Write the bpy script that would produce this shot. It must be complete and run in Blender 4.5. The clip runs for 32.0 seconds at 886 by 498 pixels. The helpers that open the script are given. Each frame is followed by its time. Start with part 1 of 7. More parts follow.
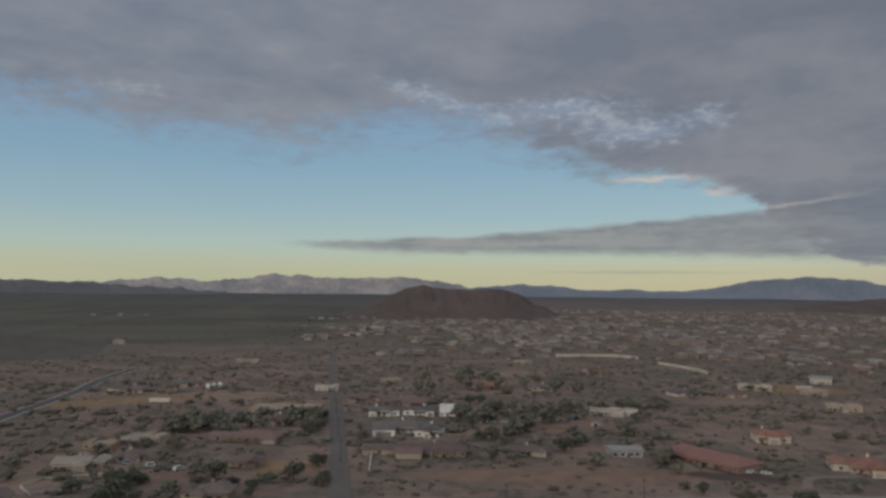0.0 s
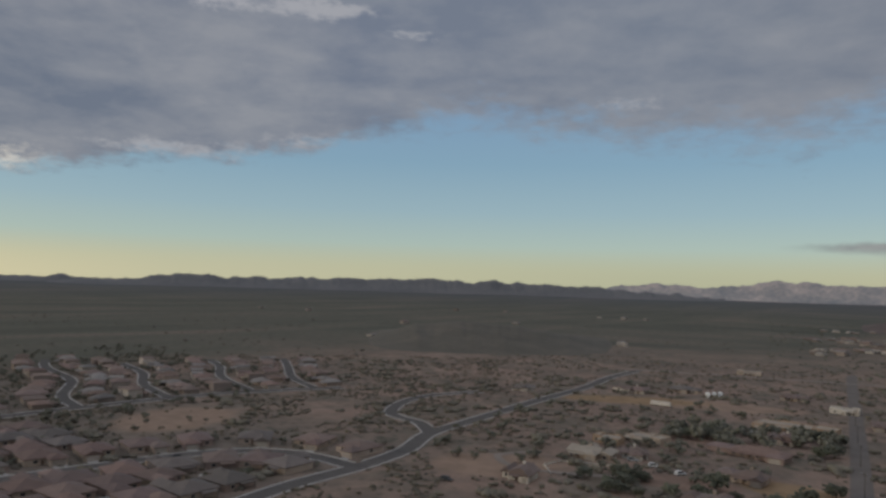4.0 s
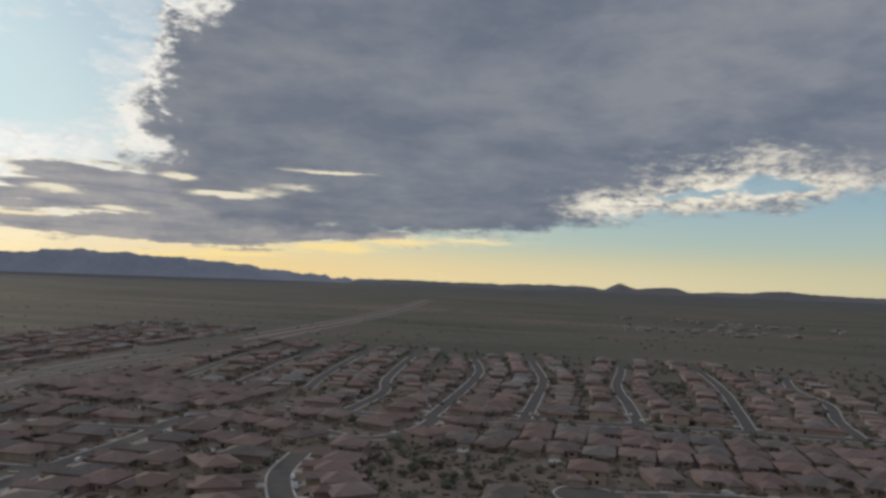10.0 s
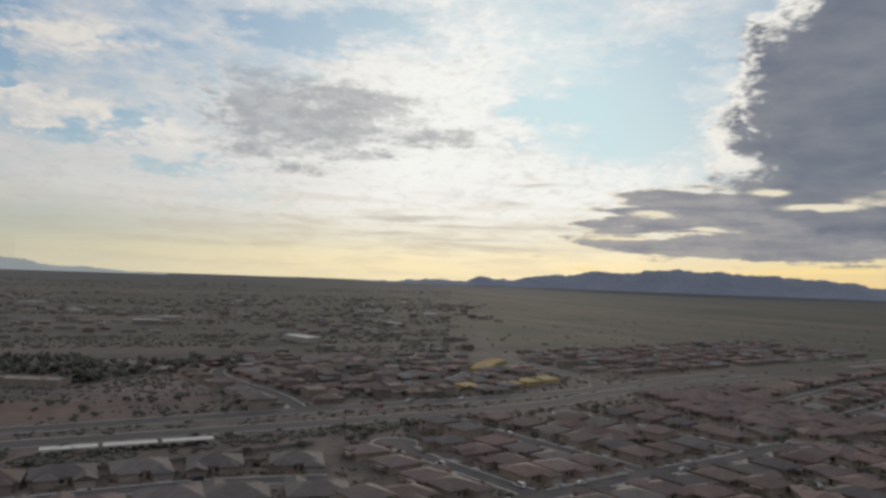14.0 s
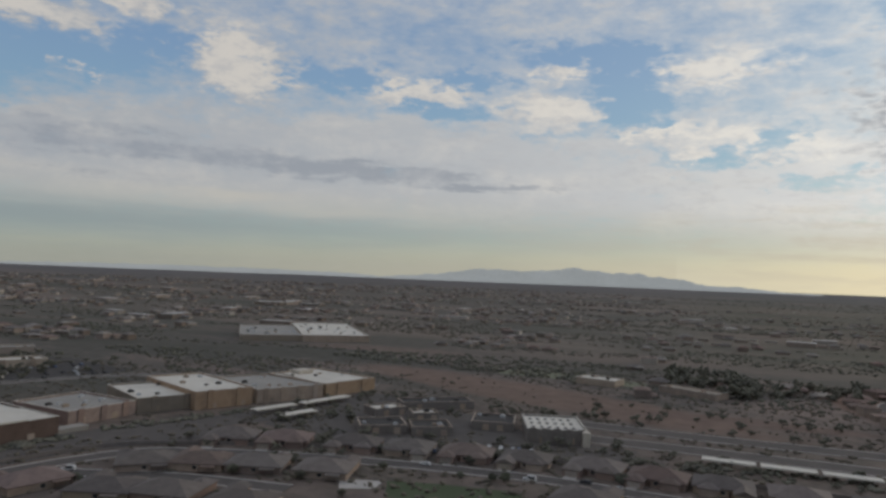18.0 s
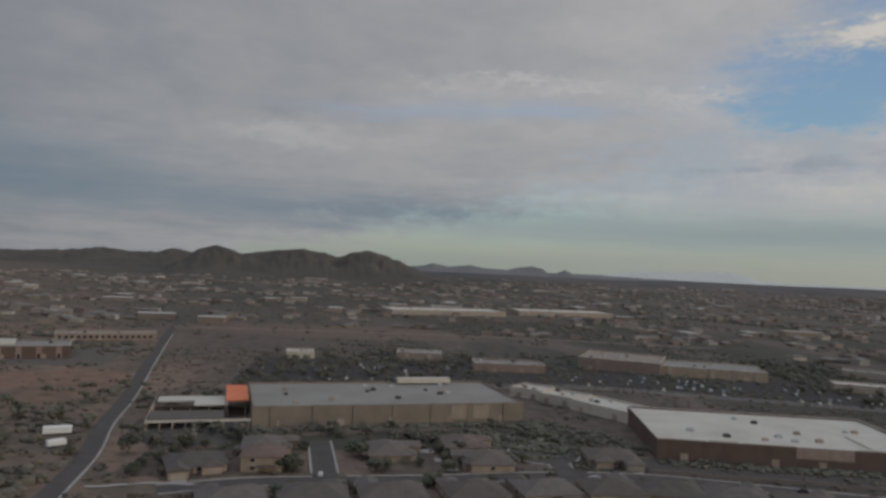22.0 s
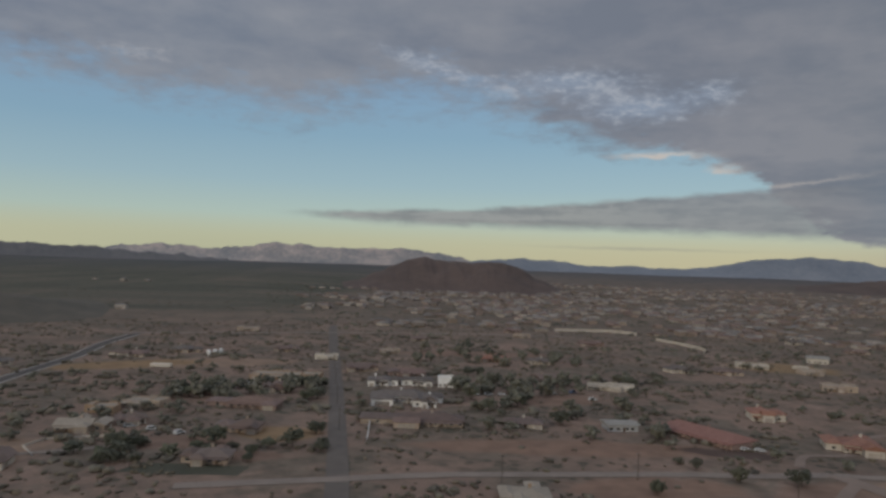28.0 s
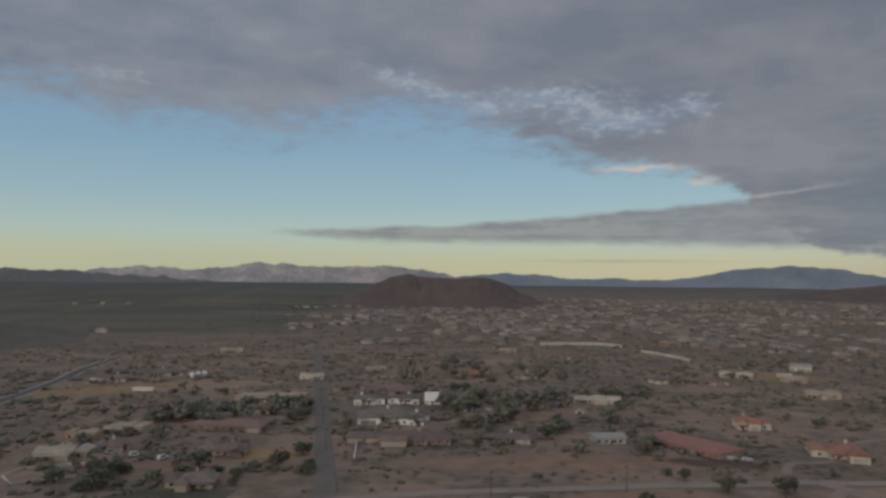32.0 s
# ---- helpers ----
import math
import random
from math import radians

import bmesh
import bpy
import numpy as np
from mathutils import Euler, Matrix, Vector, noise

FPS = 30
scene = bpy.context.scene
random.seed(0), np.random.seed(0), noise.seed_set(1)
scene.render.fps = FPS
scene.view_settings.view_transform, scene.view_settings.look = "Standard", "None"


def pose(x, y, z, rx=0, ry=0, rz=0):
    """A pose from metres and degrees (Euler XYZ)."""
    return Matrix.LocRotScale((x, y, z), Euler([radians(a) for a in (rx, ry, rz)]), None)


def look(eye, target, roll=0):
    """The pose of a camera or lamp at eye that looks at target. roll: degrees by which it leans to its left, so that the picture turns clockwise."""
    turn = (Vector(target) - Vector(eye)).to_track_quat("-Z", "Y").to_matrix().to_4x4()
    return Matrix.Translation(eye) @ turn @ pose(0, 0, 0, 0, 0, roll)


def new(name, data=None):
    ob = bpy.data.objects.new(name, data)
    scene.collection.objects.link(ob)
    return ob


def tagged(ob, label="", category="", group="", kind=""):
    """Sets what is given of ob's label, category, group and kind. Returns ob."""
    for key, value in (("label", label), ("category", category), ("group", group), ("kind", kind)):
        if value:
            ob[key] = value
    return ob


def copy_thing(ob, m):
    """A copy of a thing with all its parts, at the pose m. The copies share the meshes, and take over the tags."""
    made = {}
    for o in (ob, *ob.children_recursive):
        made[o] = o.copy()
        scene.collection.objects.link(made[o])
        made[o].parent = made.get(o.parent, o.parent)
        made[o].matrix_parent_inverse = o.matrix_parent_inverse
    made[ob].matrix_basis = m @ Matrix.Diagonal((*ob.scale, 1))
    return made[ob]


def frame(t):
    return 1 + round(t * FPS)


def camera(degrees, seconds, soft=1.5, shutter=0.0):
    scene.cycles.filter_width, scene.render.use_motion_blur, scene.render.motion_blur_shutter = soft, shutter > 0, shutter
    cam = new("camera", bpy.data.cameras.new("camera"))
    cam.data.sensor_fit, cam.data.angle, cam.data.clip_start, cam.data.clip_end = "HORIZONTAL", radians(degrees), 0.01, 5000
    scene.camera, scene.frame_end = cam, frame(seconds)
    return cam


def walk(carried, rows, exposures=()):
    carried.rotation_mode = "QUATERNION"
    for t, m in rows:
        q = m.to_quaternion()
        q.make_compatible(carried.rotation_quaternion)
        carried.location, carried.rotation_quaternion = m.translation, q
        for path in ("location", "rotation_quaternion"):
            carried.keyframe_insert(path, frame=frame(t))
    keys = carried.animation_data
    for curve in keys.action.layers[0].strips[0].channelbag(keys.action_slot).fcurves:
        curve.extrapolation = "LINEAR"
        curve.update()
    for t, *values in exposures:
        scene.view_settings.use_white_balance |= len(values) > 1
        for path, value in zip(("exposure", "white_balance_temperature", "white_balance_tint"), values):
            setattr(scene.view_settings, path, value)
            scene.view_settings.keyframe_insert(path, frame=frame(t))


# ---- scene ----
cam = camera(64.2, 32.0, soft=3.0)
EYE = 80.0
# seconds, heading (to the left of +y), tilt up, lean
TURNS = [
    (0, 0.01, 3.28, 0.67), (0.5, 7.22, 3.29, 1.03), (1, 12.81, 3.28, 1.35), (1.5, 18.21, 3.19, 1.58),
    (2, 21.44, 3.18, 1.6), (2.5, 25.76, 3.14, 1.65), (4.5, 43.49, 2.99, 1.75), (5, 48.64, 2.98, 1.9),
    (5.5, 53.92, 2.97, 2), (6, 59.31, 2.92, 1.93), (6.5, 64.77, 2.87, 2.02), (7, 70.18, 2.86, 2.05),
    (7.5, 75.62, 2.79, 2.06), (8, 81.09, 2.75, 2.06), (8.5, 86.6, 2.7, 2.12), (9, 92.1, 2.66, 2.12),
    (9.5, 97.64, 2.63, 2.15), (10, 103.23, 2.57, 2.14), (10.5, 108.74, 2.54, 2.1), (11, 114.27, 2.53, 2.01),
    (11.5, 119.87, 2.51, 2.07), (12, 125.53, 2.48, 1.98), (12.5, 131.24, 2.47, 1.98), (13, 137.03, 2.45, 1.91),
    (13.5, 142.92, 2.44, 1.98), (15.5, 166.66, 2.32, 2.09), (16, 172.87, 2.29, 2.14), (16.5, 179.11, 2.24, 2.09),
    (17, 185.4, 2.2, 2.15), (17.5, 191.81, 2.15, 2.16), (18, 198.34, 2.12, 2.27), (18.5, 205.26, 2.03, 2.3),
    (19, 212.68, 1.96, 2.26), (19.5, 220.52, 1.87, 2.45), (20, 228.5, 1.75, 2.55), (20.5, 236.61, 1.68, 2.44),
    (21, 244.35, 1.54, 2.61), (21.5, 253.01, 1.39, 2.52), (22, 261.9, 1.27, 2.59), (22.5, 270.69, 1.16, 2.55),
    (23, 279.35, 1.06, 2.45), (23.5, 288.03, 0.98, 2.5), (24, 296.59, 0.91, 2.32), (24.5, 305.18, 0.85, 2.3),
    (25, 313.64, 0.82, 2.16), (25.5, 322.13, 0.85, 1.85), (26, 330.44, 0.89, 1.5), (26.5, 339.02, 0.88, 1.62),
    (28.5, 361.52, 1.13, 1.96), (29, 361.03, 1.26, 1.72), (29.5, 360.6, 1.38, 1.55), (30, 360.21, 1.5, 1.38),
    (30.5, 359.85, 1.56, 1.15), (31, 359.52, 1.73, 0.98), (31.5, 359.17, 2.01, 0.79), (32, 358.8, 2.38, 0.7),
]
TURNS[48:48] = [(27, 347.4, 0.86, 1.88), (27.5, 354.8, 0.94, 1.95), (28, 360.1, 1.03, 1.98)]
STOPS = [(0, 0.0), (32, 0.0)]
walk(cam, [(t, pose(0, 0, EYE, 90 + tilt, 0, yaw) @ pose(0, 0, 0, 0, 0, lean)) for t, yaw, tilt, lean in TURNS], STOPS)

# ---------------------------------------------------------------- world, sun
SUN_AZ, SUN_EL = 143.0, 11.0
SUN_DIR = Vector((-math.sin(radians(SUN_AZ)) * math.cos(radians(SUN_EL)), math.cos(radians(SUN_AZ)) * math.cos(radians(SUN_EL)), math.sin(radians(SUN_EL))))


class Graph:
    """Short hands for wiring shader nodes."""

    def __init__(self, tree, fresh=True):
        self.tree = tree
        if fresh:
            tree.nodes.clear()

    def node(self, kind):
        return self.tree.nodes.new(kind)

    def put(self, socket, value):
        if isinstance(value, bpy.types.NodeSocket):
            self.tree.links.new(value, socket)
        else:
            socket.default_value = value

    def math(self, op, *args):
        n = self.node("ShaderNodeMath")
        n.operation = op
        for i, a in enumerate(args):
            self.put(n.inputs[i], a)
        return n.outputs[0]

    def step(self, x, low, high, to_low=0.0, to_high=1.0, soft=True):
        n = self.node("ShaderNodeMapRange")
        n.interpolation_type = "SMOOTHSTEP" if soft else "LINEAR"
        for i, a in enumerate((x, low, high, to_low, to_high)):
            self.put(n.inputs[i], a)
        return n.outputs[0]

    def mix(self, fac, a, b, how="MIX"):
        n = self.node("ShaderNodeMix")
        n.data_type, n.blend_type, n.clamp_factor = "RGBA", how, True
        self.put(n.inputs[0], fac)
        self.put(n.inputs[6], (*a, 1) if isinstance(a, tuple) else a)
        self.put(n.inputs[7], (*b, 1) if isinstance(b, tuple) else b)
        return n.outputs[2]

    def noise(self, vector, scale, detail=4.0, rough=0.5, warp=0.0, dims="3D"):
        n = self.node("ShaderNodeTexNoise")
        n.noise_dimensions = dims
        self.put(n.inputs["Vector"], vector)
        self.put(n.inputs["Scale"], scale)
        self.put(n.inputs["Detail"], detail)
        self.put(n.inputs["Roughness"], rough)
        self.put(n.inputs["Distortion"], warp)
        return n.outputs[0]

    def ramp(self, x, stops, how="LINEAR"):
        n = self.node("ShaderNodeValToRGB")
        n.color_ramp.interpolation = how
        el = n.color_ramp.elements
        while len(el) < len(stops):
            el.new(0.5)
        for e, (at, col) in zip(el, stops):
            e.position, e.color = at, (*col, 1) if isinstance(col, tuple) else (col, col, col, 1)
        self.put(n.inputs[0], x)
        return n.outputs[0]

    def join(self, x, y, z):
        n = self.node("ShaderNodeCombineXYZ")
        for i, a in enumerate((x, y, z)):
            self.put(n.inputs[i], a)
        return n.outputs[0]

    def bump_at(self, az, el, az0, el0, wa, we):
        """1 at a place of the sky, falling off to 0 over wa and we degrees."""
        a = self.math("DIVIDE", self.math("SUBTRACT", az, az0), wa)
        e = self.math("DIVIDE", self.math("SUBTRACT", el, el0), we)
        r = self.math("ADD", self.math("MULTIPLY", a, a), self.math("MULTIPLY", e, e))
        return self.math("EXPONENT", self.math("MULTIPLY", r, -1.0))


# places of the sky: azimuth, height, half widths, weight (and slope)
HOLES_SUN = [(134.4, 13.2, 4.2, 2.7, 1.5), (141.8, 13.7, 3.6, 0.7, 1.2), (131.4, 16.8, 2.6, 1.4, 1.0), (143.0, 11.6, 1.5, 0.4, 0.7), (160.0, 18.5, 3.6, 1.2, 1.1), (153.5, 20.0, 3.2, 0.8, 0.9),
             (168.1, 7.9, 2.6, 0.6, 0.8), (165.0, 6.0, 6.0, 1.0, 0.6), (173.4, 11.0, 2.2, 0.9, 0.9), (176.1, 9.5, 2.2, 0.7, 0.9), (171.0, 7.7, 2.0, 0.5, 0.7), (135.1, 18.3, 1.4, 0.4, 0.6)]
HOLES_SOUTH = [(184.2, 15.6, 2.4, 2.3, 1.3), (183.4, 12.9, 2.6, 1.5, 1.2), (180.3, 9.5, 2.6, 0.7, 0.8), (189.5, 17.7, 3.4, 0.8, 1.0), (184.6, 17.4, 2.0, 0.8, 0.8), (196.6, 15.7, 3.6, 0.5, 0.9),
               (198.6, 13.2, 4.2, 0.65, 1.0), (190.6, 11.6, 3.2, 0.6, 0.6), (208.4, 14.9, 3.4, 0.95, 1.4), (205.0, 15.6, 2.0, 1.0, 0.8), (171.5, 16.6, 2.6, 0.7, 0.6), (165.0, 18.9, 2.4, 0.8, 0.8)]
HOLES_EAST = [(221.6, 16.3, 2.6, 1.3, 1.2), (226.4, 14.7, 4.6, 1.3, 1.2), (234.0, 13.2, 5.6, 1.9, 1.3), (238.6, 15.8, 3.0, 1.3, 1.1), (231.5, 19.9, 4.0, 0.9, 1.0), (234.6, 11.3, 3.4, 0.6, 0.8), (250.0, 12.7, 4.0, 0.5, 0.8), (265.5, 12.0, 5.0, 0.4, 0.6)]
FILLS_WIDE = [(152.0, 12.0, 12.0, 6.0, 0.5), (205.0, 7.4, 60.0, 3.6, 0.42), (150.0, 5.0, 40.0, 3.0, 0.3), (205.0, 10.6, 22.0, 1.6, 0.3), (250.0, 9.0, 20.0, 4.0, 0.3)]
FILLS = [(201.2, 14.5, 3.6, 0.8, 0.7), (189.4, 16.2, 2.2, 0.4, 0.6), (190.2, 13.4, 4.4, 0.8, 0.75), (182.0, 11.4, 2.0, 0.45, 0.7), (177.2, 11.3, 3.2, 0.7, 0.7), (179.2, 10.0, 1.6, 0.4, 0.6), (178.0, 16.2, 4.0, 1.0, 0.6),
         (171.4, 10.0, 2.4, 0.6, 0.6), (215.2, 16.2, 2.8, 1.9, 0.9), (214.8, 14.0, 2.2, 0.7, 0.6), (230.0, 17.0, 4.6, 0.8, 0.8), (222.8, 18.9, 3.2, 0.4, 0.6), (225.6, 13.6, 1.3, 0.3, 0.6), (243.0, 13.5, 3.0, 0.7, 0.5)]
DULL_SUN = [(161.6, 12.2, 6.5, 2.6, 1.05), (155.8, 13.9, 5.0, 0.9, 0.8, 0.12), (152.0, 11.6, 4.0, 0.8, 0.5), (155.0, 9.6, 2.2, 0.4, 0.6), (160.0, 8.5, 3.0, 0.4, 0.6), (165.4, 9.4, 3.0, 0.8, 0.5), (166.0, 14.2, 3.0, 1.8, 0.35), (149.0, 11.2, 3.2, 0.7, 0.35)]
DULL_SOUTH = [(223.0, 8.5, 10.0, 0.85, 0.95), (206.0, 8.0, 8.0, 0.65, 0.95), (195.5, 7.2, 6.0, 0.35, 0.95), (225.0, 9.9, 5.0, 0.4, 0.7), (239.0, 8.2, 8.0, 0.5, 0.6), (226.0, 6.4, 5.0, 0.28, 0.6), (203.0, 8.1, 5.0, 0.4, 0.5), (231.0, 13.8, 5.0, 2.2, 0.15)]
BLUISH = [(-41.0, 4.8, 6.5, 1.9, 0.95), (-50.0, 3.4, 4.0, 0.8, 0.4), (-66.0, 5.2, 12.0, 2.4, 0.55), (-96.0, 4.0, 24.0, 1.5, 0.75), (-75.0, 0.6, 40.0, 0.9, -0.5), (-104.0, 12.6, 8.0, 0.6, 0.5), (-93.0, 12.0, 6.0, 0.45, 0.4), (-56.5, 10.8, 5.0, 0.6, 0.3), (-128.0, 14.5, 10.0, 3.0, 0.5)]
SLOTS = [(120.2, 6.1, 2.6, 0.26, 1.2), (112.0, 8.4, 3.6, 0.2, 0.9), (115.2, 7.0, 1.8, 0.3, 0.6), (124.0, 7.2, 1.3, 0.3, 1.0), (132.0, 5.55, 1.8, 0.26, 0.9), (128.0, 4.4, 2.0, 0.2, 0.8), (134.6, 3.7, 3.2, 0.2, 0.8), (117.6, 6.4, 2.0, 0.3, 0.5),
         (112.2, 2.35, 4.0, 0.5, 1.0), (106.5, 2.9, 3.0, 0.25, 0.7), (119.0, 1.5, 4.0, 0.3, 0.7), (124.0, 1.15, 4.0, 0.25, 0.6), (138.0, 1.1, 4.0, 0.25, 0.5), (101.0, 3.3, 5.0, 0.3, 0.6)]


def curve_of(g, az, pairs, scale):
    """A number that follows the azimuth (-180 to 180, to the left), from pairs of azimuth and value."""
    return g.math("MULTIPLY", g.ramp(g.step(az, -180, 180, soft=False), [((a + 180) / 360, v / scale) for a, v in sorted(pairs)]), scale)


def tint_of(g, az, pairs):
    return g.ramp(g.step(az, -180, 180, soft=False), [((a + 180) / 360, v) for a, v in sorted(pairs)])


def make_world():
    world = bpy.data.worlds.new("sky")
    scene.world = world
    world.use_nodes = True
    g = Graph(world.node_tree)
    M, S, B = g.math, g.step, g.bump_at
    way = g.node("ShaderNodeTexCoord").outputs["Generated"]
    sep = g.node("ShaderNodeSeparateXYZ")
    g.put(sep.inputs[0], way)
    x, y, z = sep.outputs
    deg = 180 / math.pi
    az = M("MULTIPLY", M("ARCTAN2", M("MULTIPLY", x, -1.0), y), deg)
    el = M("MULTIPLY", M("ARCSINE", z), deg)
    flat = M("ADD", M("MAXIMUM", z, 0.0), 0.09)
    plane = g.join(M("DIVIDE", x, flat), M("DIVIDE", y, flat), 0.0)

    def rag(scale, stretch, detail, rough, seed):
        """Three independent noises on the sky's dome, drawn out along the horizon."""
        n = g.node("ShaderNodeTexNoise")
        g.put(n.inputs["Vector"], g.join(x, M("ADD", y, seed), M("MULTIPLY", z, stretch)))
        n.inputs["Scale"].default_value, n.inputs["Detail"].default_value, n.inputs["Roughness"].default_value = scale, detail, rough
        n.inputs["Distortion"].default_value = 0.25
        c = g.node("ShaderNodeSeparateXYZ")
        g.put(c.inputs[0], n.outputs["Color"])
        return [M("SUBTRACT", o, 0.5) for o in c.outputs]

    b1, b2, b3 = rag(3.4, 3.2, 3.0, 0.5, 0.0)
    m1, m2, m3 = rag(10.0, 3.0, 4.0, 0.55, 4.0)
    f1, f2, f3 = rag(30.0, 2.6, 5.0, 0.6, 9.0)
    s1, s2, s3 = rag(9.0, 9.0, 5.0, 0.55, 13.0)
    i1, i2, i3 = rag(12.0, 1.3, 6.0, 0.62, 21.0)
    p1 = M("SUBTRACT", g.noise(plane, 0.9, 5.0, 0.5, 0.3), 0.5)
    p2 = M("SUBTRACT", g.noise(plane, 3.4, 5.0, 0.55, 0.4), 0.5)
    j1, j2, j3 = rag(62.0, 2.4, 4.0, 0.6, 33.0)
    azs = M("ADD", az, M("MULTIPLY", M("LESS_THAN", az, 0.0), 360.0))

    def spots_of(list_of, a, e):
        total = None
        for bump in list_of:
            lift = M("ADD", e, M("MULTIPLY", M("SUBTRACT", a, bump[0]), -bump[5])) if len(bump) > 5 else e
            k = M("MULTIPLY", B(a, lift, *bump[:4]), bump[4])
            total = k if total is None else M("ADD", total, k)
        return total

    dot = g.node("ShaderNodeVectorMath")
    dot.operation = "DOT_PRODUCT"
    g.put(dot.inputs[0], way)
    dot.inputs[1].default_value = SUN_DIR
    near = M("MULTIPLY", M("ARCCOSINE", M("MINIMUM", dot.outputs["Value"], 1.0)), deg)
    glow = M("EXPONENT", M("DIVIDE", near, -13.0))
    wide = M("EXPONENT", M("DIVIDE", near, -34.0))

    # clear sky
    sky = g.node("ShaderNodeTexSky")
    sky.sky_type, sky.sun_disc, sky.sun_elevation, sky.sun_rotation = "NISHITA", False, radians(SUN_EL), radians(-SUN_AZ)
    sky.altitude, sky.dust_density = 600.0, 2.0
    nishita = g.mix(1.0, sky.outputs[0], (0.10, 0.10, 0.10), "MULTIPLY")
    grade = g.ramp(S(el, 0.0, 30.0, soft=False), [
        (0.0, (0.52, 0.50, 0.33)), (0.05, (0.50, 0.53, 0.39)), (0.11, (0.42, 0.53, 0.49)), (0.20, (0.32, 0.46, 0.53)),
        (0.33, (0.235, 0.385, 0.51)), (0.55, (0.20, 0.32, 0.50)), (1.0, (0.13, 0.23, 0.44))])
    clear = g.mix(0.18, grade, nishita)
    rim = tint_of(g, az, [(-180, (0.54, 0.50, 0.39)), (-165, (0.39, 0.38, 0.325)), (-140, (0.29, 0.30, 0.275)), (-100, (0.225, 0.265, 0.262)), (-60, (0.25, 0.29, 0.29)), (-45, (0.34, 0.31, 0.27)),
                          (-25, (0.53, 0.48, 0.31)), (20, (0.44, 0.45, 0.31)), (60, (0.55, 0.53, 0.36)), (88, (0.76, 0.66, 0.41)), (108, (0.88, 0.67, 0.34)),
                          (122, (0.92, 0.60, 0.20)), (136, (0.98, 0.72, 0.32)), (152, (0.88, 0.74, 0.44)), (168, (0.74, 0.66, 0.46)), (180, (0.60, 0.56, 0.44))])
    clear = g.mix(S(el, 0.1, 3.6, 0.8, 0.0), clear, rim)
    clear = g.mix(M("MINIMUM", M("MULTIPLY", glow, 1.5), 0.9), clear, g.mix(S(el, 3.0, 8.0), (0.88, 0.78, 0.52), (0.58, 0.76, 0.80)))

    # bright broken cloud from the sun round to the south-east
    region = M("MULTIPLY", S(azs, 120.0, 131.0), S(azs, 236.0, 268.0, 1.0, 0.0))
    aj, ej = M("ADD", azs, M("ADD", M("MULTIPLY", f1, 9.0), M("ADD", M("MULTIPLY", j1, 3.0), M("MULTIPLY", m1, 6.0)))), M("ADD", el, M("ADD", M("MULTIPLY", f2, 3.4), M("ADD", M("MULTIPLY", j2, 1.0), M("MULTIPLY", i2, 2.0))))
    holes = M("ADD", M("MULTIPLY", spots_of(HOLES_SUN, aj, ej), 1.35), M("ADD", spots_of(HOLES_SOUTH, aj, ej), spots_of(HOLES_EAST, aj, ej)))
    fills = M("ADD", spots_of(FILLS_WIDE, azs, el), spots_of(FILLS, aj, ej))
    fleece = M("ADD", M("ADD", M("MULTIPLY", m3, 0.55), M("MULTIPLY", f3, 0.55)), M("ADD", M("MULTIPLY", i1, 0.7), M("ADD", M("MULTIPLY", j3, 0.35), M("MULTIPLY", p2, 0.6))))
    cover = M("SUBTRACT", M("ADD", fleece, M("ADD", fills, 0.07)), M("MULTIPLY", holes, 0.60))
    veil = M("MULTIPLY", S(cover, -0.40, 0.44), region)
    veil = M("MULTIPLY", veil, S(el, 0.5, M("ADD", 3.5, M("MULTIPLY", S(azs, 158.0, 185.0), 3.0)), 0.25, 1.0))
    warm = M("MINIMUM", M("MULTIPLY", wide, 1.5), 1.0)
    puffs = S(M("ADD", M("ADD", spots_of(FILLS, aj, M("ADD", ej, -0.15)), M("MULTIPLY", b3, 0.6)), M("ADD", M("MULTIPLY", i2, 1.0), M("ADD", M("MULTIPLY", j2, 0.35), M("MULTIPLY", m3, 0.9)))), -0.15, 0.75)
    lit = g.mix(warm, g.mix(puffs, (0.31, 0.335, 0.372), (0.53, 0.50, 0.465)), g.mix(puffs, (0.74, 0.725, 0.70), (0.90, 0.85, 0.76)))
    lit = g.mix(M("MINIMUM", M("MULTIPLY", glow, 2.0), 1.0), lit, (0.93, 0.92, 0.88))
    lit = g.mix(S(M("ADD", f3, M("ADD", j1, M("MULTIPLY", i2, 0.8))), -0.05, 0.36, 0.0, 0.5), lit, g.mix(warm, (0.36, 0.37, 0.395), (0.62, 0.60, 0.59)))
    # thin cloud lets the blue through
    lit = g.mix(S(cover, 0.34, 0.02, 0.0, 0.35), lit, g.mix(warm, (0.31, 0.375, 0.47), (0.60, 0.67, 0.72)))
    lit = g.mix(S(el, 6.5, 1.5, 0.0, 0.7), lit, g.mix(warm, (0.35, 0.35, 0.315), (0.86, 0.76, 0.50)))
    shade = g.mix(M("MINIMUM", M("MULTIPLY", wide, 1.2), 1.0), (0.275, 0.30, 0.345), (0.36, 0.36, 0.375))
    dull = M("ADD", spots_of(DULL_SUN, aj, M("ADD", el, M("ADD", M("MULTIPLY", s2, 2.0), M("MULTIPLY", f2, 1.6)))), spots_of(DULL_SOUTH, aj, M("ADD", el, M("ADD", M("MULTIPLY", s2, 2.4), M("MULTIPLY", f2, 0.8)))))
    lump = M("ADD", M("ADD", M("MULTIPLY", i3, 1.6), M("MULTIPLY", j2, 0.9)), M("ADD", M("MULTIPLY", f3, 1.2), M("MULTIPLY", m2, 0.6)))
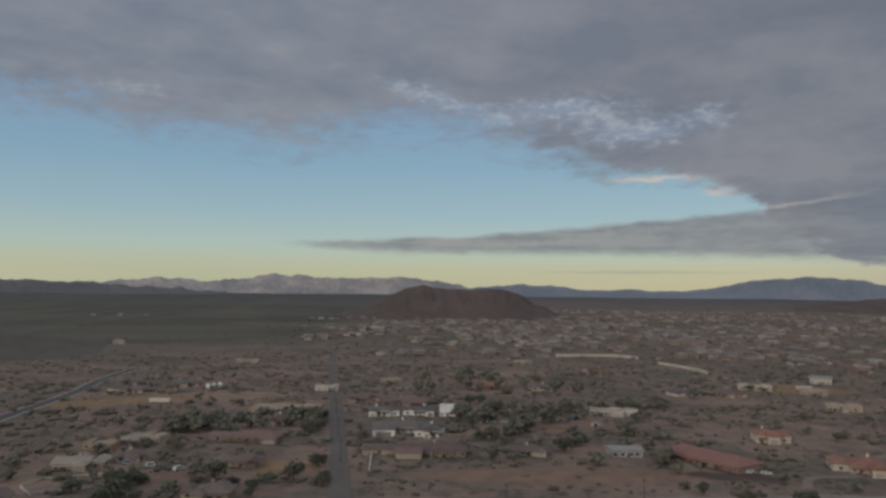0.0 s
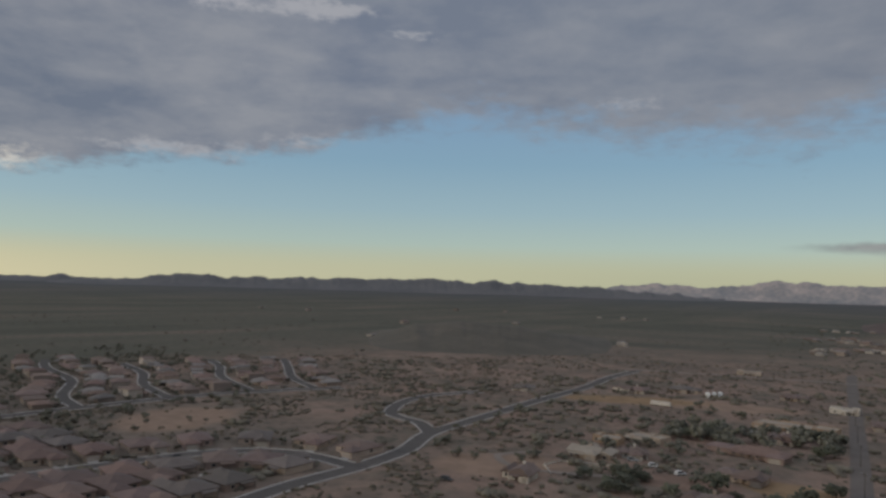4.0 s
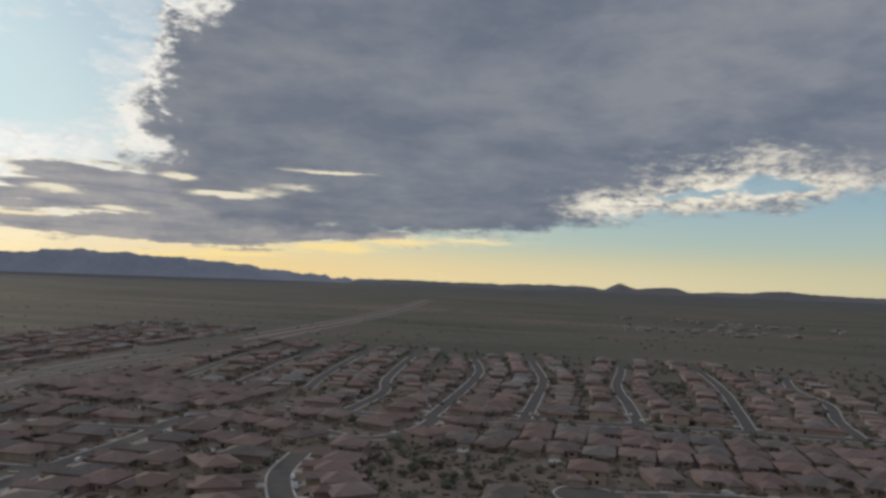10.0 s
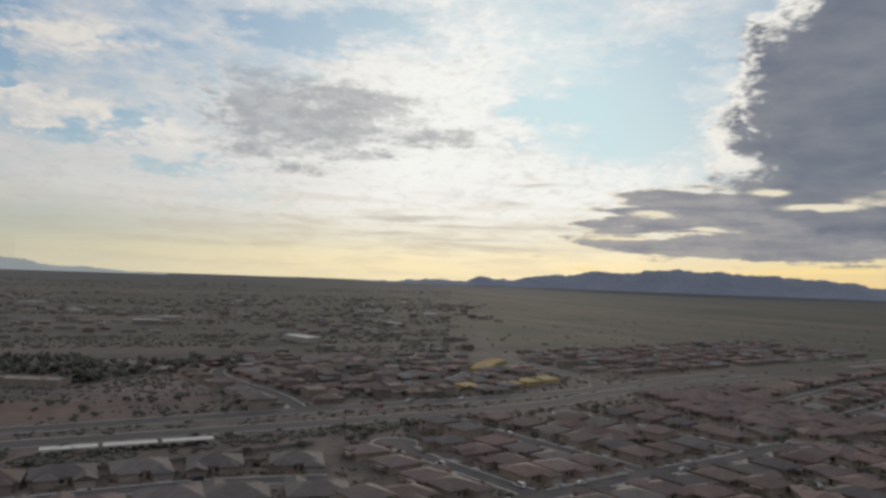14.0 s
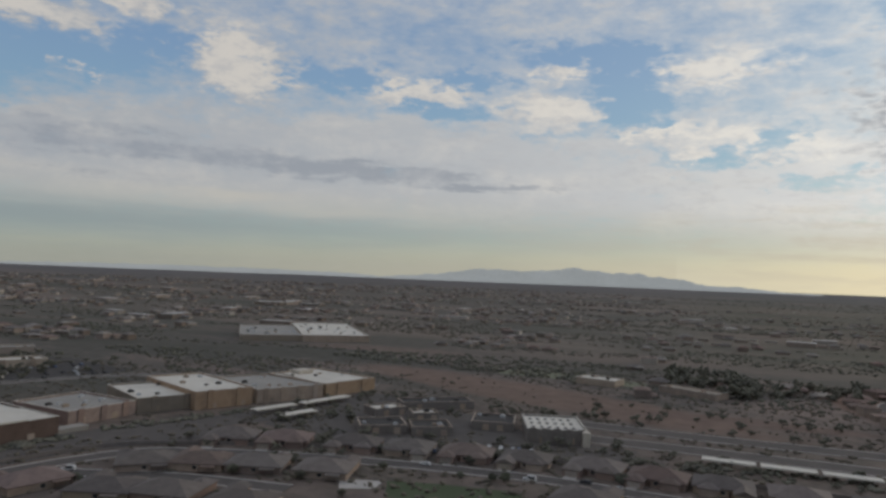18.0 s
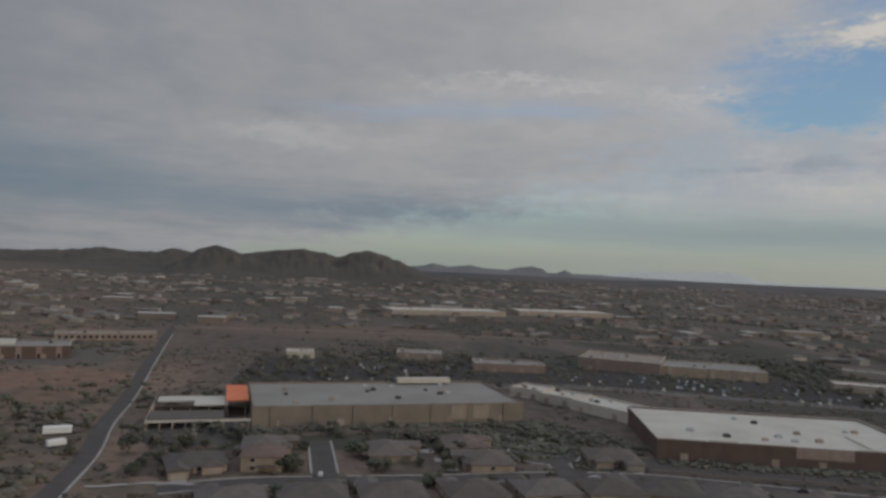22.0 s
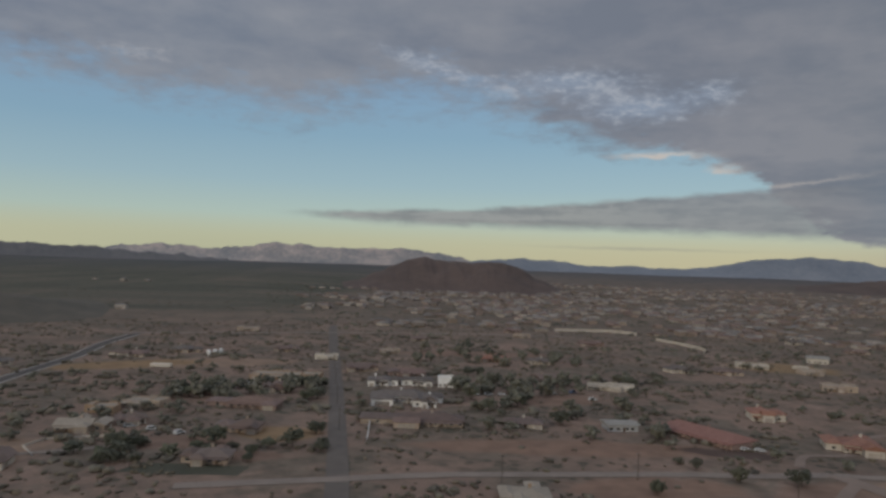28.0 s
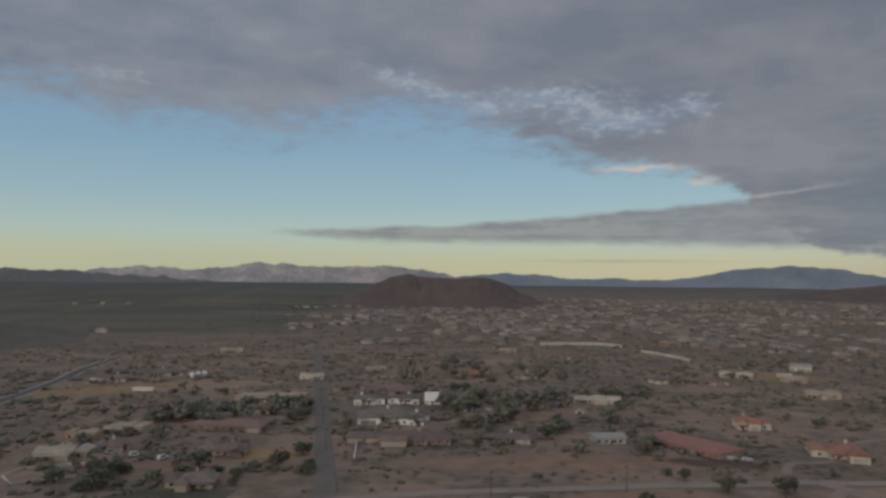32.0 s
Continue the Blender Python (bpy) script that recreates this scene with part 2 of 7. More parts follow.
    dim = M("MULTIPLY", S(M("ADD", dull, M("MULTIPLY", lump, S(dull, 0.0, 0.5, 0.25, 1.0))), 0.08, 0.85), 0.85)
    shade = g.mix(S(M("ADD", i2, M("MULTIPLY", f1, 0.9)), -0.12, 0.2, 0.0, 0.7), shade, g.mix(M("MINIMUM", M("MULTIPLY", wide, 1.2), 1.0), (0.36, 0.375, 0.405), (0.60, 0.585, 0.57)))
    out = g.mix(M("MULTIPLY", veil, 0.95), clear, g.mix(dim, lit, shade))
    # layered haze low over the southern plain
    teal = M("MULTIPLY", B(azs, M("ADD", el, M("MULTIPLY", s3, 1.4)), 236.0, 3.2, 50.0, 1.7), 0.85)
    out = g.mix(teal, out, (0.245, 0.29, 0.305))
    cream = spots_of([(216.0, 5.4, 24.0, 1.1, 0.45), (214.5, 5.7, 3.0, 0.4, 0.35), (207.0, 4.6, 6.0, 0.4, 0.3), (231.6, 6.6, 3.5, 0.35, 0.25), (249.0, 5.9, 5.0, 0.4, 0.25)], azs, M("ADD", el, M("MULTIPLY", s2, 1.6)))
    out = g.mix(cream, out, (0.50, 0.48, 0.435))

    # thin rosy and gold streaks low in the south-west
    streaks = M("MULTIPLY", S(M("ADD", M("ADD", s2, M("MULTIPLY", s3, 0.8)), M("MULTIPLY", f2, 0.3)), -0.10, 0.22), M("MULTIPLY", B(azs, el, 158.0, 3.4, 26.0, 3.6), 0.6))
    out = g.mix(streaks, out, g.mix(warm, (0.36, 0.345, 0.31), (0.62, 0.54, 0.42)))
    bars = spots_of([(141.5, 7.8, 2.2, 0.16, 0.6), (143.3, 6.4, 1.4, 0.14, 0.5), (151.5, 4.8, 5.0, 0.14, 0.6), (146.4, 4.2, 5.0, 0.14, 0.6), (153.0, 3.5, 4.0, 0.13, 0.55), (147.7, 3.2, 5.0, 0.14, 0.5), (139.1, 4.35, 2.6, 0.14, 0.5), (145.0, 2.6, 6.0, 0.18, 0.5)], azs, M("ADD", el, M("MULTIPLY", s1, 1.2)))
    out = g.mix(bars, out, (0.46, 0.42, 0.37))

    # a bank of dark cloud in front of the sunset, with gold gaps
    bank = M("ADD", spots_of([(122.0, 5.0, 11.0, 2.3, 0.78), (131.5, 6.6, 5.0, 1.0, 0.62), (133.0, 4.9, 4.5, 0.7, 0.5), (126.0, 3.0, 12.0, 0.9, 0.68), (114.0, 3.4, 10.0, 0.8, 0.4), (134.0, 3.0, 5.0, 0.4, 0.35)], az, el), M("ADD", M("MULTIPLY", s1, 1.8), M("MULTIPLY", f1, 0.9)))
    bank = M("MULTIPLY", S(bank, 0.18, 0.58), M("MULTIPLY", M("MULTIPLY", S(az, 92.0, 104.0), S(az, 150.0, 140.0)), S(el, 9.0, 7.4)))
    gold = g.mix(S(bank, 0.2, 0.95), (0.86, 0.72, 0.46), g.mix(S(M("ADD", i1, s3), -0.2, 0.25), (0.215, 0.225, 0.265), (0.36, 0.345, 0.345)))
    out = g.mix(M("MULTIPLY", bank, 0.95), out, gold)

    # the grey deck: its lower edge by azimuth
    edge = curve_of(g, M("ADD", az, M("ADD", M("MULTIPLY", m1, 4.0), M("MULTIPLY", f1, 3.0))), [
        (-180, 40), (-138, 26), (-124, 15), (-112, 6.0), (-98, 2.4), (-80, 0.3), (-44, 0.9), (-36, 1.6), (-29, 2.3), (-25.5, 5.4), (-23.5, 6.7), (-21.5, 7.9),
        (-14, 9.0), (-9.8, 9.9), (-4, 11.9), (2, 12.9), (10.3, 10.7), (21.5, 11.2), (36, 13.0), (44.3, 12.0), (49, 10.4), (62.5, 8.3), (71, 7.2), (79, 5.8), (92, 4.9), (96, 4.2), (108, 3.4), (116, 3.2), (122, 4.6), (128, 7.6), (141, 30), (180, 40)], 40.0)
    edge = M("SUBTRACT", edge, M("MULTIPLY", B(az, 0.0, -67.0, 0.0, 12.0, 1.0), 6.0))
    soft = curve_of(g, az, [(-180, 9), (-130, 8), (-100, 4.0), (-70, 2.5), (-40, 1.0), (-24, 0.8), (-16, 1.6), (-5, 3.6), (5, 4.6), (20, 3.4), (36, 3.2), (50, 1.6), (75, 1.0), (125, 0.9), (180, 1)], 10.0)
    depth = M("SUBTRACT", M("ADD", el, M("ADD", M("MULTIPLY", M("ADD", m2, M("MULTIPLY", f2, 1.1)), M("ADD", soft, 1.2)), M("MULTIPLY", s3, 1.2))), edge)
    share = M("DIVIDE", depth, soft)
    flank = M("ADD", M("ADD", az, M("MULTIPLY", M("MAXIMUM", M("SUBTRACT", el, 15.0), 0.0), 0.7)), M("ADD", M("MULTIPLY", i1, 13.0), M("ADD", M("MULTIPLY", b2, 4.0), M("MULTIPLY", f2, 5.0))))
    inside = M("MAXIMUM", S(flank, 129.0, 126.2, 0.0, 1.0), S(az, 60.0, 40.0))
    deck = M("MULTIPLY", S(share, -0.35, 0.9), inside)
    # a ragged hole near the deck's lit rim
    hole = S(M("ADD", spots_of([(78.9, 8.0, 1.8, 0.8, 1.0), (82.6, 7.4, 1.8, 0.3, 0.8), (85.5, 7.1, 1.8, 0.25, 0.7), (76.6, 7.9, 1.3, 0.4, 0.7)], M("ADD", az, M("MULTIPLY", f1, 4.0)), M("ADD", el, M("MULTIPLY", f2, 1.6))), M("MULTIPLY", i1, 0.6)), 0.25, 0.65)
    deck = M("MULTIPLY", deck, M("SUBTRACT", 1.0, M("MULTIPLY", hole, 0.92)))

    dark = tint_of(g, az, [(-180, (0.40, 0.40, 0.42)), (-125, (0.34, 0.34, 0.355)), (-95, (0.265, 0.275, 0.298)), (-75, (0.225, 0.242, 0.265)), (-50, (0.138, 0.162, 0.196)), (-20, (0.165, 0.182, 0.222)), (20, (0.178, 0.205, 0.258)),
                           (45, (0.165, 0.192, 0.25)), (75, (0.145, 0.17, 0.222)), (105, (0.14, 0.163, 0.21)), (128, (0.165, 0.182, 0.225))])
    pale = tint_of(g, az, [(-180, (0.52, 0.52, 0.52)), (-125, (0.46, 0.45, 0.445)), (-95, (0.375, 0.362, 0.362)), (-75, (0.32, 0.315, 0.325)), (-50, (0.222, 0.228, 0.25)), (-20, (0.232, 0.238, 0.268)), (20, (0.255, 0.272, 0.31)),
                           (45, (0.27, 0.284, 0.32)), (75, (0.258, 0.268, 0.30)), (105, (0.225, 0.238, 0.272)), (128, (0.27, 0.275, 0.295))])
    tone = M("ADD", M("ADD", M("MULTIPLY", b1, 0.6), M("MULTIPLY", p1, 1.15)), M("ADD", M("MULTIPLY", p2, 0.6), M("ADD", M("MULTIPLY", m3, 0.4), M("ADD", M("MULTIPLY", i3, 0.35), M("MULTIPLY", f3, 0.3)))))
    cloud = g.mix(S(M("MULTIPLY", tone, S(az, -40.0, -75.0, 1.0, 0.6)), -0.22, 0.26, soft=False), dark, pale)
    # sunlit cells along the western rim, duller further round
    lumps = M("ADD", M("ADD", M("MULTIPLY", f3, 0.9), M("MULTIPLY", j3, 1.3)), M("ADD", M("MULTIPLY", i3, 0.9), M("MULTIPLY", m3, 0.3)))
    rims = spots_of([(80.5, 7.6, 7.6, 2.5, 1.1), (90.0, 6.2, 4.4, 1.4, 1.0), (71.5, 7.9, 4.2, 1.2, 0.75), (99.0, 4.0, 6.0, 0.35, 0.8), (78.0, 10.4, 4.0, 1.0, 0.35)], az, M("ADD", el, M("MULTIPLY", f2, 1.4)))
    rose = spots_of([(60.0, 9.7, 9.0, 0.9, 0.8), (48.0, 11.2, 7.0, 0.8, 0.7), (58.0, 21.0, 6.0, 0.9, 0.8), (48.5, 21.2, 4.5, 0.8, 0.9), (41.5, 19.7, 3.0, 0.6, 0.7), (24.0, 14.6, 7.0, 0.7, 0.5)], az, M("ADD", el, M("MULTIPLY", f2, 1.4)))
    cloud = g.mix(M("MULTIPLY", M("MULTIPLY", S(M("ADD", rose, M("MULTIPLY", lumps, 0.8)), 0.30, 0.95), M("MINIMUM", M("MULTIPLY", rose, 2.0), 1.0)), 0.75), cloud, (0.40, 0.40, 0.425))
    cloud = g.mix(M("MULTIPLY", M("MINIMUM", rims, 1.0), M("MULTIPLY", S(M("ADD", M("MULTIPLY", rims, 0.8), M("MULTIPLY", lumps, 1.5)), 0.15, 1.15), 0.95)), cloud, g.mix(S(az, 68.0, 78.0), (0.60, 0.56, 0.51), (0.90, 0.83, 0.69)))
    brim = M("MULTIPLY", M("MULTIPLY", S(flank, 121.0, 127.0), S(az, 100.0, 116.0)), S(el, 6.5, 9.5))
    cloud = g.mix(M("MULTIPLY", brim, S(M("ADD", brim, M("ADD", lumps, M("MULTIPLY", i2, 0.8))), 0.45, 1.05)), cloud, (0.90, 0.87, 0.80))
    # blue-white ripples where the deck thins in the north
    thin = spots_of([(0.8, 15.4, 5.5, 0.7, 0.9, 0.30), (-8.5, 14.4, 5.0, 1.0, 0.8), (-15.3, 12.2, 4.0, 1.0, 0.85), (-20.4, 13.4, 2.6, 0.9, 0.6), (-13.0, 13.2, 8.0, 2.4, 0.45), (16.0, 11.6, 8.0, 0.5, 0.35)], M("ADD", az, M("MULTIPLY", m1, 3.0)), M("ADD", el, M("MULTIPLY", m2, 1.5)))
    cloud = g.mix(M("MULTIPLY", M("MULTIPLY", S(M("ADD", thin, lumps), 0.15, 1.25), M("MINIMUM", M("MULTIPLY", thin, 2.5), 1.0)), 0.65), cloud, g.mix(S(lumps, -0.1, 0.3), (0.27, 0.335, 0.44), (0.42, 0.455, 0.52)))
    notch = spots_of([(-16.5, 8.75, 3.2, 0.26, 0.9), (-21.0, 7.5, 1.6, 0.55, 0.7), (-20.9, 6.45, 1.9, 0.42, 1.0), (-26.5, 6.55, 4.0, 0.16, 0.38, -0.11)], az, M("ADD", el, M("MULTIPLY", f2, 0.9)))
    blue = spots_of(BLUISH, M("ADD", az, M("MULTIPLY", m1, 6.0)), M("ADD", el, M("MULTIPLY", s2, 2.4)))
    cloud = g.mix(M("MAXIMUM", M("MINIMUM", blue, 0.85), 0.0), cloud, g.mix(S(el, 6.0, 11.0), (0.125, 0.178, 0.23), (0.26, 0.36, 0.50)))
    bright = spots_of([(256.0, 15.0, 3.2, 0.35, 0.6), (251.5, 14.2, 3.0, 0.4, 0.5), (243.5, 13.6, 3.2, 0.6, 0.5), (262.0, 14.2, 3.0, 0.8, 0.35), (274.0, 9.8, 5.0, 0.9, 0.35), (238.0, 9.7, 6.0, 0.6, 0.35)], aj, ej)
    cloud = g.mix(M("MINIMUM", bright, 0.8), cloud, (0.50, 0.485, 0.48))
    # overhead, out of view, the layer is brightened to add light on the ground
    cloud = g.mix(S(el, 26.0, 48.0, 0.0, 0.85), cloud, (0.60, 0.625, 0.69))
    out = g.mix(M("MULTIPLY", deck, 0.965), out, cloud)

    # a long tongue of cloud low in the north
    low = curve_of(g, az, [(-34, 2.1), (-30, 2.3), (-22, 2.65), (-10, 2.86), (-1, 2.86), (6.6, 2.9), (11, 3.25), (15, 3.55)], 10.0)
    high = curve_of(g, az, [(-34, 6.6), (-24, 6.1), (-21.7, 5.85), (-14, 5.4), (-9.8, 5.0), (-5, 4.6), (-0.7, 4.25), (6.6, 3.9), (14.5, 3.55)], 10.0)
    tel = M("ADD", el, M("MULTIPLY", M("ADD", f2, s2), 0.55))
    tongue = M("MULTIPLY", S(tel, M("SUBTRACT", low, 0.3), M("ADD", low, 0.6)), S(tel, M("SUBTRACT", high, 0.3), M("ADD", high, 0.2), 1.0, 0.0))
    tongue = M("MULTIPLY", tongue, M("MULTIPLY", S(az, -33.0, -26.0), S(az, 8.0, 15.0, 1.0, 0.0)))
    strand = spots_of([(-15.5, 1.52, 6.5, 0.10, 0.45), (-6.0, 3.35, 8.0, 0.1, 0.3)], az, M("ADD", el, M("MULTIPLY", f2, 0.3)))
    ton = g.mix(S(M("ADD", s2, M("ADD", s3, f1)), -0.2, 0.2), (0.205, 0.215, 0.225), (0.285, 0.29, 0.29))
    ton = g.mix(S(az, -8.0, -24.0), ton, g.mix(0.5, ton, cloud))
    out = g.mix(M("MULTIPLY", tongue, 0.9), out, ton)
    out = g.mix(M("MULTIPLY", M("MINIMUM", notch, 0.85), S(M("ADD", share, notch), 0.0, 0.7)), out, (0.55, 0.495, 0.45))
    out = g.mix(strand, out, (0.27, 0.27, 0.25))
    gap = spots_of([(-59.2, 2.85, 4.0, 0.52, 1.2), (-54.5, 2.62, 2.6, 0.3, 0.7), (-46.0, 0.8, 7.0, 0.3, 0.35), (-62.5, 3.5, 1.6, 0.14, 0.6), (-53.2, 3.4, 1.6, 0.10, 0.6), (-52.6, 2.15, 1.8, 0.1, 0.5), (-47.0, 3.5, 2.2, 0.16, 0.4)], M("ADD", az, M("MULTIPLY", m1, 3.0)), M("ADD", el, M("MULTIPLY", s2, 1.2)))
    out = g.mix(M("MINIMUM", gap, 0.85), out, (0.47, 0.52, 0.42))
    slots = spots_of(SLOTS, M("ADD", az, M("MULTIPLY", m1, 3.0)), M("ADD", el, M("ADD", M("MULTIPLY", s2, 0.9), M("MULTIPLY", f2, 0.5))))
    out = g.mix(M("MULTIPLY", S(M("ADD", slots, M("ADD", M("MULTIPLY", s1, 1.6), M("MULTIPLY", f3, 0.9))), 0.05, 0.75), M("MINIMUM", M("MULTIPLY", slots, 1.6), 0.92)), out, g.mix(S(el, 2.6, 4.2), (0.95, 0.74, 0.34), (0.86, 0.78, 0.60)))
    back = g.node("ShaderNodeBackground")
    g.put(back.inputs[0], out)
    back.inputs[1].default_value = 1.0
    g.put(g.node("ShaderNodeOutputWorld").inputs[0], back.outputs[0])


make_world()
sun = new("sun", bpy.data.lights.new("sun", "SUN"))
sun.data.energy, sun.data.angle, sun.data.color = 0.8, radians(12), (1.0, 0.86, 0.68)
sun.matrix_world = look(tuple(SUN_DIR * 900), (0, 0, 0))

# ---------------------------------------------------------------- materials
def surface(name, colours, scale=0.5, rough=0.85, bump=0.0, grain=8.0, vary=0.0, island=False, metal=0.0, streak=1.0, spec=0.3):
    """A material whose colour drifts between the given ones at two scales, with fine relief; vary: how much it differs from object to object."""
    m = bpy.data.materials.new(name)
    m.use_nodes = True
    g = Graph(m.node_tree)
    where = g.node("ShaderNodeNewGeometry").outputs["Position"]
    if streak != 1.0:
        s = g.node("ShaderNodeMapping")
        s.inputs["Scale"].default_value = (1, 1, streak)
        g.put(s.inputs["Vector"], where)
        where = s.outputs[0]
    a = g.noise(where, scale, 4.0, 0.55)
    b = g.noise(where, scale * grain, 5.0, 0.6)
    f = g.math("ADD", g.math("MULTIPLY", a, 0.6), g.math("MULTIPLY", b, 0.4))
    n = len(colours) - 1
    col = g.ramp(g.step(f, 0.32, 0.68, soft=False), [(i / n, c) for i, c in enumerate(colours)])
    if vary:
        rand = g.node("ShaderNodeNewGeometry").outputs["Random Per Island"] if island else g.node("ShaderNodeObjectInfo").outputs["Random"]
        hs = g.node("ShaderNodeHueSaturation")
        g.put(hs.inputs["Value"], g.step(rand, 0.0, 1.0, 1 - vary, 1 + vary, soft=False))
        g.put(hs.inputs["Hue"], g.step(g.math("FRACT", g.math("MULTIPLY", rand, 7.31)), 0.0, 1.0, 0.5 - vary * 0.04, 0.5 + vary * 0.04, soft=False))
        g.put(hs.inputs["Saturation"], g.step(g.math("FRACT", g.math("MULTIPLY", rand, 3.77)), 0.0, 1.0, 1 - vary * 0.8, 1 + vary * 0.4, soft=False))
        g.put(hs.inputs["Color"], col)
        col = hs.outputs[0]
    bsdf = g.node("ShaderNodeBsdfPrincipled")
    g.put(bsdf.inputs["Base Color"], col)
    bsdf.inputs["Roughness"].default_value = rough
    bsdf.inputs["Metallic"].default_value = metal
    bsdf.inputs["Specular IOR Level"].default_value = spec
    if bump:
        bp = g.node("ShaderNodeBump")
        bp.inputs["Strength"].default_value, bp.inputs["Distance"].default_value = 0.6, bump
        g.put(bp.inputs["Height"], b)
        g.put(bsdf.inputs["Normal"], bp.outputs[0])
    g.put(g.node("ShaderNodeOutputMaterial").inputs[0], bsdf.outputs[0])
    return m


def tile_roof(name, colours, vary=0.14):
    """Rows of barrel tiles: relief and tint in waves over the colour drift."""
    m = surface(name, colours, 0.35, 0.8, 0.0, 9.0, vary)
    g = Graph(m.node_tree, False)
    bsdf = next(n for n in m.node_tree.nodes if n.type == "BSDF_PRINCIPLED")
    w = g.node("ShaderNodeTexWave")
    w.bands_direction = "Z"
    g.put(w.inputs["Vector"], g.node("ShaderNodeNewGeometry").outputs["Position"])
    w.inputs["Scale"].default_value, w.inputs["Distortion"].default_value, w.inputs["Detail"].default_value = 1.6, 1.2, 2.0
    bp = g.node("ShaderNodeBump")
    bp.inputs["Strength"].default_value, bp.inputs["Distance"].default_value = 0.5, 0.05
    g.put(bp.inputs["Height"], w.outputs[1])
    g.put(bsdf.inputs["Normal"], bp.outputs[0])
    return m


# bladed and worn ground: centre, half lengths, turn, colour
RED, TANNED, BARE, OCHRE, UMBER = (0.250, 0.160, 0.118), (0.295, 0.205, 0.150), (0.235, 0.155, 0.118), (0.27, 0.18, 0.10), (0.085, 0.062, 0.055)
LOTS = [(545, 330, 150, 62, 32, TANNED), (600, 420, 130, 60, 28, RED), (455, 190, 75, 34, -48, RED), (215, 200, 52, 26, 48, RED), (236, 150, 34, 48, -14, BARE), (395, 300, 90, 42, 40, BARE), (320, 370, 110, 40, 30, BARE),
        (60, 312, 82, 15, 2, RED), (-72, 320, 20, 15, 4, OCHRE), (-75, 283, 14, 9, 0, BARE), (285, 250, 50, 20, 30, RED), (150, 258, 32, 18, 20, BARE), (80, 258, 40, 14, 6, RED), (-375, 225, 34, 44, 20, TANNED),
        (-312, -68, 46, 6, -24, (0.165, 0.128, 0.104)), (-182, 272, 34, 24, 40, TANNED), (290, 597, 50, 36, -10, OCHRE), (190, 268, 34, 14, 10, TANNED), (128, 312, 22, 8, -12, UMBER), (208, 268, 10, 4, 5, UMBER), (230, 274, 12, 4, 5, UMBER),
        (-170, 520, 70, 26, 20, TANNED), (-220, 500, 60, 20, 30, OCHRE), (-130, 395, 40, 14, 10, BARE), (30, 620, 90, 20, 8, BARE), (70, 420, 30, 18, 10, BARE), (420, 150, 60, 22, -10, BARE), (-110, 300, 30, 12, 20, BARE),
        (95, -490, 190, 40, -25, (0.185, 0.130, 0.105)), (290, -690, 90, 22, 10, (0.175, 0.128, 0.108)), (40, -900, 160, 60, 0, (0.185, 0.135, 0.11)), (-40, -458, 80, 15, -4, (0.165, 0.118, 0.098)), (800, 0, 190, 80, 82, (0.205, 0.148, 0.115)), (-130, -560, 24, 70, 5, BARE)]


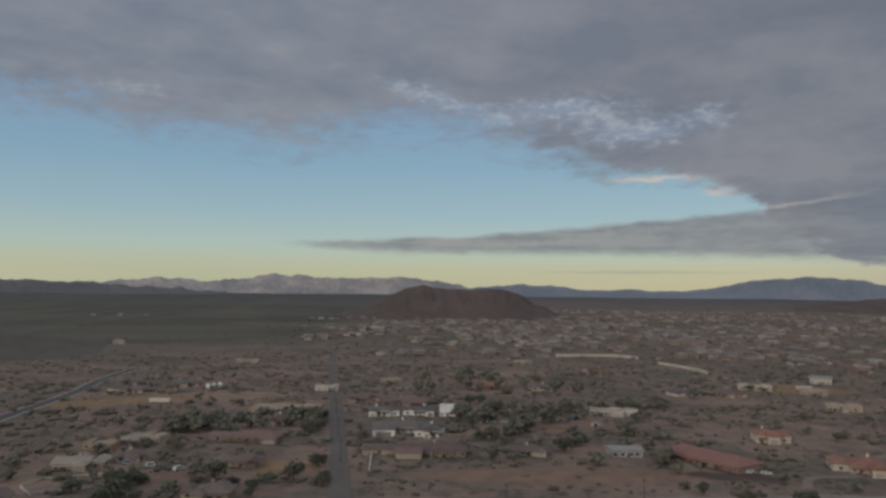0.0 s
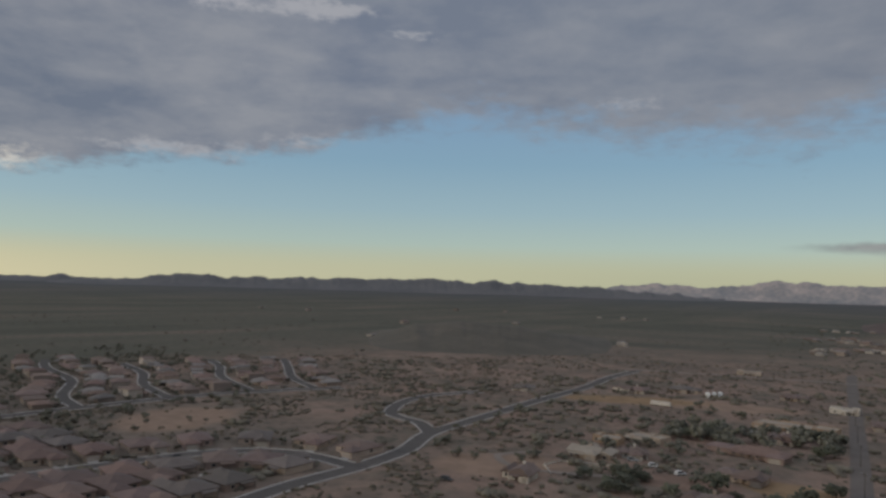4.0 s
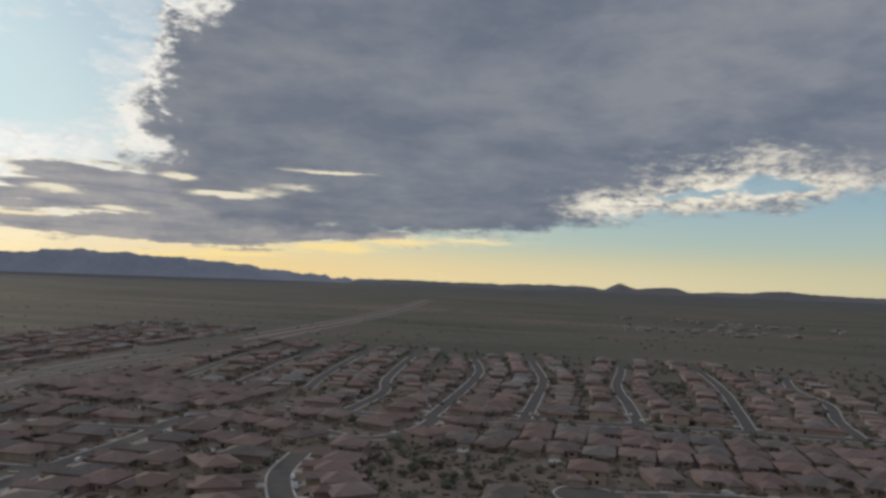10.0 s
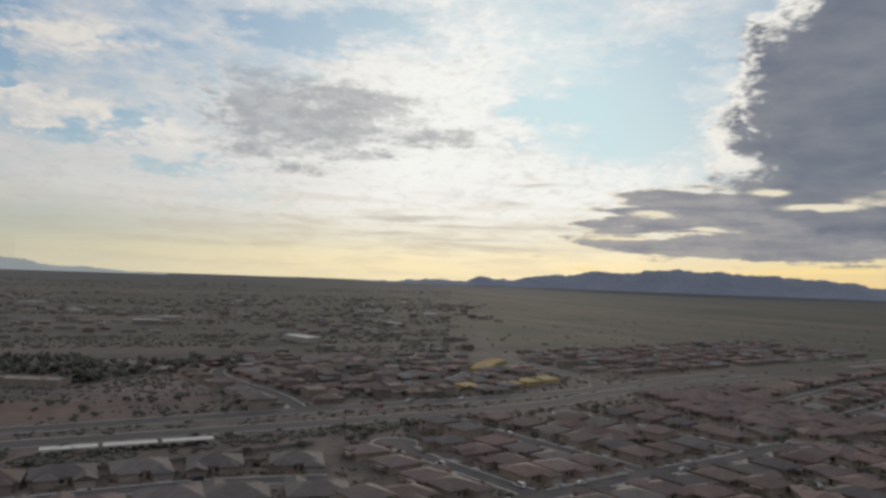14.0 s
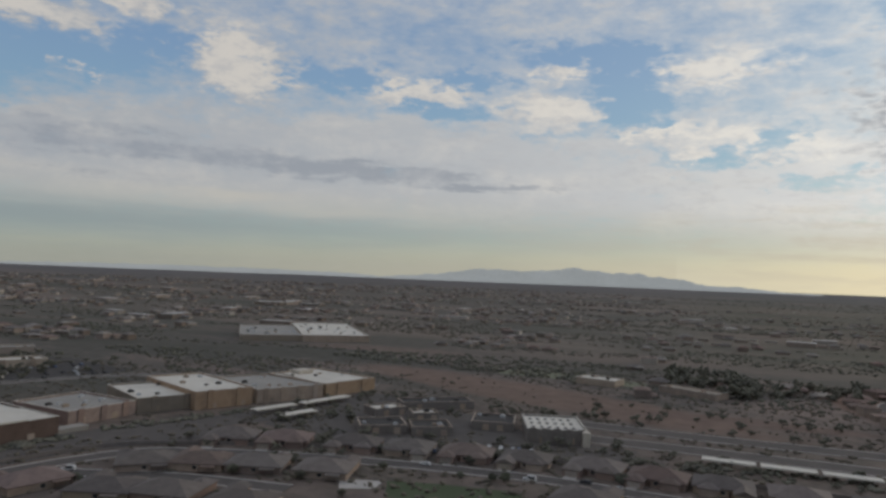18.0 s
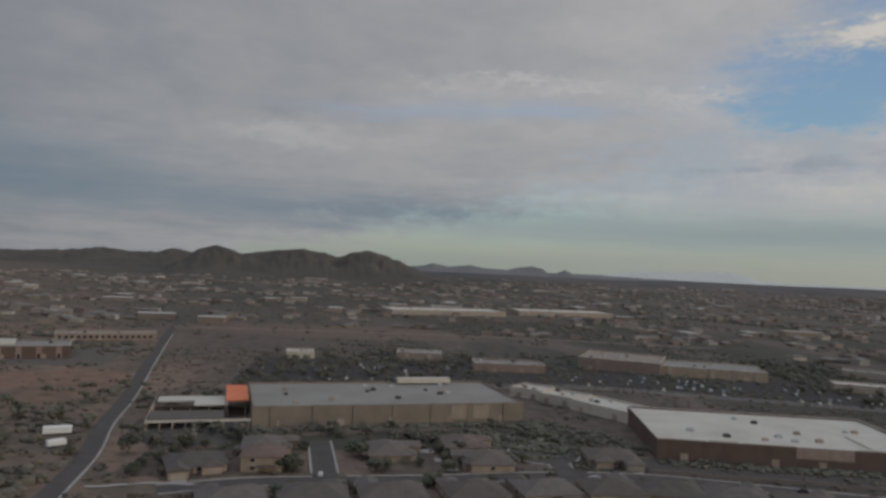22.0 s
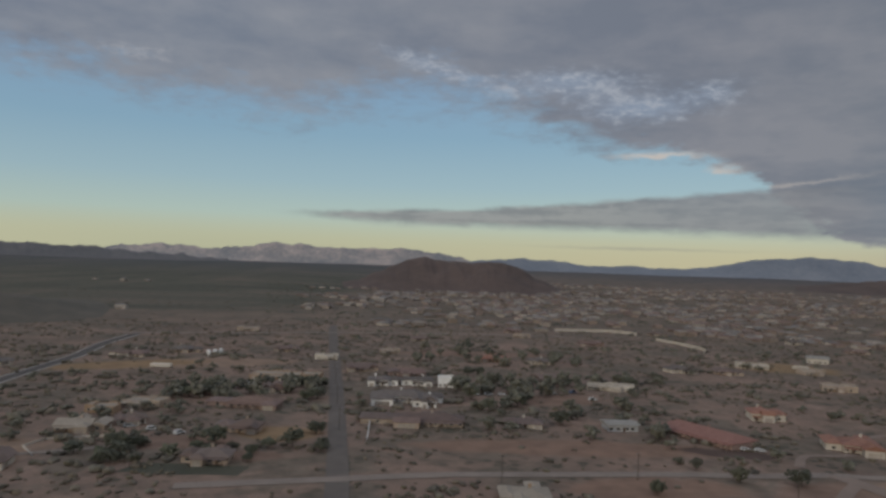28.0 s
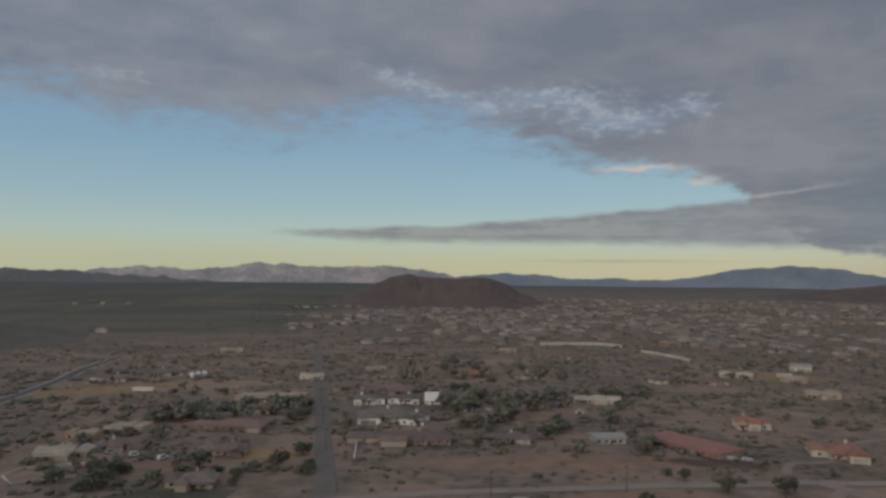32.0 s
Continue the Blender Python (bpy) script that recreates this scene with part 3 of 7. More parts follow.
def desert():
    """Soil, gravel and low scrub; darker and greener out on the plain, redder in the bladed lots, tinted with haze far
    off.
    """
    m = bpy.data.materials.new("desert_soil_far_haze")
    m.use_nodes = True
    g = Graph(m.node_tree)
    where = g.node("ShaderNodeNewGeometry").outputs["Position"]
    sep = g.node("ShaderNodeSeparateXYZ")
    g.put(sep.inputs[0], where)
    x, y, _ = sep.outputs
    dist = g.math("SQRT", g.math("ADD", g.math("MULTIPLY", x, x), g.math("MULTIPLY", y, y)))
    n1 = g.noise(where, 0.012, 5.0, 0.55, 0.6)
    n2 = g.noise(where, 0.09, 5.0, 0.6)
    n3 = g.noise(where, 0.9, 4.0, 0.6)
    soil = g.ramp(g.math("ADD", g.math("MULTIPLY", n1, 0.6), g.math("MULTIPLY", n2, 0.4)), [
        (0.34, (0.158, 0.118, 0.096)), (0.46, (0.222, 0.160, 0.127)), (0.54, (0.270, 0.187, 0.146)), (0.66, (0.335, 0.244, 0.192))])
    soil = g.mix(g.step(n3, 0.35, 0.7, 0.0, 0.4), soil, (0.135, 0.106, 0.086))
    n5 = g.noise(where, 0.022, 6.0, 0.66, 0.8)
    soil = g.mix(g.step(n5, 0.44, 0.60, 0.0, 0.85), soil, g.mix(g.step(n2, 0.38, 0.62), (0.122, 0.104, 0.082), (0.172, 0.142, 0.113)))
    # scrub as dark freckles, thinner on bare ground
    vor = g.node("ShaderNodeTexVoronoi")
    g.put(vor.inputs["Vector"], where)
    vor.inputs["Scale"].default_value = 0.16
    dots = g.step(g.math("ADD", vor.outputs["Distance"], g.math("MULTIPLY", g.math("SUBTRACT", n2, 0.5), 0.9)), 0.20, 0.42, 1.0, 0.0)
    scrubby = g.step(n1, 0.40, 0.56, 1.0, 0.25)
    soil = g.mix(g.math("MULTIPLY", g.math("MULTIPLY", dots, scrubby), 0.85), soil, (0.078, 0.075, 0.056))
    # the plain: olive creosote flats with paler washes
    n4 = g.noise(g.join(g.math("MULTIPLY", x, 0.35), y, 0.0), 0.0045, 6.0, 0.6, 0.5)
    n7 = g.noise(g.join(x, g.math("MULTIPLY", y, 0.16), 0.0), 0.0062, 6.0, 0.62, 0.5)
    lie = g.math("ADD", g.math("MULTIPLY", n4, g.step(x, -500.0, -900.0, 1.0, 0.25)), g.math("MULTIPLY", n7, g.step(x, -500.0, -900.0, 0.0, 0.75)))
    plain = g.ramp(lie, [(0.36, (0.082, 0.084, 0.066)), (0.46, (0.110, 0.106, 0.082)), (0.55, (0.142, 0.124, 0.098)), (0.64, (0.19, 0.148, 0.12))])
    plain = g.mix(g.step(n2, 0.35, 0.65, 0.0, 0.5), plain, (0.07, 0.066, 0.05))
    plain = g.mix(g.math("MULTIPLY", g.step(y, -300.0, -900.0, 0.0, 0.7), g.step(x, -260.0, 120.0, 0.0, 1.0)), plain, g.ramp(g.math("ADD", g.math("MULTIPLY", n4, 0.75), g.math("MULTIPLY", n2, 0.25)), [(0.38, (0.098, 0.096, 0.080)), (0.48, (0.135, 0.120, 0.104)), (0.56, (0.225, 0.178, 0.150))]))
    far = g.step(dist, 650.0, 1100.0)
    west = g.step(x, -560.0, -760.0)
    south = g.math("MULTIPLY", g.step(y, -600.0, -900.0), g.step(x, 0.0, 500.0, 1.0, 0.3))
    north = g.math("MULTIPLY", g.step(dist, 900.0, 1300.0), g.step(x, -150.0, -350.0))
    # grey gravel yards and dark tree-grown land in the south and south-east
    lean = g.math("ADD", g.math("MULTIPLY", y, -1.0), g.math("MULTIPLY", x, 0.42))
    yard = g.math("MULTIPLY", g.step(lean, 60.0, 190.0), g.step(n5, 0.30, 0.66, 0.95, 0.5))
    soil = g.mix(yard, soil, g.mix(g.step(n2, 0.36, 0.64), (0.090, 0.080, 0.073), (0.142, 0.122, 0.109)))
    west_yard = g.math("MULTIPLY", g.math("MULTIPLY", g.step(x, -190.0, -260.0), g.step(y, 330.0, 200.0)), g.step(n5, 0.32, 0.66, 0.92, 0.45))
    soil = g.mix(west_yard, soil, g.mix(g.step(n2, 0.36, 0.64), (0.115, 0.102, 0.082), (0.182, 0.150, 0.125)))
    town = g.math("MULTIPLY", g.step(lean, 230.0, 420.0), g.step(dist, 400.0, 520.0))
    n6 = g.noise(g.join(g.math("MULTIPLY", x, 0.3), y, 0.0), 0.011, 5.0, 0.6, 0.6)
    patches = g.math("SUBTRACT", g.math("ADD", g.math("MULTIPLY", n6, 0.72), g.math("MULTIPLY", n2, 0.28)), g.step(x, 60.0, 420.0, 0.0, 0.05))
    soil = g.mix(g.math("MULTIPLY", town, 0.9), soil, g.ramp(patches, [(0.38, (0.078, 0.077, 0.065)), (0.47, (0.102, 0.094, 0.083)), (0.54, (0.158, 0.130, 0.114)), (0.63, (0.23, 0.178, 0.150))]))
    for k, (cx, cy, rx, ry, turn, tint) in enumerate(LOTS):
        mp = g.node("ShaderNodeMapping")
        mp.vector_type = "TEXTURE"
        mp.inputs["Location"].default_value, mp.inputs["Rotation"].default_value, mp.inputs["Scale"].default_value = (cx, cy, 0), (0, 0, radians(turn)), (rx, ry, 1000)
        g.put(mp.inputs["Vector"], where)
        ln = g.node("ShaderNodeVectorMath")
        ln.operation = "LENGTH"
        g.put(ln.inputs[0], mp.outputs[0])
        r = g.math("ADD", ln.outputs["Value"], g.math("MULTIPLY", g.math("SUBTRACT", g.math("ADD", g.math("MULTIPLY", n2, 0.5), g.math("MULTIPLY", n5, 0.5)), 0.5), 1.1))
        soil = g.mix(g.step(r, 0.72, 1.08, 0.82, 0.0), soil, g.mix(g.step(n2, 0.3, 0.7), tuple(v * 0.84 for v in tint), tuple(v * 1.1 for v in tint)))
    out = g.math("MINIMUM", g.math("ADD", g.math("ADD", west, south), g.math("ADD", north, g.math("MULTIPLY", far, 0.35))), 1.0)
    col = g.mix(out, soil, plain)
    # far off, haze is painted into the soil colour as lilac and blue greys
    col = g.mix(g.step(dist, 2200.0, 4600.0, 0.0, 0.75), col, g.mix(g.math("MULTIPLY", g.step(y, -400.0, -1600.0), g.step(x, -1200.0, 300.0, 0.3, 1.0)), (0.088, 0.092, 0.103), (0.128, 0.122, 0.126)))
    bsdf = g.node("ShaderNodeBsdfPrincipled")
    g.put(bsdf.inputs["Base Color"], col)
    bsdf.inputs["Roughness"].default_value = 0.95
    bsdf.inputs["Specular IOR Level"].default_value = 0.1
    bp = g.node("ShaderNodeBump")
    bp.inputs["Strength"].default_value, bp.inputs["Distance"].default_value = 0.5, 0.4
    g.put(bp.inputs["Height"], n3)
    g.put(bsdf.inputs["Normal"], bp.outputs[0])
    g.put(g.node("ShaderNodeOutputMaterial").inputs[0], bsdf.outputs[0])
    return m


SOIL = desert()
PALE_TRACK = surface("graded_gravel_lane", [(0.20, 0.165, 0.141), (0.25, 0.207, 0.177), (0.295, 0.245, 0.21)], 0.08, 0.95, 0.03, 10, spec=0.08)
GRASS = surface("dormant_turf", [(0.052, 0.052, 0.038), (0.072, 0.070, 0.05), (0.092, 0.086, 0.064)], 0.05, 0.95, 0.05, 12)
ASPHALT = surface("asphalt", [(0.092, 0.083, 0.078), (0.11, 0.099, 0.092), (0.134, 0.121, 0.112)], 0.15, 0.9, 0.01, 12, spec=0.08)
WORN_ROAD = surface("sunbleached_asphalt", [(0.125, 0.108, 0.097), (0.15, 0.13, 0.116), (0.175, 0.152, 0.136)], 0.1, 0.9, 0.01, 12, spec=0.08)
OLD_ASPHALT = surface("worn_asphalt", [(0.058, 0.055, 0.053), (0.076, 0.071, 0.068), (0.10, 0.092, 0.087)], 0.12, 0.9, 0.01, 12, spec=0.08)
CONCRETE = surface("concrete_kerb", [(0.30, 0.28, 0.258), (0.39, 0.365, 0.338), (0.45, 0.425, 0.395)], 0.25, 0.85, 0.0, 8)
PAINT_WHITE = surface("road_paint", [(0.5, 0.5, 0.48), (0.68, 0.67, 0.64)], 0.6, 0.7)
ROOF_RED = tile_roof("clay_tile", [(0.130, 0.090, 0.077), (0.168, 0.114, 0.097), (0.205, 0.138, 0.115)], 0.22)
ROOF_BROWN = tile_roof("brown_tile", [(0.116, 0.086, 0.074), (0.154, 0.11, 0.094), (0.187, 0.134, 0.11)], 0.2)
ROOF_GREY = tile_roof("grey_tile", [(0.103, 0.087, 0.078), (0.134, 0.112, 0.1), (0.165, 0.138, 0.122)], 0.2)
ROOF_TERRA = tile_roof("terracotta_tile", [(0.20, 0.095, 0.068), (0.27, 0.13, 0.09), (0.33, 0.18, 0.13)], 0.08)
ROOF_BRICK = tile_roof("brick_red_metal", [(0.20, 0.10, 0.082), (0.24, 0.122, 0.10), (0.275, 0.145, 0.12)], 0.05)
ROOF_WHITE = surface("white_membrane", [(0.46, 0.43, 0.375), (0.56, 0.525, 0.46), (0.62, 0.59, 0.525)], 0.06, 0.7, 0.0, 14)
ROOF_PALE = surface("pale_grey_membrane", [(0.235, 0.222, 0.20), (0.28, 0.264, 0.238), (0.325, 0.306, 0.278)], 0.05, 0.75, 0.0, 14)
ROOF_TAN = surface("tan_foam_roof", [(0.24, 0.205, 0.165), (0.31, 0.265, 0.215), (0.37, 0.32, 0.262)], 0.12, 0.9, 0.0, 8)
STUCCO = surface("tan_stucco", [(0.276, 0.218, 0.172), (0.345, 0.276, 0.218), (0.402, 0.328, 0.265)], 0.3, 0.9, 0.01, 10, 0.2)
STUCCO_PALE = surface("cream_stucco", [(0.42, 0.38, 0.32), (0.52, 0.47, 0.40), (0.58, 0.53, 0.46)], 0.3, 0.9, 0.01, 10, 0.1)
STUCCO_WHITE = surface("white_stucco", [(0.66, 0.65, 0.62), (0.76, 0.75, 0.72), (0.80, 0.79, 0.77)], 0.3, 0.85, 0.01, 10, 0.04)
STUCCO_ROSE = surface("rose_stucco", [(0.221, 0.159, 0.134), (0.276, 0.202, 0.172), (0.32, 0.239, 0.204)], 0.3, 0.9, 0.01, 10, 0.15)
STUCCO_GOLD = surface("ochre_stucco", [(0.26, 0.185, 0.125), (0.325, 0.232, 0.158), (0.37, 0.27, 0.19)], 0.3, 0.9, 0.01, 10, 0.05)
BRICK_BROWN = surface("brown_block", [(0.095, 0.066, 0.055), (0.125, 0.087, 0.072), (0.15, 0.106, 0.088)], 0.15, 0.9, 0.01, 14)
STUCCO_DARK = surface("dark_grey_stucco", [(0.149, 0.132, 0.12), (0.19, 0.168, 0.152), (0.224, 0.198, 0.178)], 0.3, 0.9, 0.01, 10, 0.1)
BLOCK_TAN = surface("tan_block", [(0.195, 0.162, 0.128), (0.235, 0.196, 0.156), (0.275, 0.232, 0.187)], 0.12, 0.9, 0.01, 14)
ORANGE = surface("orange_metal", [(0.62, 0.15, 0.06), (0.72, 0.20, 0.085), (0.76, 0.24, 0.11)], 0.2, 0.6)
GLASS = surface("dark_window_glass", [(0.02, 0.024, 0.028), (0.035, 0.04, 0.045)], 0.2, 0.12, spec=0.6)
DARK = surface("dark_steel", [(0.03, 0.03, 0.03), (0.06, 0.058, 0.055)], 0.4, 0.6)
GREY_METAL = surface("galvanised_metal", [(0.34, 0.35, 0.36), (0.44, 0.45, 0.46), (0.50, 0.51, 0.52)], 0.3, 0.5, metal=0.3)
GARAGE = surface("garage_door_paint", [(0.28, 0.24, 0.20), (0.38, 0.33, 0.28)], 0.5, 0.7, vary=0.25)
WOOD = surface("brown_timber", [(0.08, 0.055, 0.04), (0.13, 0.09, 0.065)], 0.8, 0.85)
BARK = surface("bark", [(0.05, 0.042, 0.034), (0.09, 0.075, 0.06)], 1.2, 0.95, 0.02)
LEAF = surface("mesquite_leaf", [(0.072, 0.076, 0.054), (0.094, 0.097, 0.069), (0.120, 0.120, 0.085)], 0.25, 0.9, 0.0, 6, 0.3)
LEAF_PALE = surface("palo_verde_leaf", [(0.080, 0.080, 0.056), (0.106, 0.103, 0.073), (0.135, 0.128, 0.092)], 0.25, 0.9, 0.0, 6, 0.25)
# lighter than the near leaves: haze is lifted into the colour
LEAF_FAR = surface("hazed_grove_leaf", [(0.104, 0.102, 0.078), (0.126, 0.122, 0.093), (0.152, 0.143, 0.108)], 0.06, 0.9, 0.0, 8, 0.3, True)
SCRUB = surface("scrub_leaf", [(0.094, 0.081, 0.059), (0.122, 0.103, 0.075), (0.155, 0.128, 0.094)], 0.06, 0.95, 0.0, 6, 0.35, True)
POOL = surface("pool_water", [(0.10, 0.36, 0.36), (0.13, 0.42, 0.42)], 0.4, 0.08, spec=0.5)
YELLOW = surface("raw_yellow_sheathing", [(0.36, 0.26, 0.11), (0.46, 0.34, 0.16), (0.52, 0.40, 0.20)], 0.2, 0.9, vary=0.1)
CAR_PAINTS = [surface("car_paint", [c, tuple(v * 1.1 for v in c)], 0.5, 0.55, spec=0.25) for c in ((0.48, 0.48, 0.47), (0.30, 0.31, 0.32), (0.05, 0.05, 0.055), (0.10, 0.13, 0.20), (0.28, 0.05, 0.045), (0.45, 0.41, 0.34))]
TYRE = surface("tyre_rubber", [(0.02, 0.02, 0.02), (0.03, 0.03, 0.03)], 1.0, 0.9)


def distant(name, colours, haze_glow):
    """Far rock of the backdrop; its emission stands in for kilometres of sunlit haze."""
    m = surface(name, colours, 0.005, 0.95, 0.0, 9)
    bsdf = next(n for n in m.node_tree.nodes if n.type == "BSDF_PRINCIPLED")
    bsdf.inputs["Emission Color"].default_value, bsdf.inputs["Emission Strength"].default_value = (*haze_glow, 1), 1.0
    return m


# blue greys and a faint glow carry the haze in front of each range
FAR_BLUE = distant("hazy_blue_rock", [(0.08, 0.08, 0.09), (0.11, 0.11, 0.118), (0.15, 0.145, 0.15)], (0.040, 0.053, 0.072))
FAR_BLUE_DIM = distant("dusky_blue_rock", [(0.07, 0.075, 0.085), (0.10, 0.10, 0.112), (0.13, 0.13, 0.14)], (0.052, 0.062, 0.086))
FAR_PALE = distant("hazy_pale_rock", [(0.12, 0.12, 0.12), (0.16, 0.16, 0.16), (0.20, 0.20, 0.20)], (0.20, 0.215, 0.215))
# slate shade and pink sunlight are mixed into this granite's colours
SUNNY_HILL = distant("sun_and_shade_granite", [(0.08, 0.08, 0.085), (0.20, 0.165, 0.15), (0.40, 0.305, 0.255)], (0.048, 0.058, 0.068))
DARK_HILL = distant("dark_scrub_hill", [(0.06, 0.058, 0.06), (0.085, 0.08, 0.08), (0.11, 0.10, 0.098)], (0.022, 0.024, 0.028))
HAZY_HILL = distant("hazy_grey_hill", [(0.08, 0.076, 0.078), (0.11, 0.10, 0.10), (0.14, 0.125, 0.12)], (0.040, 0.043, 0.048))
RED_HILL = surface("red_brown_butte", [(0.075, 0.058, 0.052), (0.105, 0.076, 0.066), (0.135, 0.096, 0.082)], 0.008, 0.95, 0.0, 9)
GREEN_HILL = surface("olive_scrub_hill", [(0.070, 0.064, 0.055), (0.092, 0.081, 0.069), (0.122, 0.103, 0.087)], 0.010, 0.95, 0.0, 9)


BROWN_RISE = surface("brown_scrub_rise", [(0.082, 0.075, 0.060), (0.105, 0.092, 0.073), (0.135, 0.112, 0.090)], 0.02, 0.95, 0.0, 8)

# ---------------------------------------------------------------- helpers of this scene
def mesh_of(name, verts, faces, mats, index=None, smooth=False):
    me = bpy.data.meshes.new(name)
    me.from_pydata([tuple(v) for v in verts], [], faces)
    for m in mats if isinstance(mats, (list, tuple)) else [mats]:
        me.materials.append(m)
    if index is not None:
        me.polygons.foreach_set("material_index", index)
    if smooth:
        me.polygons.foreach_set("use_smooth", [True] * len(me.polygons))
    me.update()
    return me


def thing(name, m, label, category, group=""):
    """An Empty at the base of a thing, at the pose m."""
    ob = new(name)
    ob.empty_display_size = 0.5
    ob.matrix_world = m
    return tagged(ob, label, category, group)


def part(name, mesh, parent, label="", m=None):
    ob = new(name, mesh)
    ob.parent = parent
    if m is not None:
        ob.matrix_basis = m
    return tagged(ob, label) if label else ob


class Shape:
    """Boxes, hips and prisms gathered into one mesh."""

    def __init__(self):
        self.v, self.f = [], []

    def add(self, verts, faces):
        o = len(self.v)
        self.v += verts
        self.f += [tuple(i + o for i in f) for f in faces]
        return self

    def box(self, x0, y0, z0, x1, y1, z1, c=0.0):
        """A box, its upper edges cut by c."""
        lo = [(x0, y0, z0), (x1, y0, z0), (x1, y1, z0), (x0, y1, z0)]
        mid = [(x, y, z1 - c) for x, y, _ in lo]
        faces = [(3, 2, 1, 0)] + [(i, (i + 1) % 4, 4 + (i + 1) % 4, 4 + i) for i in range(4)]
        if c:
            top = [(x0 + c, y0 + c, z1), (x1 - c, y0 + c, z1), (x1 - c, y1 - c, z1), (x0 + c, y1 - c, z1)]
            return self.add(lo + mid + top, faces + [(4 + i, 4 + (i + 1) % 4, 8 + (i + 1) % 4, 8 + i) for i in range(4)] + [(8, 9, 10, 11)])
        return self.add(lo + mid, faces + [(4, 5, 6, 7)])

    def hip(self, x0, y0, x1, y1, z, rise, over=0.6, thick=0.25, gable=0.0):
        """A hipped roof with thick eaves; gable 1 makes the ends upright."""
        x0, y0, x1, y1 = x0 - over, y0 - over, x1 + over, y1 + over
        w, d = x1 - x0, y1 - y0
        lo = [(x0, y0, z - thick), (x1, y0, z - thick), (x1, y1, z - thick), (x0, y1, z - thick)]
        hi = [(a, b, z) for a, b, _ in lo]
        if w >= d:
            run = d / 2 * (1 - gable)
            ridge = [(x0 + run, (y0 + y1) / 2, z + rise), (x1 - run, (y0 + y1) / 2, z + rise)]
            faces = [(4, 5, 9, 8), (6, 7, 8, 9), (5, 6, 9), (7, 4, 8)]
        else:
            run = w / 2 * (1 - gable)
            ridge = [((x0 + x1) / 2, y0 + run, z + rise), ((x0 + x1) / 2, y1 - run, z + rise)]
            faces = [(5, 6, 9, 8), (7, 4, 8, 9), (4, 5, 8), (6, 7, 9)]
        return self.add(lo + hi + ridge, [(3, 2, 1, 0)] + [(i, (i + 1) % 4, 4 + (i + 1) % 4, 4 + i) for i in range(4)] + faces)

    def mesh(self, name, mat):
        return mesh_of(name, self.v, self.f, mat)


def around(az, d, z=0.0):
    return Vector((-math.sin(radians(az)) * d, math.cos(radians(az)) * d, z))


def land(r):
    """The height of the land: level round the camera, rising gently far off."""
    t = min(max((r - 1500.0) / 3300.0, 0.0), 1.0)
    return 56.0 * t * t * (1.6 - 0.6 * t)


# ---------------------------------------------------------------- ground and hills
def make_ground():
    radii = [0, 120, 240, 400, 600, 900, 1200] + [1500 + 110 * i for i in range(31)]
    n = 144
    verts, faces = [(0, 0, 0)], []
    for r in radii[1:]:
        for k in range(n):
            p = around(360 * k / n, r)
            wob = noise.noise((p.x * 0.002, p.y * 0.002, 3.1)) * 4.0 * min(max((r - 1500) / 800, 0), 1)
            verts.append((p.x, p.y, land(r) + wob))
    faces += [(0, 1 + k, 1 + (k + 1) % n) for k in range(n)]
    for i in range(len(radii) - 2):
        a, b = 1 + i * n, 1 + (i + 1) * n
        faces += [(a + k, b + k, b + (k + 1) % n, a + (k + 1) % n) for k in range(n)]
    tagged(new("ground", mesh_of("ground", verts, faces, SOIL, smooth=True)), "brown desert soil with low scrub, level to the horizon, tinted with haze far off", "ground", kind="structure")


make_ground()


def hill(name, label, mat, crest, dist, depth, rough=0.5, seed=1.0, fine=0.22):
    """A ridge seen from the camera's place: crest of (azimuth, elevation), falling off at both ends; dist to it, depth to each side."""
    crest = sorted(crest)
    a0, a1 = crest[0][0], crest[-1][0]
    n = min(max(int((a1 - a0) / fine), 24), 460)
    rows = [-1.0, -0.86, -0.72, -0.58, -0.45, -0.33, -0.22, -0.11, 0.0, 0.12, 0.3, 0.6, 1.0]
    base = land(dist)
    verts, faces = [], []
    for k in range(n + 1):
        az = a0 + (a1 - a0) * k / n
        i = max(j for j in range(len(crest) - 1) if crest[j][0] <= az + 1e-6)
        t = min(max((az - crest[i][0]) / (crest[i + 1][0] - crest[i][0]), 0), 1)
        t = t * 0.45 + t * t * (3 - 2 * t) * 0.55
        el = crest[i][1] + (crest[i + 1][1] - crest[i][1]) * t
        el += rough * (0.12 * noise.fractal((az * 0.8, seed, 0.3), 0.7, 2.3, 5) + 0.22 * (0.25 - abs(noise.noise((az * 0.62, seed, 7.3)))) + 0.12 * (0.22 - abs(noise.noise((az * 1.7, seed, 3.3)))) + 0.03 * noise.noise((az * 7.0, seed, 2.3)))
        top = max(EYE + dist * math.tan(radians(el)) - base, 0.0)
        for r in rows:
            p = around(az, dist + r * depth)
            u = 5.0 / depth
            gully = noise.ridged_multi_fractal((p.x * u, p.y * u, seed), 0.9, 2.1, 4, 1.0, 2.0) - 1.0
            fall = (1 - abs(r)) ** 1.15
            z = land(p.length) - 4.0 * abs(r) ** 3 + top * fall * (1 + gully * 0.34 * min(abs(r) * 3, 1))
            verts.append((p.x, p.y, z))
    m = len(rows)
    for k in range(n):
        for i in range(m - 1):
            a = k * m + i
            faces.append((a, a + m, a + m + 1, a + 1))
    tagged(new(name, mesh_of(name, verts, faces, mat, smooth=True)), label, "hill", kind="structure")


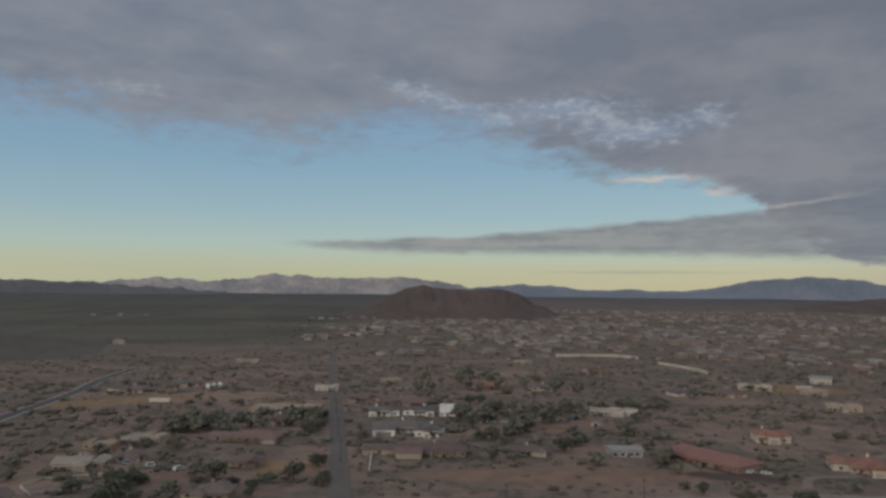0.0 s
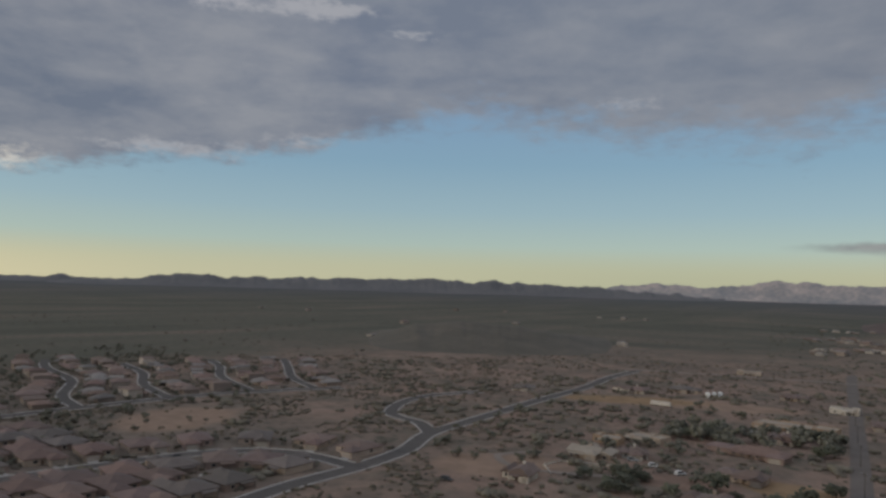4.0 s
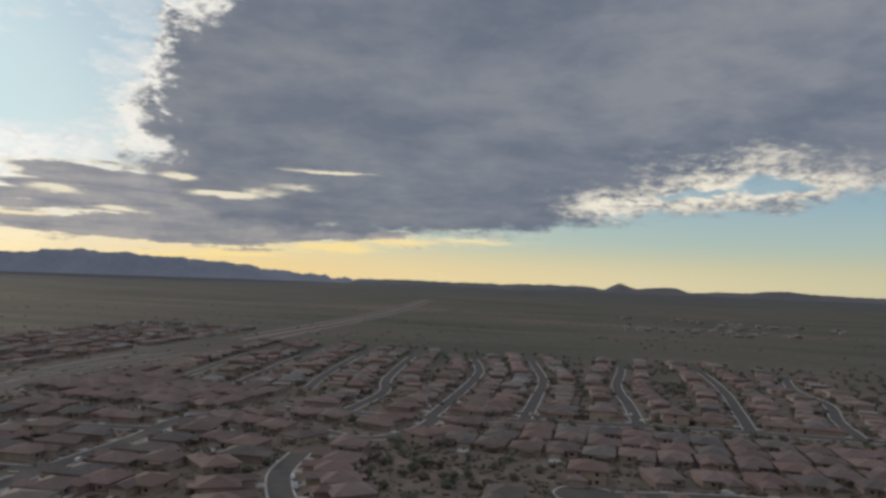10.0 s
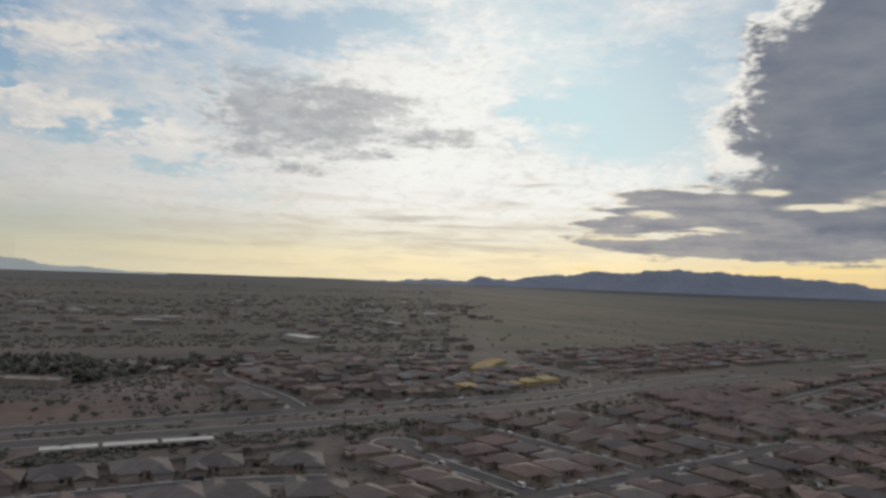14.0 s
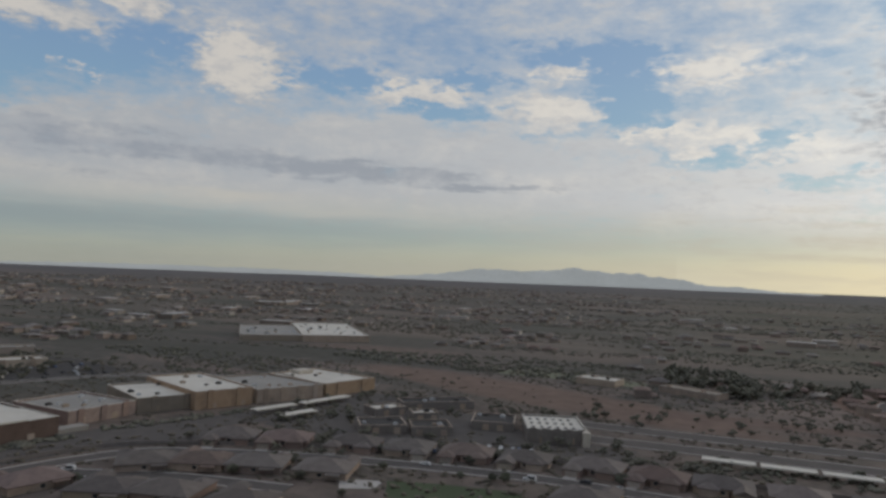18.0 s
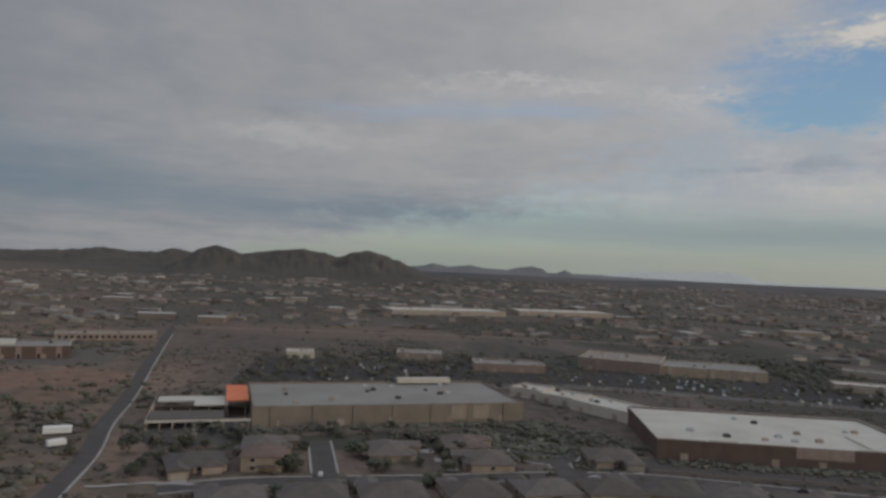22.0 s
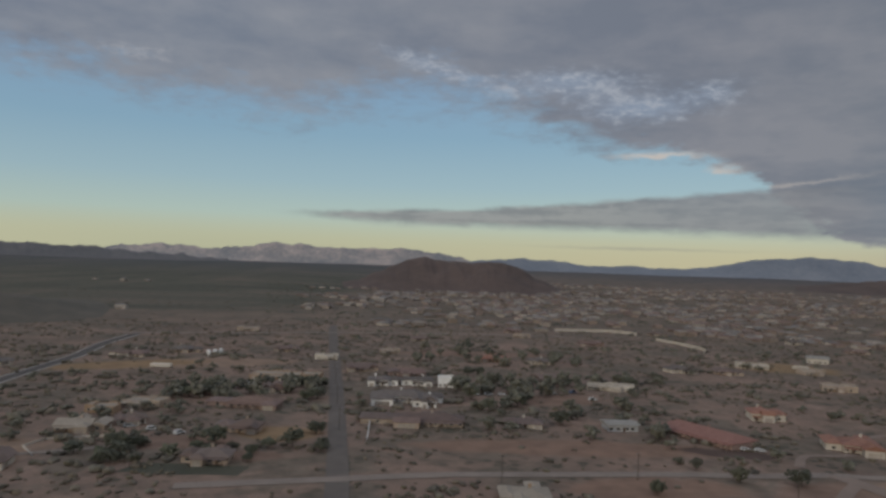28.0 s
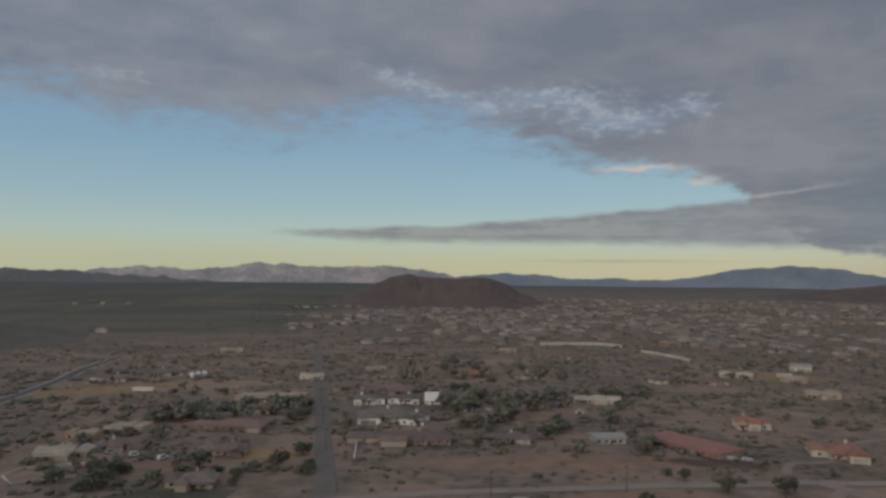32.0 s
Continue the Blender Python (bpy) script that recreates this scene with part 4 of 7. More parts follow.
hill("butte_north", "broad red-brown desert butte with a pointed summit", RED_HILL, [(9.2, -2.4), (7.0, -1.7), (5.2, -0.95), (4.0, -0.35), (2.6, 0.1), (1.6, 0.36), (0.6, 0.16), (-0.8, 0.02), (-2.8, 0.06), (-4.8, 0.1), (-6.2, -0.35), (-7.6, -1.1), (-10.4, -2.4)], 2150, 330, 0.5, 1.3, 0.12)
hill("rise_northwest", "low brown scrub rise on the plain", BROWN_RISE, [(48, -5.2), (45.5, -4.5), (43.8, -4.0), (40.7, -3.1), (37, -2.8), (32.7, -3.0), (29.1, -3.6), (25, -4.3), (23, -4.6)], 1080, 260, 0.5, 15.0, 0.2)
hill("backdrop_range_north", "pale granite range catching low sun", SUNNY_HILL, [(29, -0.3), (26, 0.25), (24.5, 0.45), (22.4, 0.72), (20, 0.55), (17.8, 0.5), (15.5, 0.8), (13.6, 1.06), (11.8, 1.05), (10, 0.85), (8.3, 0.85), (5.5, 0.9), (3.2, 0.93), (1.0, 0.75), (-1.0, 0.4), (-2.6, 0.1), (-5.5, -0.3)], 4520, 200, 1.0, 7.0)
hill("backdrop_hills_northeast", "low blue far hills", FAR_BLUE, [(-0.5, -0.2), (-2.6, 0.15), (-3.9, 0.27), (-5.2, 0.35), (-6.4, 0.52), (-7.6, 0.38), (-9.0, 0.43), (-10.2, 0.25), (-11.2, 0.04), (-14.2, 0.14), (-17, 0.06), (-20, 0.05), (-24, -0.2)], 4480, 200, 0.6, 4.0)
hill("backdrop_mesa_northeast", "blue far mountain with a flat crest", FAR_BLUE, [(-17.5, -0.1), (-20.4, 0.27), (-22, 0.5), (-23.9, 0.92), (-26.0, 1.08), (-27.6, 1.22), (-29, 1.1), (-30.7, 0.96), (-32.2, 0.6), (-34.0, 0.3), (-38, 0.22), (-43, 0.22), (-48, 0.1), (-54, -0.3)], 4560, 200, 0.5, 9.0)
hill("ridge_east", "long low red-brown ridge above the houses", RED_HILL, [(-26.5, -0.95), (-29.4, -0.55), (-32.5, -0.2), (-35.8, 0.08), (-38.5, 0.22), (-41.5, 0.45), (-43.2, 0.3), (-45, 0.5), (-47.1, 0.68), (-48.8, 0.5), (-50.8, 0.1), (-53, -0.35), (-56, -0.75)], 3300, 420, 0.6, 2.0, 0.15)
hill("hills_east", "brown desert hills in a chain", GREEN_HILL, [(-46.5, -0.8), (-50.5, 0.04), (-52.4, -0.35), (-55, -0.33), (-56.9, -0.19), (-58.2, 0.22), (-59.6, -0.12), (-61.0, 0.25), (-61.7, 0.52), (-62.7, 0.14), (-64.9, -0.3), (-67.5, -0.25), (-69.7, -0.15), (-72.3, 0.15), (-74.2, -0.02), (-76.0, -0.02), (-77.3, 0.4), (-78.6, 0.1), (-80.5, -0.2), (-84, -0.8)], 3500, 380, 0.6, 5.0, 0.12)
hill("hill_southeast", "rounded dark scrub hills above the shops", GREEN_HILL, [(-76.2, -1.35), (-77.8, -0.5), (-79.2, 0.45), (-80.3, 0.74), (-81.3, 0.5), (-82.3, 0.17), (-83.6, 0.38), (-85.2, 0.6), (-86.9, 0.77), (-88.4, 0.55), (-89.8, 0.26), (-90.9, 0.62), (-92.0, 0.85), (-93.2, 0.6), (-94.4, 0.2), (-95.4, -0.2), (-97.5, -1.1)], 2850, 330, 0.35, 8.0, 0.1)
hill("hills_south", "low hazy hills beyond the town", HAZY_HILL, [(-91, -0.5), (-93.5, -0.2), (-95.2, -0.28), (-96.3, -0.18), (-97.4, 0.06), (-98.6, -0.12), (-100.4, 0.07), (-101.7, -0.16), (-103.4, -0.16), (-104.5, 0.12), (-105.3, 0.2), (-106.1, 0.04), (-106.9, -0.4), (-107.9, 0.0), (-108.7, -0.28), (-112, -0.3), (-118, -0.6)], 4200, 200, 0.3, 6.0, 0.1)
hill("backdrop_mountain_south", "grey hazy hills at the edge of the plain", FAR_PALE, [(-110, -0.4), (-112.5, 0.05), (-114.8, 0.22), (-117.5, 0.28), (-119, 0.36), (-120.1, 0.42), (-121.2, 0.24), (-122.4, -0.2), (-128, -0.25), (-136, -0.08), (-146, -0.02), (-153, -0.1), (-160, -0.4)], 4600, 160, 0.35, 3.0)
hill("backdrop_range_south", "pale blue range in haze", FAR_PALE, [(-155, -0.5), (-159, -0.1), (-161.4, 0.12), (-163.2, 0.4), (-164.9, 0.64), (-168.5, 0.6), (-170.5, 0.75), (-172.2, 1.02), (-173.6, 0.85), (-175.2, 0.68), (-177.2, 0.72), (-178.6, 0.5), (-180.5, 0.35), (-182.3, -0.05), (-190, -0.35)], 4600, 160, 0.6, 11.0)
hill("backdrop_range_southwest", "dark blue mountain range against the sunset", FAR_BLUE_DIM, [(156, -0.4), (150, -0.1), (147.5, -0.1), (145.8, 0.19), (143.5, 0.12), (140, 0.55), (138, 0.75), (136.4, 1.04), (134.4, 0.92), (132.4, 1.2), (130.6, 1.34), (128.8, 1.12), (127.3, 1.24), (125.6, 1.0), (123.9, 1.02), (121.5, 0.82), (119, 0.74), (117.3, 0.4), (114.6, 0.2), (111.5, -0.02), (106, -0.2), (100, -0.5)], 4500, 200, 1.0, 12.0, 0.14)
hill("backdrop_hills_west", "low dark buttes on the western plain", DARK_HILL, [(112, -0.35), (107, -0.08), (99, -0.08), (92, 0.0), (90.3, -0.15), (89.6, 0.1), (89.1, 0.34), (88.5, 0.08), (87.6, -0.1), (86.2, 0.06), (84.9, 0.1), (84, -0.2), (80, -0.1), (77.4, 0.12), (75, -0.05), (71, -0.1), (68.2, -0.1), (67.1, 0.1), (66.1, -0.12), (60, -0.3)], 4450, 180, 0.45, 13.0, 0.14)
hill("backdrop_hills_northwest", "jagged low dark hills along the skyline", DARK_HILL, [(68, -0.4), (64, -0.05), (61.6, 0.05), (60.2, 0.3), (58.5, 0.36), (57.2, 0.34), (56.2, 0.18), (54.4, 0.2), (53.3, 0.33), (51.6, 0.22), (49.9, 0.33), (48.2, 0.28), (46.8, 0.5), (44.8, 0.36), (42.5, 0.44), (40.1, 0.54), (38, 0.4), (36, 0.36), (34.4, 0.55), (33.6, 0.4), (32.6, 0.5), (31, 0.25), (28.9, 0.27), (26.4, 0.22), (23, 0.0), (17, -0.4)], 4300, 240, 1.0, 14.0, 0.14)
GRASS_PALE = surface("pale_winter_turf", [(0.12, 0.13, 0.085), (0.16, 0.165, 0.11), (0.19, 0.19, 0.13)], 0.04, 0.95, 0.0, 12)

# ---------------------------------------------------------------- roads
DIRT_WAY = surface("worn_dirt_way", [(0.19, 0.143, 0.116), (0.235, 0.178, 0.145), (0.275, 0.21, 0.172)], 0.06, 0.95, 0.03, 10)
ROADS = []


def smooth_line(points, step=6.0):
    """A smooth line through the given points."""
    p = [Vector((*q, 0)) for q in points]
    p = [p[0] * 2 - p[1]] + p + [p[-1] * 2 - p[-2]]
    out = []
    for a, b, c, d in zip(p, p[1:], p[2:], p[3:]):
        n = max(int((c - b).length / step), 1)
        for i in range(n):
            t = i / n
            out.append(0.5 * (2 * b + (c - a) * t + (2 * a - 5 * b + 4 * c - d) * t * t + (3 * b - a - 3 * c + d) * t ** 3))
    return out + [p[-2]]


def sides(line):
    out = []
    for i in range(len(line)):
        t = (line[min(i + 1, len(line) - 1)] - line[max(i - 1, 0)]).normalized()
        out.append(Vector((-t.y, t.x, 0)))
    return out


def ribbon(line, left, right, z, mat, name):
    n = sides(line)
    verts, faces = [], []
    for p, s in zip(line, n):
        for o in (left, right):
            q = p + s * o
            verts.append((q.x, q.y, z + land(q.length)))
    faces = [(2 * i + 1, 2 * i + 3, 2 * i + 2, 2 * i) for i in range(len(line) - 1)]
    return mesh_of(name, verts, faces, mat)


def road(name, label, points, width, mat=None, kerb=True, marks=False, bulb=0.0):
    """A carriageway along the points; kerbs follow once all roads are known. bulb: the radius of a turning circle at its end."""
    line = smooth_line(points)
    z = 0.07 + 0.004 * len(ROADS)
    ob = tagged(new(name, ribbon(line, width / 2, -width / 2, z, mat or ASPHALT, name)), label, "road", kind="structure")
    ROADS.append((line, width / 2, ob, z, kerb, bulb))
    if bulb:
        c = line[-1]
        v = [(c.x, c.y, z)] + [(c.x + bulb * math.cos(a), c.y + bulb * math.sin(a), z + 0.002) for a in np.linspace(0, 2 * math.pi, 25)[:-1]]
        part("turning_circle", mesh_of("turning_circle", v, [(0, 1 + i, 1 + (i + 1) % 24) for i in range(24)], mat or ASPHALT), ob)
    if marks:
        for i in range(0, len(line) - 2, 3):
            part("lane_mark", ribbon(line[i:i + 2], 0.15, -0.15, z + 0.006, PAINT_WHITE, "lane_mark"), ob)
    return ob


def on_road(p, clear=0.0, but=None):
    for line, half, ob, _, _, bulb in ROADS:
        if ob is but:
            continue
        if bulb and (p - line[-1]).length < bulb + clear:
            return True
        reach = half + clear
        for q in line[::2]:
            if abs(q.x - p.x) < reach + 6 and abs(q.y - p.y) < reach + 6:
                break
        else:
            continue
        for a, b in zip(line, line[1:]):
            d = b - a
            t = min(max((p - a).dot(d) / d.length_squared, 0), 1)
            if (a + d * t - p).length < reach:
                return True
    return False


def make_kerbs(width=0.85):
    for line, half, ob, z, kerb, bulb in ROADS:
        if not kerb:
            continue
        n = sides(line)
        for side in (1, -1) if kerb is True else (kerb,):
            run = []
            for p, s in list(zip(line, n)) + [(None, None)]:
                free = p is not None and p.length < 740 and not on_road(p + s * side * (half + 0.7), -0.3, ob) and not (bulb and (p + s * side * half - line[-1]).length < bulb)
                if free:
                    run.append((p, s))
                    continue
                if len(run) > 1:
                    verts, faces = [], []
                    for q, t in run:
                        a, b = q + t * side * half, q + t * side * (half + width)
                        verts += [(a.x, a.y, 0), (a.x, a.y, 0.30), (b.x, b.y, 0.32), (b.x, b.y, 0)]
                    for i in range(len(run) - 1):
                        o = 4 * i
                        faces += [(o + j, o + j + 1, o + j + 5, o + j + 4) for j in range(3)]
                    part("kerb", mesh_of("kerb", verts, faces, CONCRETE), ob)
                run = []
        if bulb:
            c, verts, faces = line[-1], [], []
            back = (line[-2] - c).normalized()
            a0 = math.atan2(back.y, back.x)
            gap = math.asin(min(half / bulb, 0.9)) + 0.08
            for a in np.linspace(a0 + gap, a0 + 2 * math.pi - gap, 22):
                u = Vector((math.cos(a), math.sin(a), 0))
                p, q = c + u * bulb, c + u * (bulb + width)
                verts += [(p.x, p.y, 0), (p.x, p.y, 0.30), (q.x, q.y, 0.32), (q.x, q.y, 0)]
            for i in range(21):
                o = 4 * i
                faces += [(o + j, o + j + 1, o + j + 5, o + j + 4) for j in range(3)]
            part("kerb", mesh_of("kerb", verts, faces, CONCRETE), ob)


TRACT = []
ST = "asphalt street with pale concrete kerbs between houses"
# west and north-west of the camera
TRACT.append(road("street_west", ST, [(-222, 222), (-262, 219), (-288, 195), (-300, 150), (-305, 110), (-298, 70), (-292, 35), (-280, -6)], 8.5, bulb=12))
road("street_bend", "wide curved collector road with pale kerbs", [(-195, 90), (-212, 140), (-221, 180), (-223, 224), (-230, 262), (-246, 299), (-253, 352), (-264, 433), (-273, 529), (-289, 609), (-296, 700)], 9)
road("street_branch", "curved side road with a pale kerb", [(-247, 301), (-270, 318), (-300, 327), (-322, 360), (-331, 400), (-317, 445)], 8)
road("avenue_west", "tree-lined collector avenue with pale kerbs", [(-395, -190), (-402, -100), (-420, -30), (-432, 47), (-438, 130), (-440, 220), (-432, 300), (-400, 380)], 10)
for name, pts in (("street_first", [(-402, -99), (-480, -101), (-561, -104), (-640, -112), (-735, -136)]), ("street_second", [(-424, -46), (-500, -47), (-594, -50), (-690, -66), (-790, -84)]),
                  ("street_third", [(-432, 20), (-500, 16), (-590, 9), (-690, 14), (-790, 16)]), ("street_fourth", [(-437, 82), (-500, 86), (-600, 92), (-716, 91), (-800, 84)]),
                  ("street_fifth", [(-440, 140), (-500, 145), (-570, 158), (-640, 152), (-735, 166)]), ("street_sixth", [(-440, 200), (-490, 212), (-560, 248), (-650, 266), (-710, 290)]),
                  ("street_seventh", [(-436, 258), (-505, 277), (-570, 310), (-640, 328)]), ("street_eleventh", [(-430, 318), (-507, 345), (-570, 385), (-625, 410)]), ("street_twelfth", [(-412, 362), (-470, 388), (-530, 432), (-590, 474)]), ("street_eighth", [(-398, -150), (-480, -152), (-557, -172), (-779, -206)]),
                  ("street_ninth", [(-470, -205), (-560, -225), (-790, -262)]), ("street_tenth", [(-470, -260), (-600, -285), (-800, -318)]), ("street_last", [(-480, -312), (-640, -345), (-800, -372)])):
    TRACT.append(road(name, ST, pts, 7.0))
TRACT.append(road("street_curl", ST, [(-402, -95), (-375, -96), (-350, -104), (-338, -118), (-346, -142)], 8))
TRACT.append(road("street_dark_bend", "dark fresh asphalt street curving between kerbs", [(-170, -92), (-215, -98), (-243, -115), (-268, -127), (-300, -133)], 9))
TRACT.append(road("street_southwest", ST, [(-110, -200), (-174, -208), (-229, -213), (-299, -216), (-345, -222), (-385, -200)], 9))
TRACT.append(road("street_cul_one", ST, [(-172, -208), (-166, -246), (-162, -275), (-161, -304)], 8.5, bulb=11))
TRACT.append(road("street_cul_two", ST, [(-238, -214), (-230, -262), (-216, -332)], 8.5, bulb=11))
TRACT.append(road("street_cul_three", ST, [(-318, -218), (-310, -262), (-296, -330)], 8.5, bulb=11))
# the divided arterial in the south
road("arterial_north", "divided arterial road with a pale kerb", [(70, -371), (40, -367), (-14, -366), (-100, -362), (-176, -360), (-292, -362), (-362, -378), (-450, -392), (-652, -410), (-926, -425), (-1541, -486), (-2600, -640)], 15)
road("arterial_south", "divided arterial road with a pale kerb", [(60, -404), (30, -401), (-20, -398), (-110, -397), (-202, -396), (-300, -394), (-380, -400), (-452, -416), (-652, -435), (-926, -450), (-1541, -512), (-2600, -668)], 15)
tagged(new("arterial_verge", ribbon(smooth_line([(-780, -424), (-926, -437), (-1541, -499), (-2600, -654)], 40), 27, -27, 0.04, PALE_TRACK, "arterial_verge")), "wide pale graded verge along the arterial", "verge", kind="structure")
TRACT.append(road("street_loop", ST, [(-150, -408), (-152, -454), (-144, -504), (-140, -564), (-165, -600), (-240, -618)], 9))
road("road_river", "curved road leading away over the plain", [(-395, -410), (-419, -450), (-434, -582), (-470, -660), (-517, -754), (-638, -916), (-700, -1150)], 12)
TRACT.append(road("street_tan", ST, [(-225, -470), (-300, -480), (-352, -520), (-420, -540)], 8.5))
# south and east
TRACT.append(road("street_south", ST, [(-110, -262), (-63, -275), (0, -279), (53, -284), (126, -277), (173, -266), (212, -250), (228, -225), (240, -190), (253, -156), (264, -120), (266, -80), (262, -40), (260, 0), (258, 30), (250, 58)], 9))
TRACT.append(road("street_inner", ST, [(132, -230), (180, -224), (236, -205)], 8.5))
TRACT.append(road("street_stub", ST, [(261, 2), (290, 4), (316, 6)], 9, kerb=True))
TRACT.append(road("street_cul_east", ST, [(264, -92), (282, -92), (297, -90)], 8.5, bulb=15))
road("road_east", "straight two-lane asphalt road running away east", [(150, 78), (224, 88), (290, 94), (343, 104), (412, 113), (560, 138), (794, 175), (1000, 200)], 7.6, kerb=-1)
# north
road("road_north", "long straight asphalt road between rural lots", [(-30, 215), (-40, 285), (-59, 408), (-90, 600), (-120, 783), (-128, 840)], 8.5, WORN_ROAD, kerb=False)
road("lane_north", "pale graded lane crossing the lots", [(-90, 243), (-39, 256), (1, 266), (41, 271), (91, 277), (127, 279), (159, 284)], 6.5, PALE_TRACK, kerb=False)
road("lane_bend", "wide worn dirt way", [(159, 284), (166, 264), (173, 245), (184, 207), (187, 187), (192, 160)], 9, DIRT_WAY, kerb=False)
road("lane_up", "pale dirt drive", [(159, 284), (179, 282), (231, 293), (262, 300), (300, 312)], 6, PALE_TRACK, kerb=False)
road("lane_far", "pale graded lane crossing the lots", [(-310, 690), (-254, 712), (-126, 753), (20, 790), (140, 800)], 7, PALE_TRACK, kerb=False)
road("lane_terra", "pale dirt drive", [(150, 294), (162, 312), (184, 316), (205, 345), (240, 362), (330, 380)], 4.0, DIRT_WAY, kerb=False)
road("lane_house", "pale dirt drive", [(163, 274), (152, 262), (139, 246), (126, 236), (120, 226)], 5, DIRT_WAY, kerb=False)
road("lane_yard", "pale curved dirt drive", [(-185, 300), (-192, 285), (-170, 272), (-130, 290)], 4.0, PALE_TRACK, kerb=False)
road("road_shops", "asphalt service road", [(420, 60), (424, 10), (470, -140), (430, -280), (360, -420), (200, -470)], 8)
road("road_ridge", "pale road below the hills", [(794, 175), (800, 60), (790, -160), (740, -420)], 9, PALE_TRACK, kerb=False)
road("basin_path", "narrow pale concrete path round a basin", [(253, 82), (253, 77), (257, 62), (255, 46)], 2.0, CONCRETE, kerb=False)
make_kerbs()


LAWN = surface("green_turf", [(0.05, 0.068, 0.034), (0.066, 0.086, 0.044), (0.08, 0.10, 0.054)], 0.06, 0.95, 0.03, 12)
BASIN_SOIL = surface("brown_basin_soil", [(0.10, 0.076, 0.064), (0.124, 0.094, 0.079), (0.148, 0.112, 0.094)], 0.05, 0.95, 0.03, 10)
PATCHES = []


def patch(name, label, points, mat, z=0.02, category="ground"):
    """A bladed lot, lawn or car park: a flat piece of ground with a wandering edge."""
    verts = []
    z = 0.008 + 0.0035 * len(PATCHES)
    PATCHES.append(name)
    pts = [Vector((*p, 0)) for p in points]
    for a, b in zip(pts, pts[1:] + pts[:1]):
        n = max(int((b - a).length / 9), 1)
        for i in range(n):
            p = a.lerp(b, i / n)
            k = 1.6 * noise.noise((p.x * 0.09, p.y * 0.09, 5.0))
            verts.append((p.x + k, p.y - k, z))
    tagged(new(name, mesh_of(name, verts, [tuple(range(len(verts)))], mat)), label, category, kind="structure")


patch("lawn_south", "dark green turf of a pocket park", [(104, -256), (80, -261), (57, -263), (44, -255), (52, -238), (97, -237)], LAWN)
patch("play_court", "pale concrete court beside the lawn", [(121, -250), (105, -255), (104, -244), (116, -239)], CONCRETE)
patch("sport_court", "dull green sport court beside the lane", [(-116, 256), (-72, 257), (-70, 268), (-112, 270)], GRASS)
patch("lawn_west", "dark turf strip along the avenue", [(-412, 60), (-420, 130), (-404, 134), (-396, 64)], GRASS)
patch("park_green", "pale winter turf of a small park", [(20, -560), (70, -572), (140, -580), (135, -615), (70, -606), (20, -590)], GRASS_PALE)
patch("garden_court", "dark asphalt court before the garden centre", [(356, 92), (361, 40), (314, 34), (300, 72), (334, 92)], ASPHALT, 0.01, "car park")
patch("basin", "bare brown basin beside the road", [(296, 72), (310, 34), (272, 22), (262, 50), (268, 78)], BASIN_SOIL)
patch("verge_shops", "planted verge behind the shops", [(300, 52), (322, 40), (350, -90), (278, -130), (270, -105), (305, -70)], GRASS, 0.012)
patch("car_park_store", "asphalt car park before the stores", [(415, 60), (470, 66), (580, 60), (600, -120), (560, -250), (480, -460), (380, -430), (430, -270), (480, -140)], OLD_ASPHALT, 0.010, "car park")
patch("car_park_school", "asphalt car park by the brown school", [(500, 290), (520, 160), (640, 165), (620, 300)], WORN_ROAD, 0.012, "car park")
patch("yard_back", "asphalt service yard behind the shops", [(262, -270), (230, -330), (185, -420), (175, -395), (200, -330), (240, -265)], ASPHALT, 0.012, "car park")
patch("yard_store", "dark asphalt service yard behind the big store", [(268, -124), (292, -132), (266, -262), (226, -300), (200, -290), (236, -236)], ASPHALT, 0.012, "car park")
patch("yard_offices", "asphalt car park round the offices", [(16, -312), (150, -300), (200, -320), (200, -440), (150, -424), (60, -360), (16, -352)], ASPHALT, 0.008, "car park")

# ---------------------------------------------------------------- houses
HOMES = []


def windows(home, places, w=1.5, h=1.3, name="window", split=True):
    """Framed panes on walls: places of (x, y, z, turn)."""
    if not split:
        s = Shape().box(-w / 2 - 0.12, -0.07, -h / 2 - 0.12, w / 2 + 0.12, 0.03, h / 2 + 0.12).box(-w / 2, -0.10, -h / 2, w / 2, -0.02, h / 2)
        both = mesh_of("window", s.v, s.f, [STUCCO_PALE, GLASS], [0] * 6 + [1] * 6)
        for x, y, z, turn in places:
            part(name, both, home, m=pose(x, y, z, 0, 0, turn))
        return
    frame_mesh = Shape().box(-w / 2 - 0.12, -0.07, -h / 2 - 0.12, w / 2 + 0.12, 0.03, h / 2 + 0.12).mesh("window", STUCCO_PALE)
    pane_mesh = Shape().box(-w / 2, -0.10, -h / 2, w / 2, -0.02, h / 2).mesh("pane", GLASS)
    for x, y, z, turn in places:
        f = part(name, frame_mesh, home, m=pose(x, y, z, 0, 0, turn))
        part("pane", pane_mesh, f)


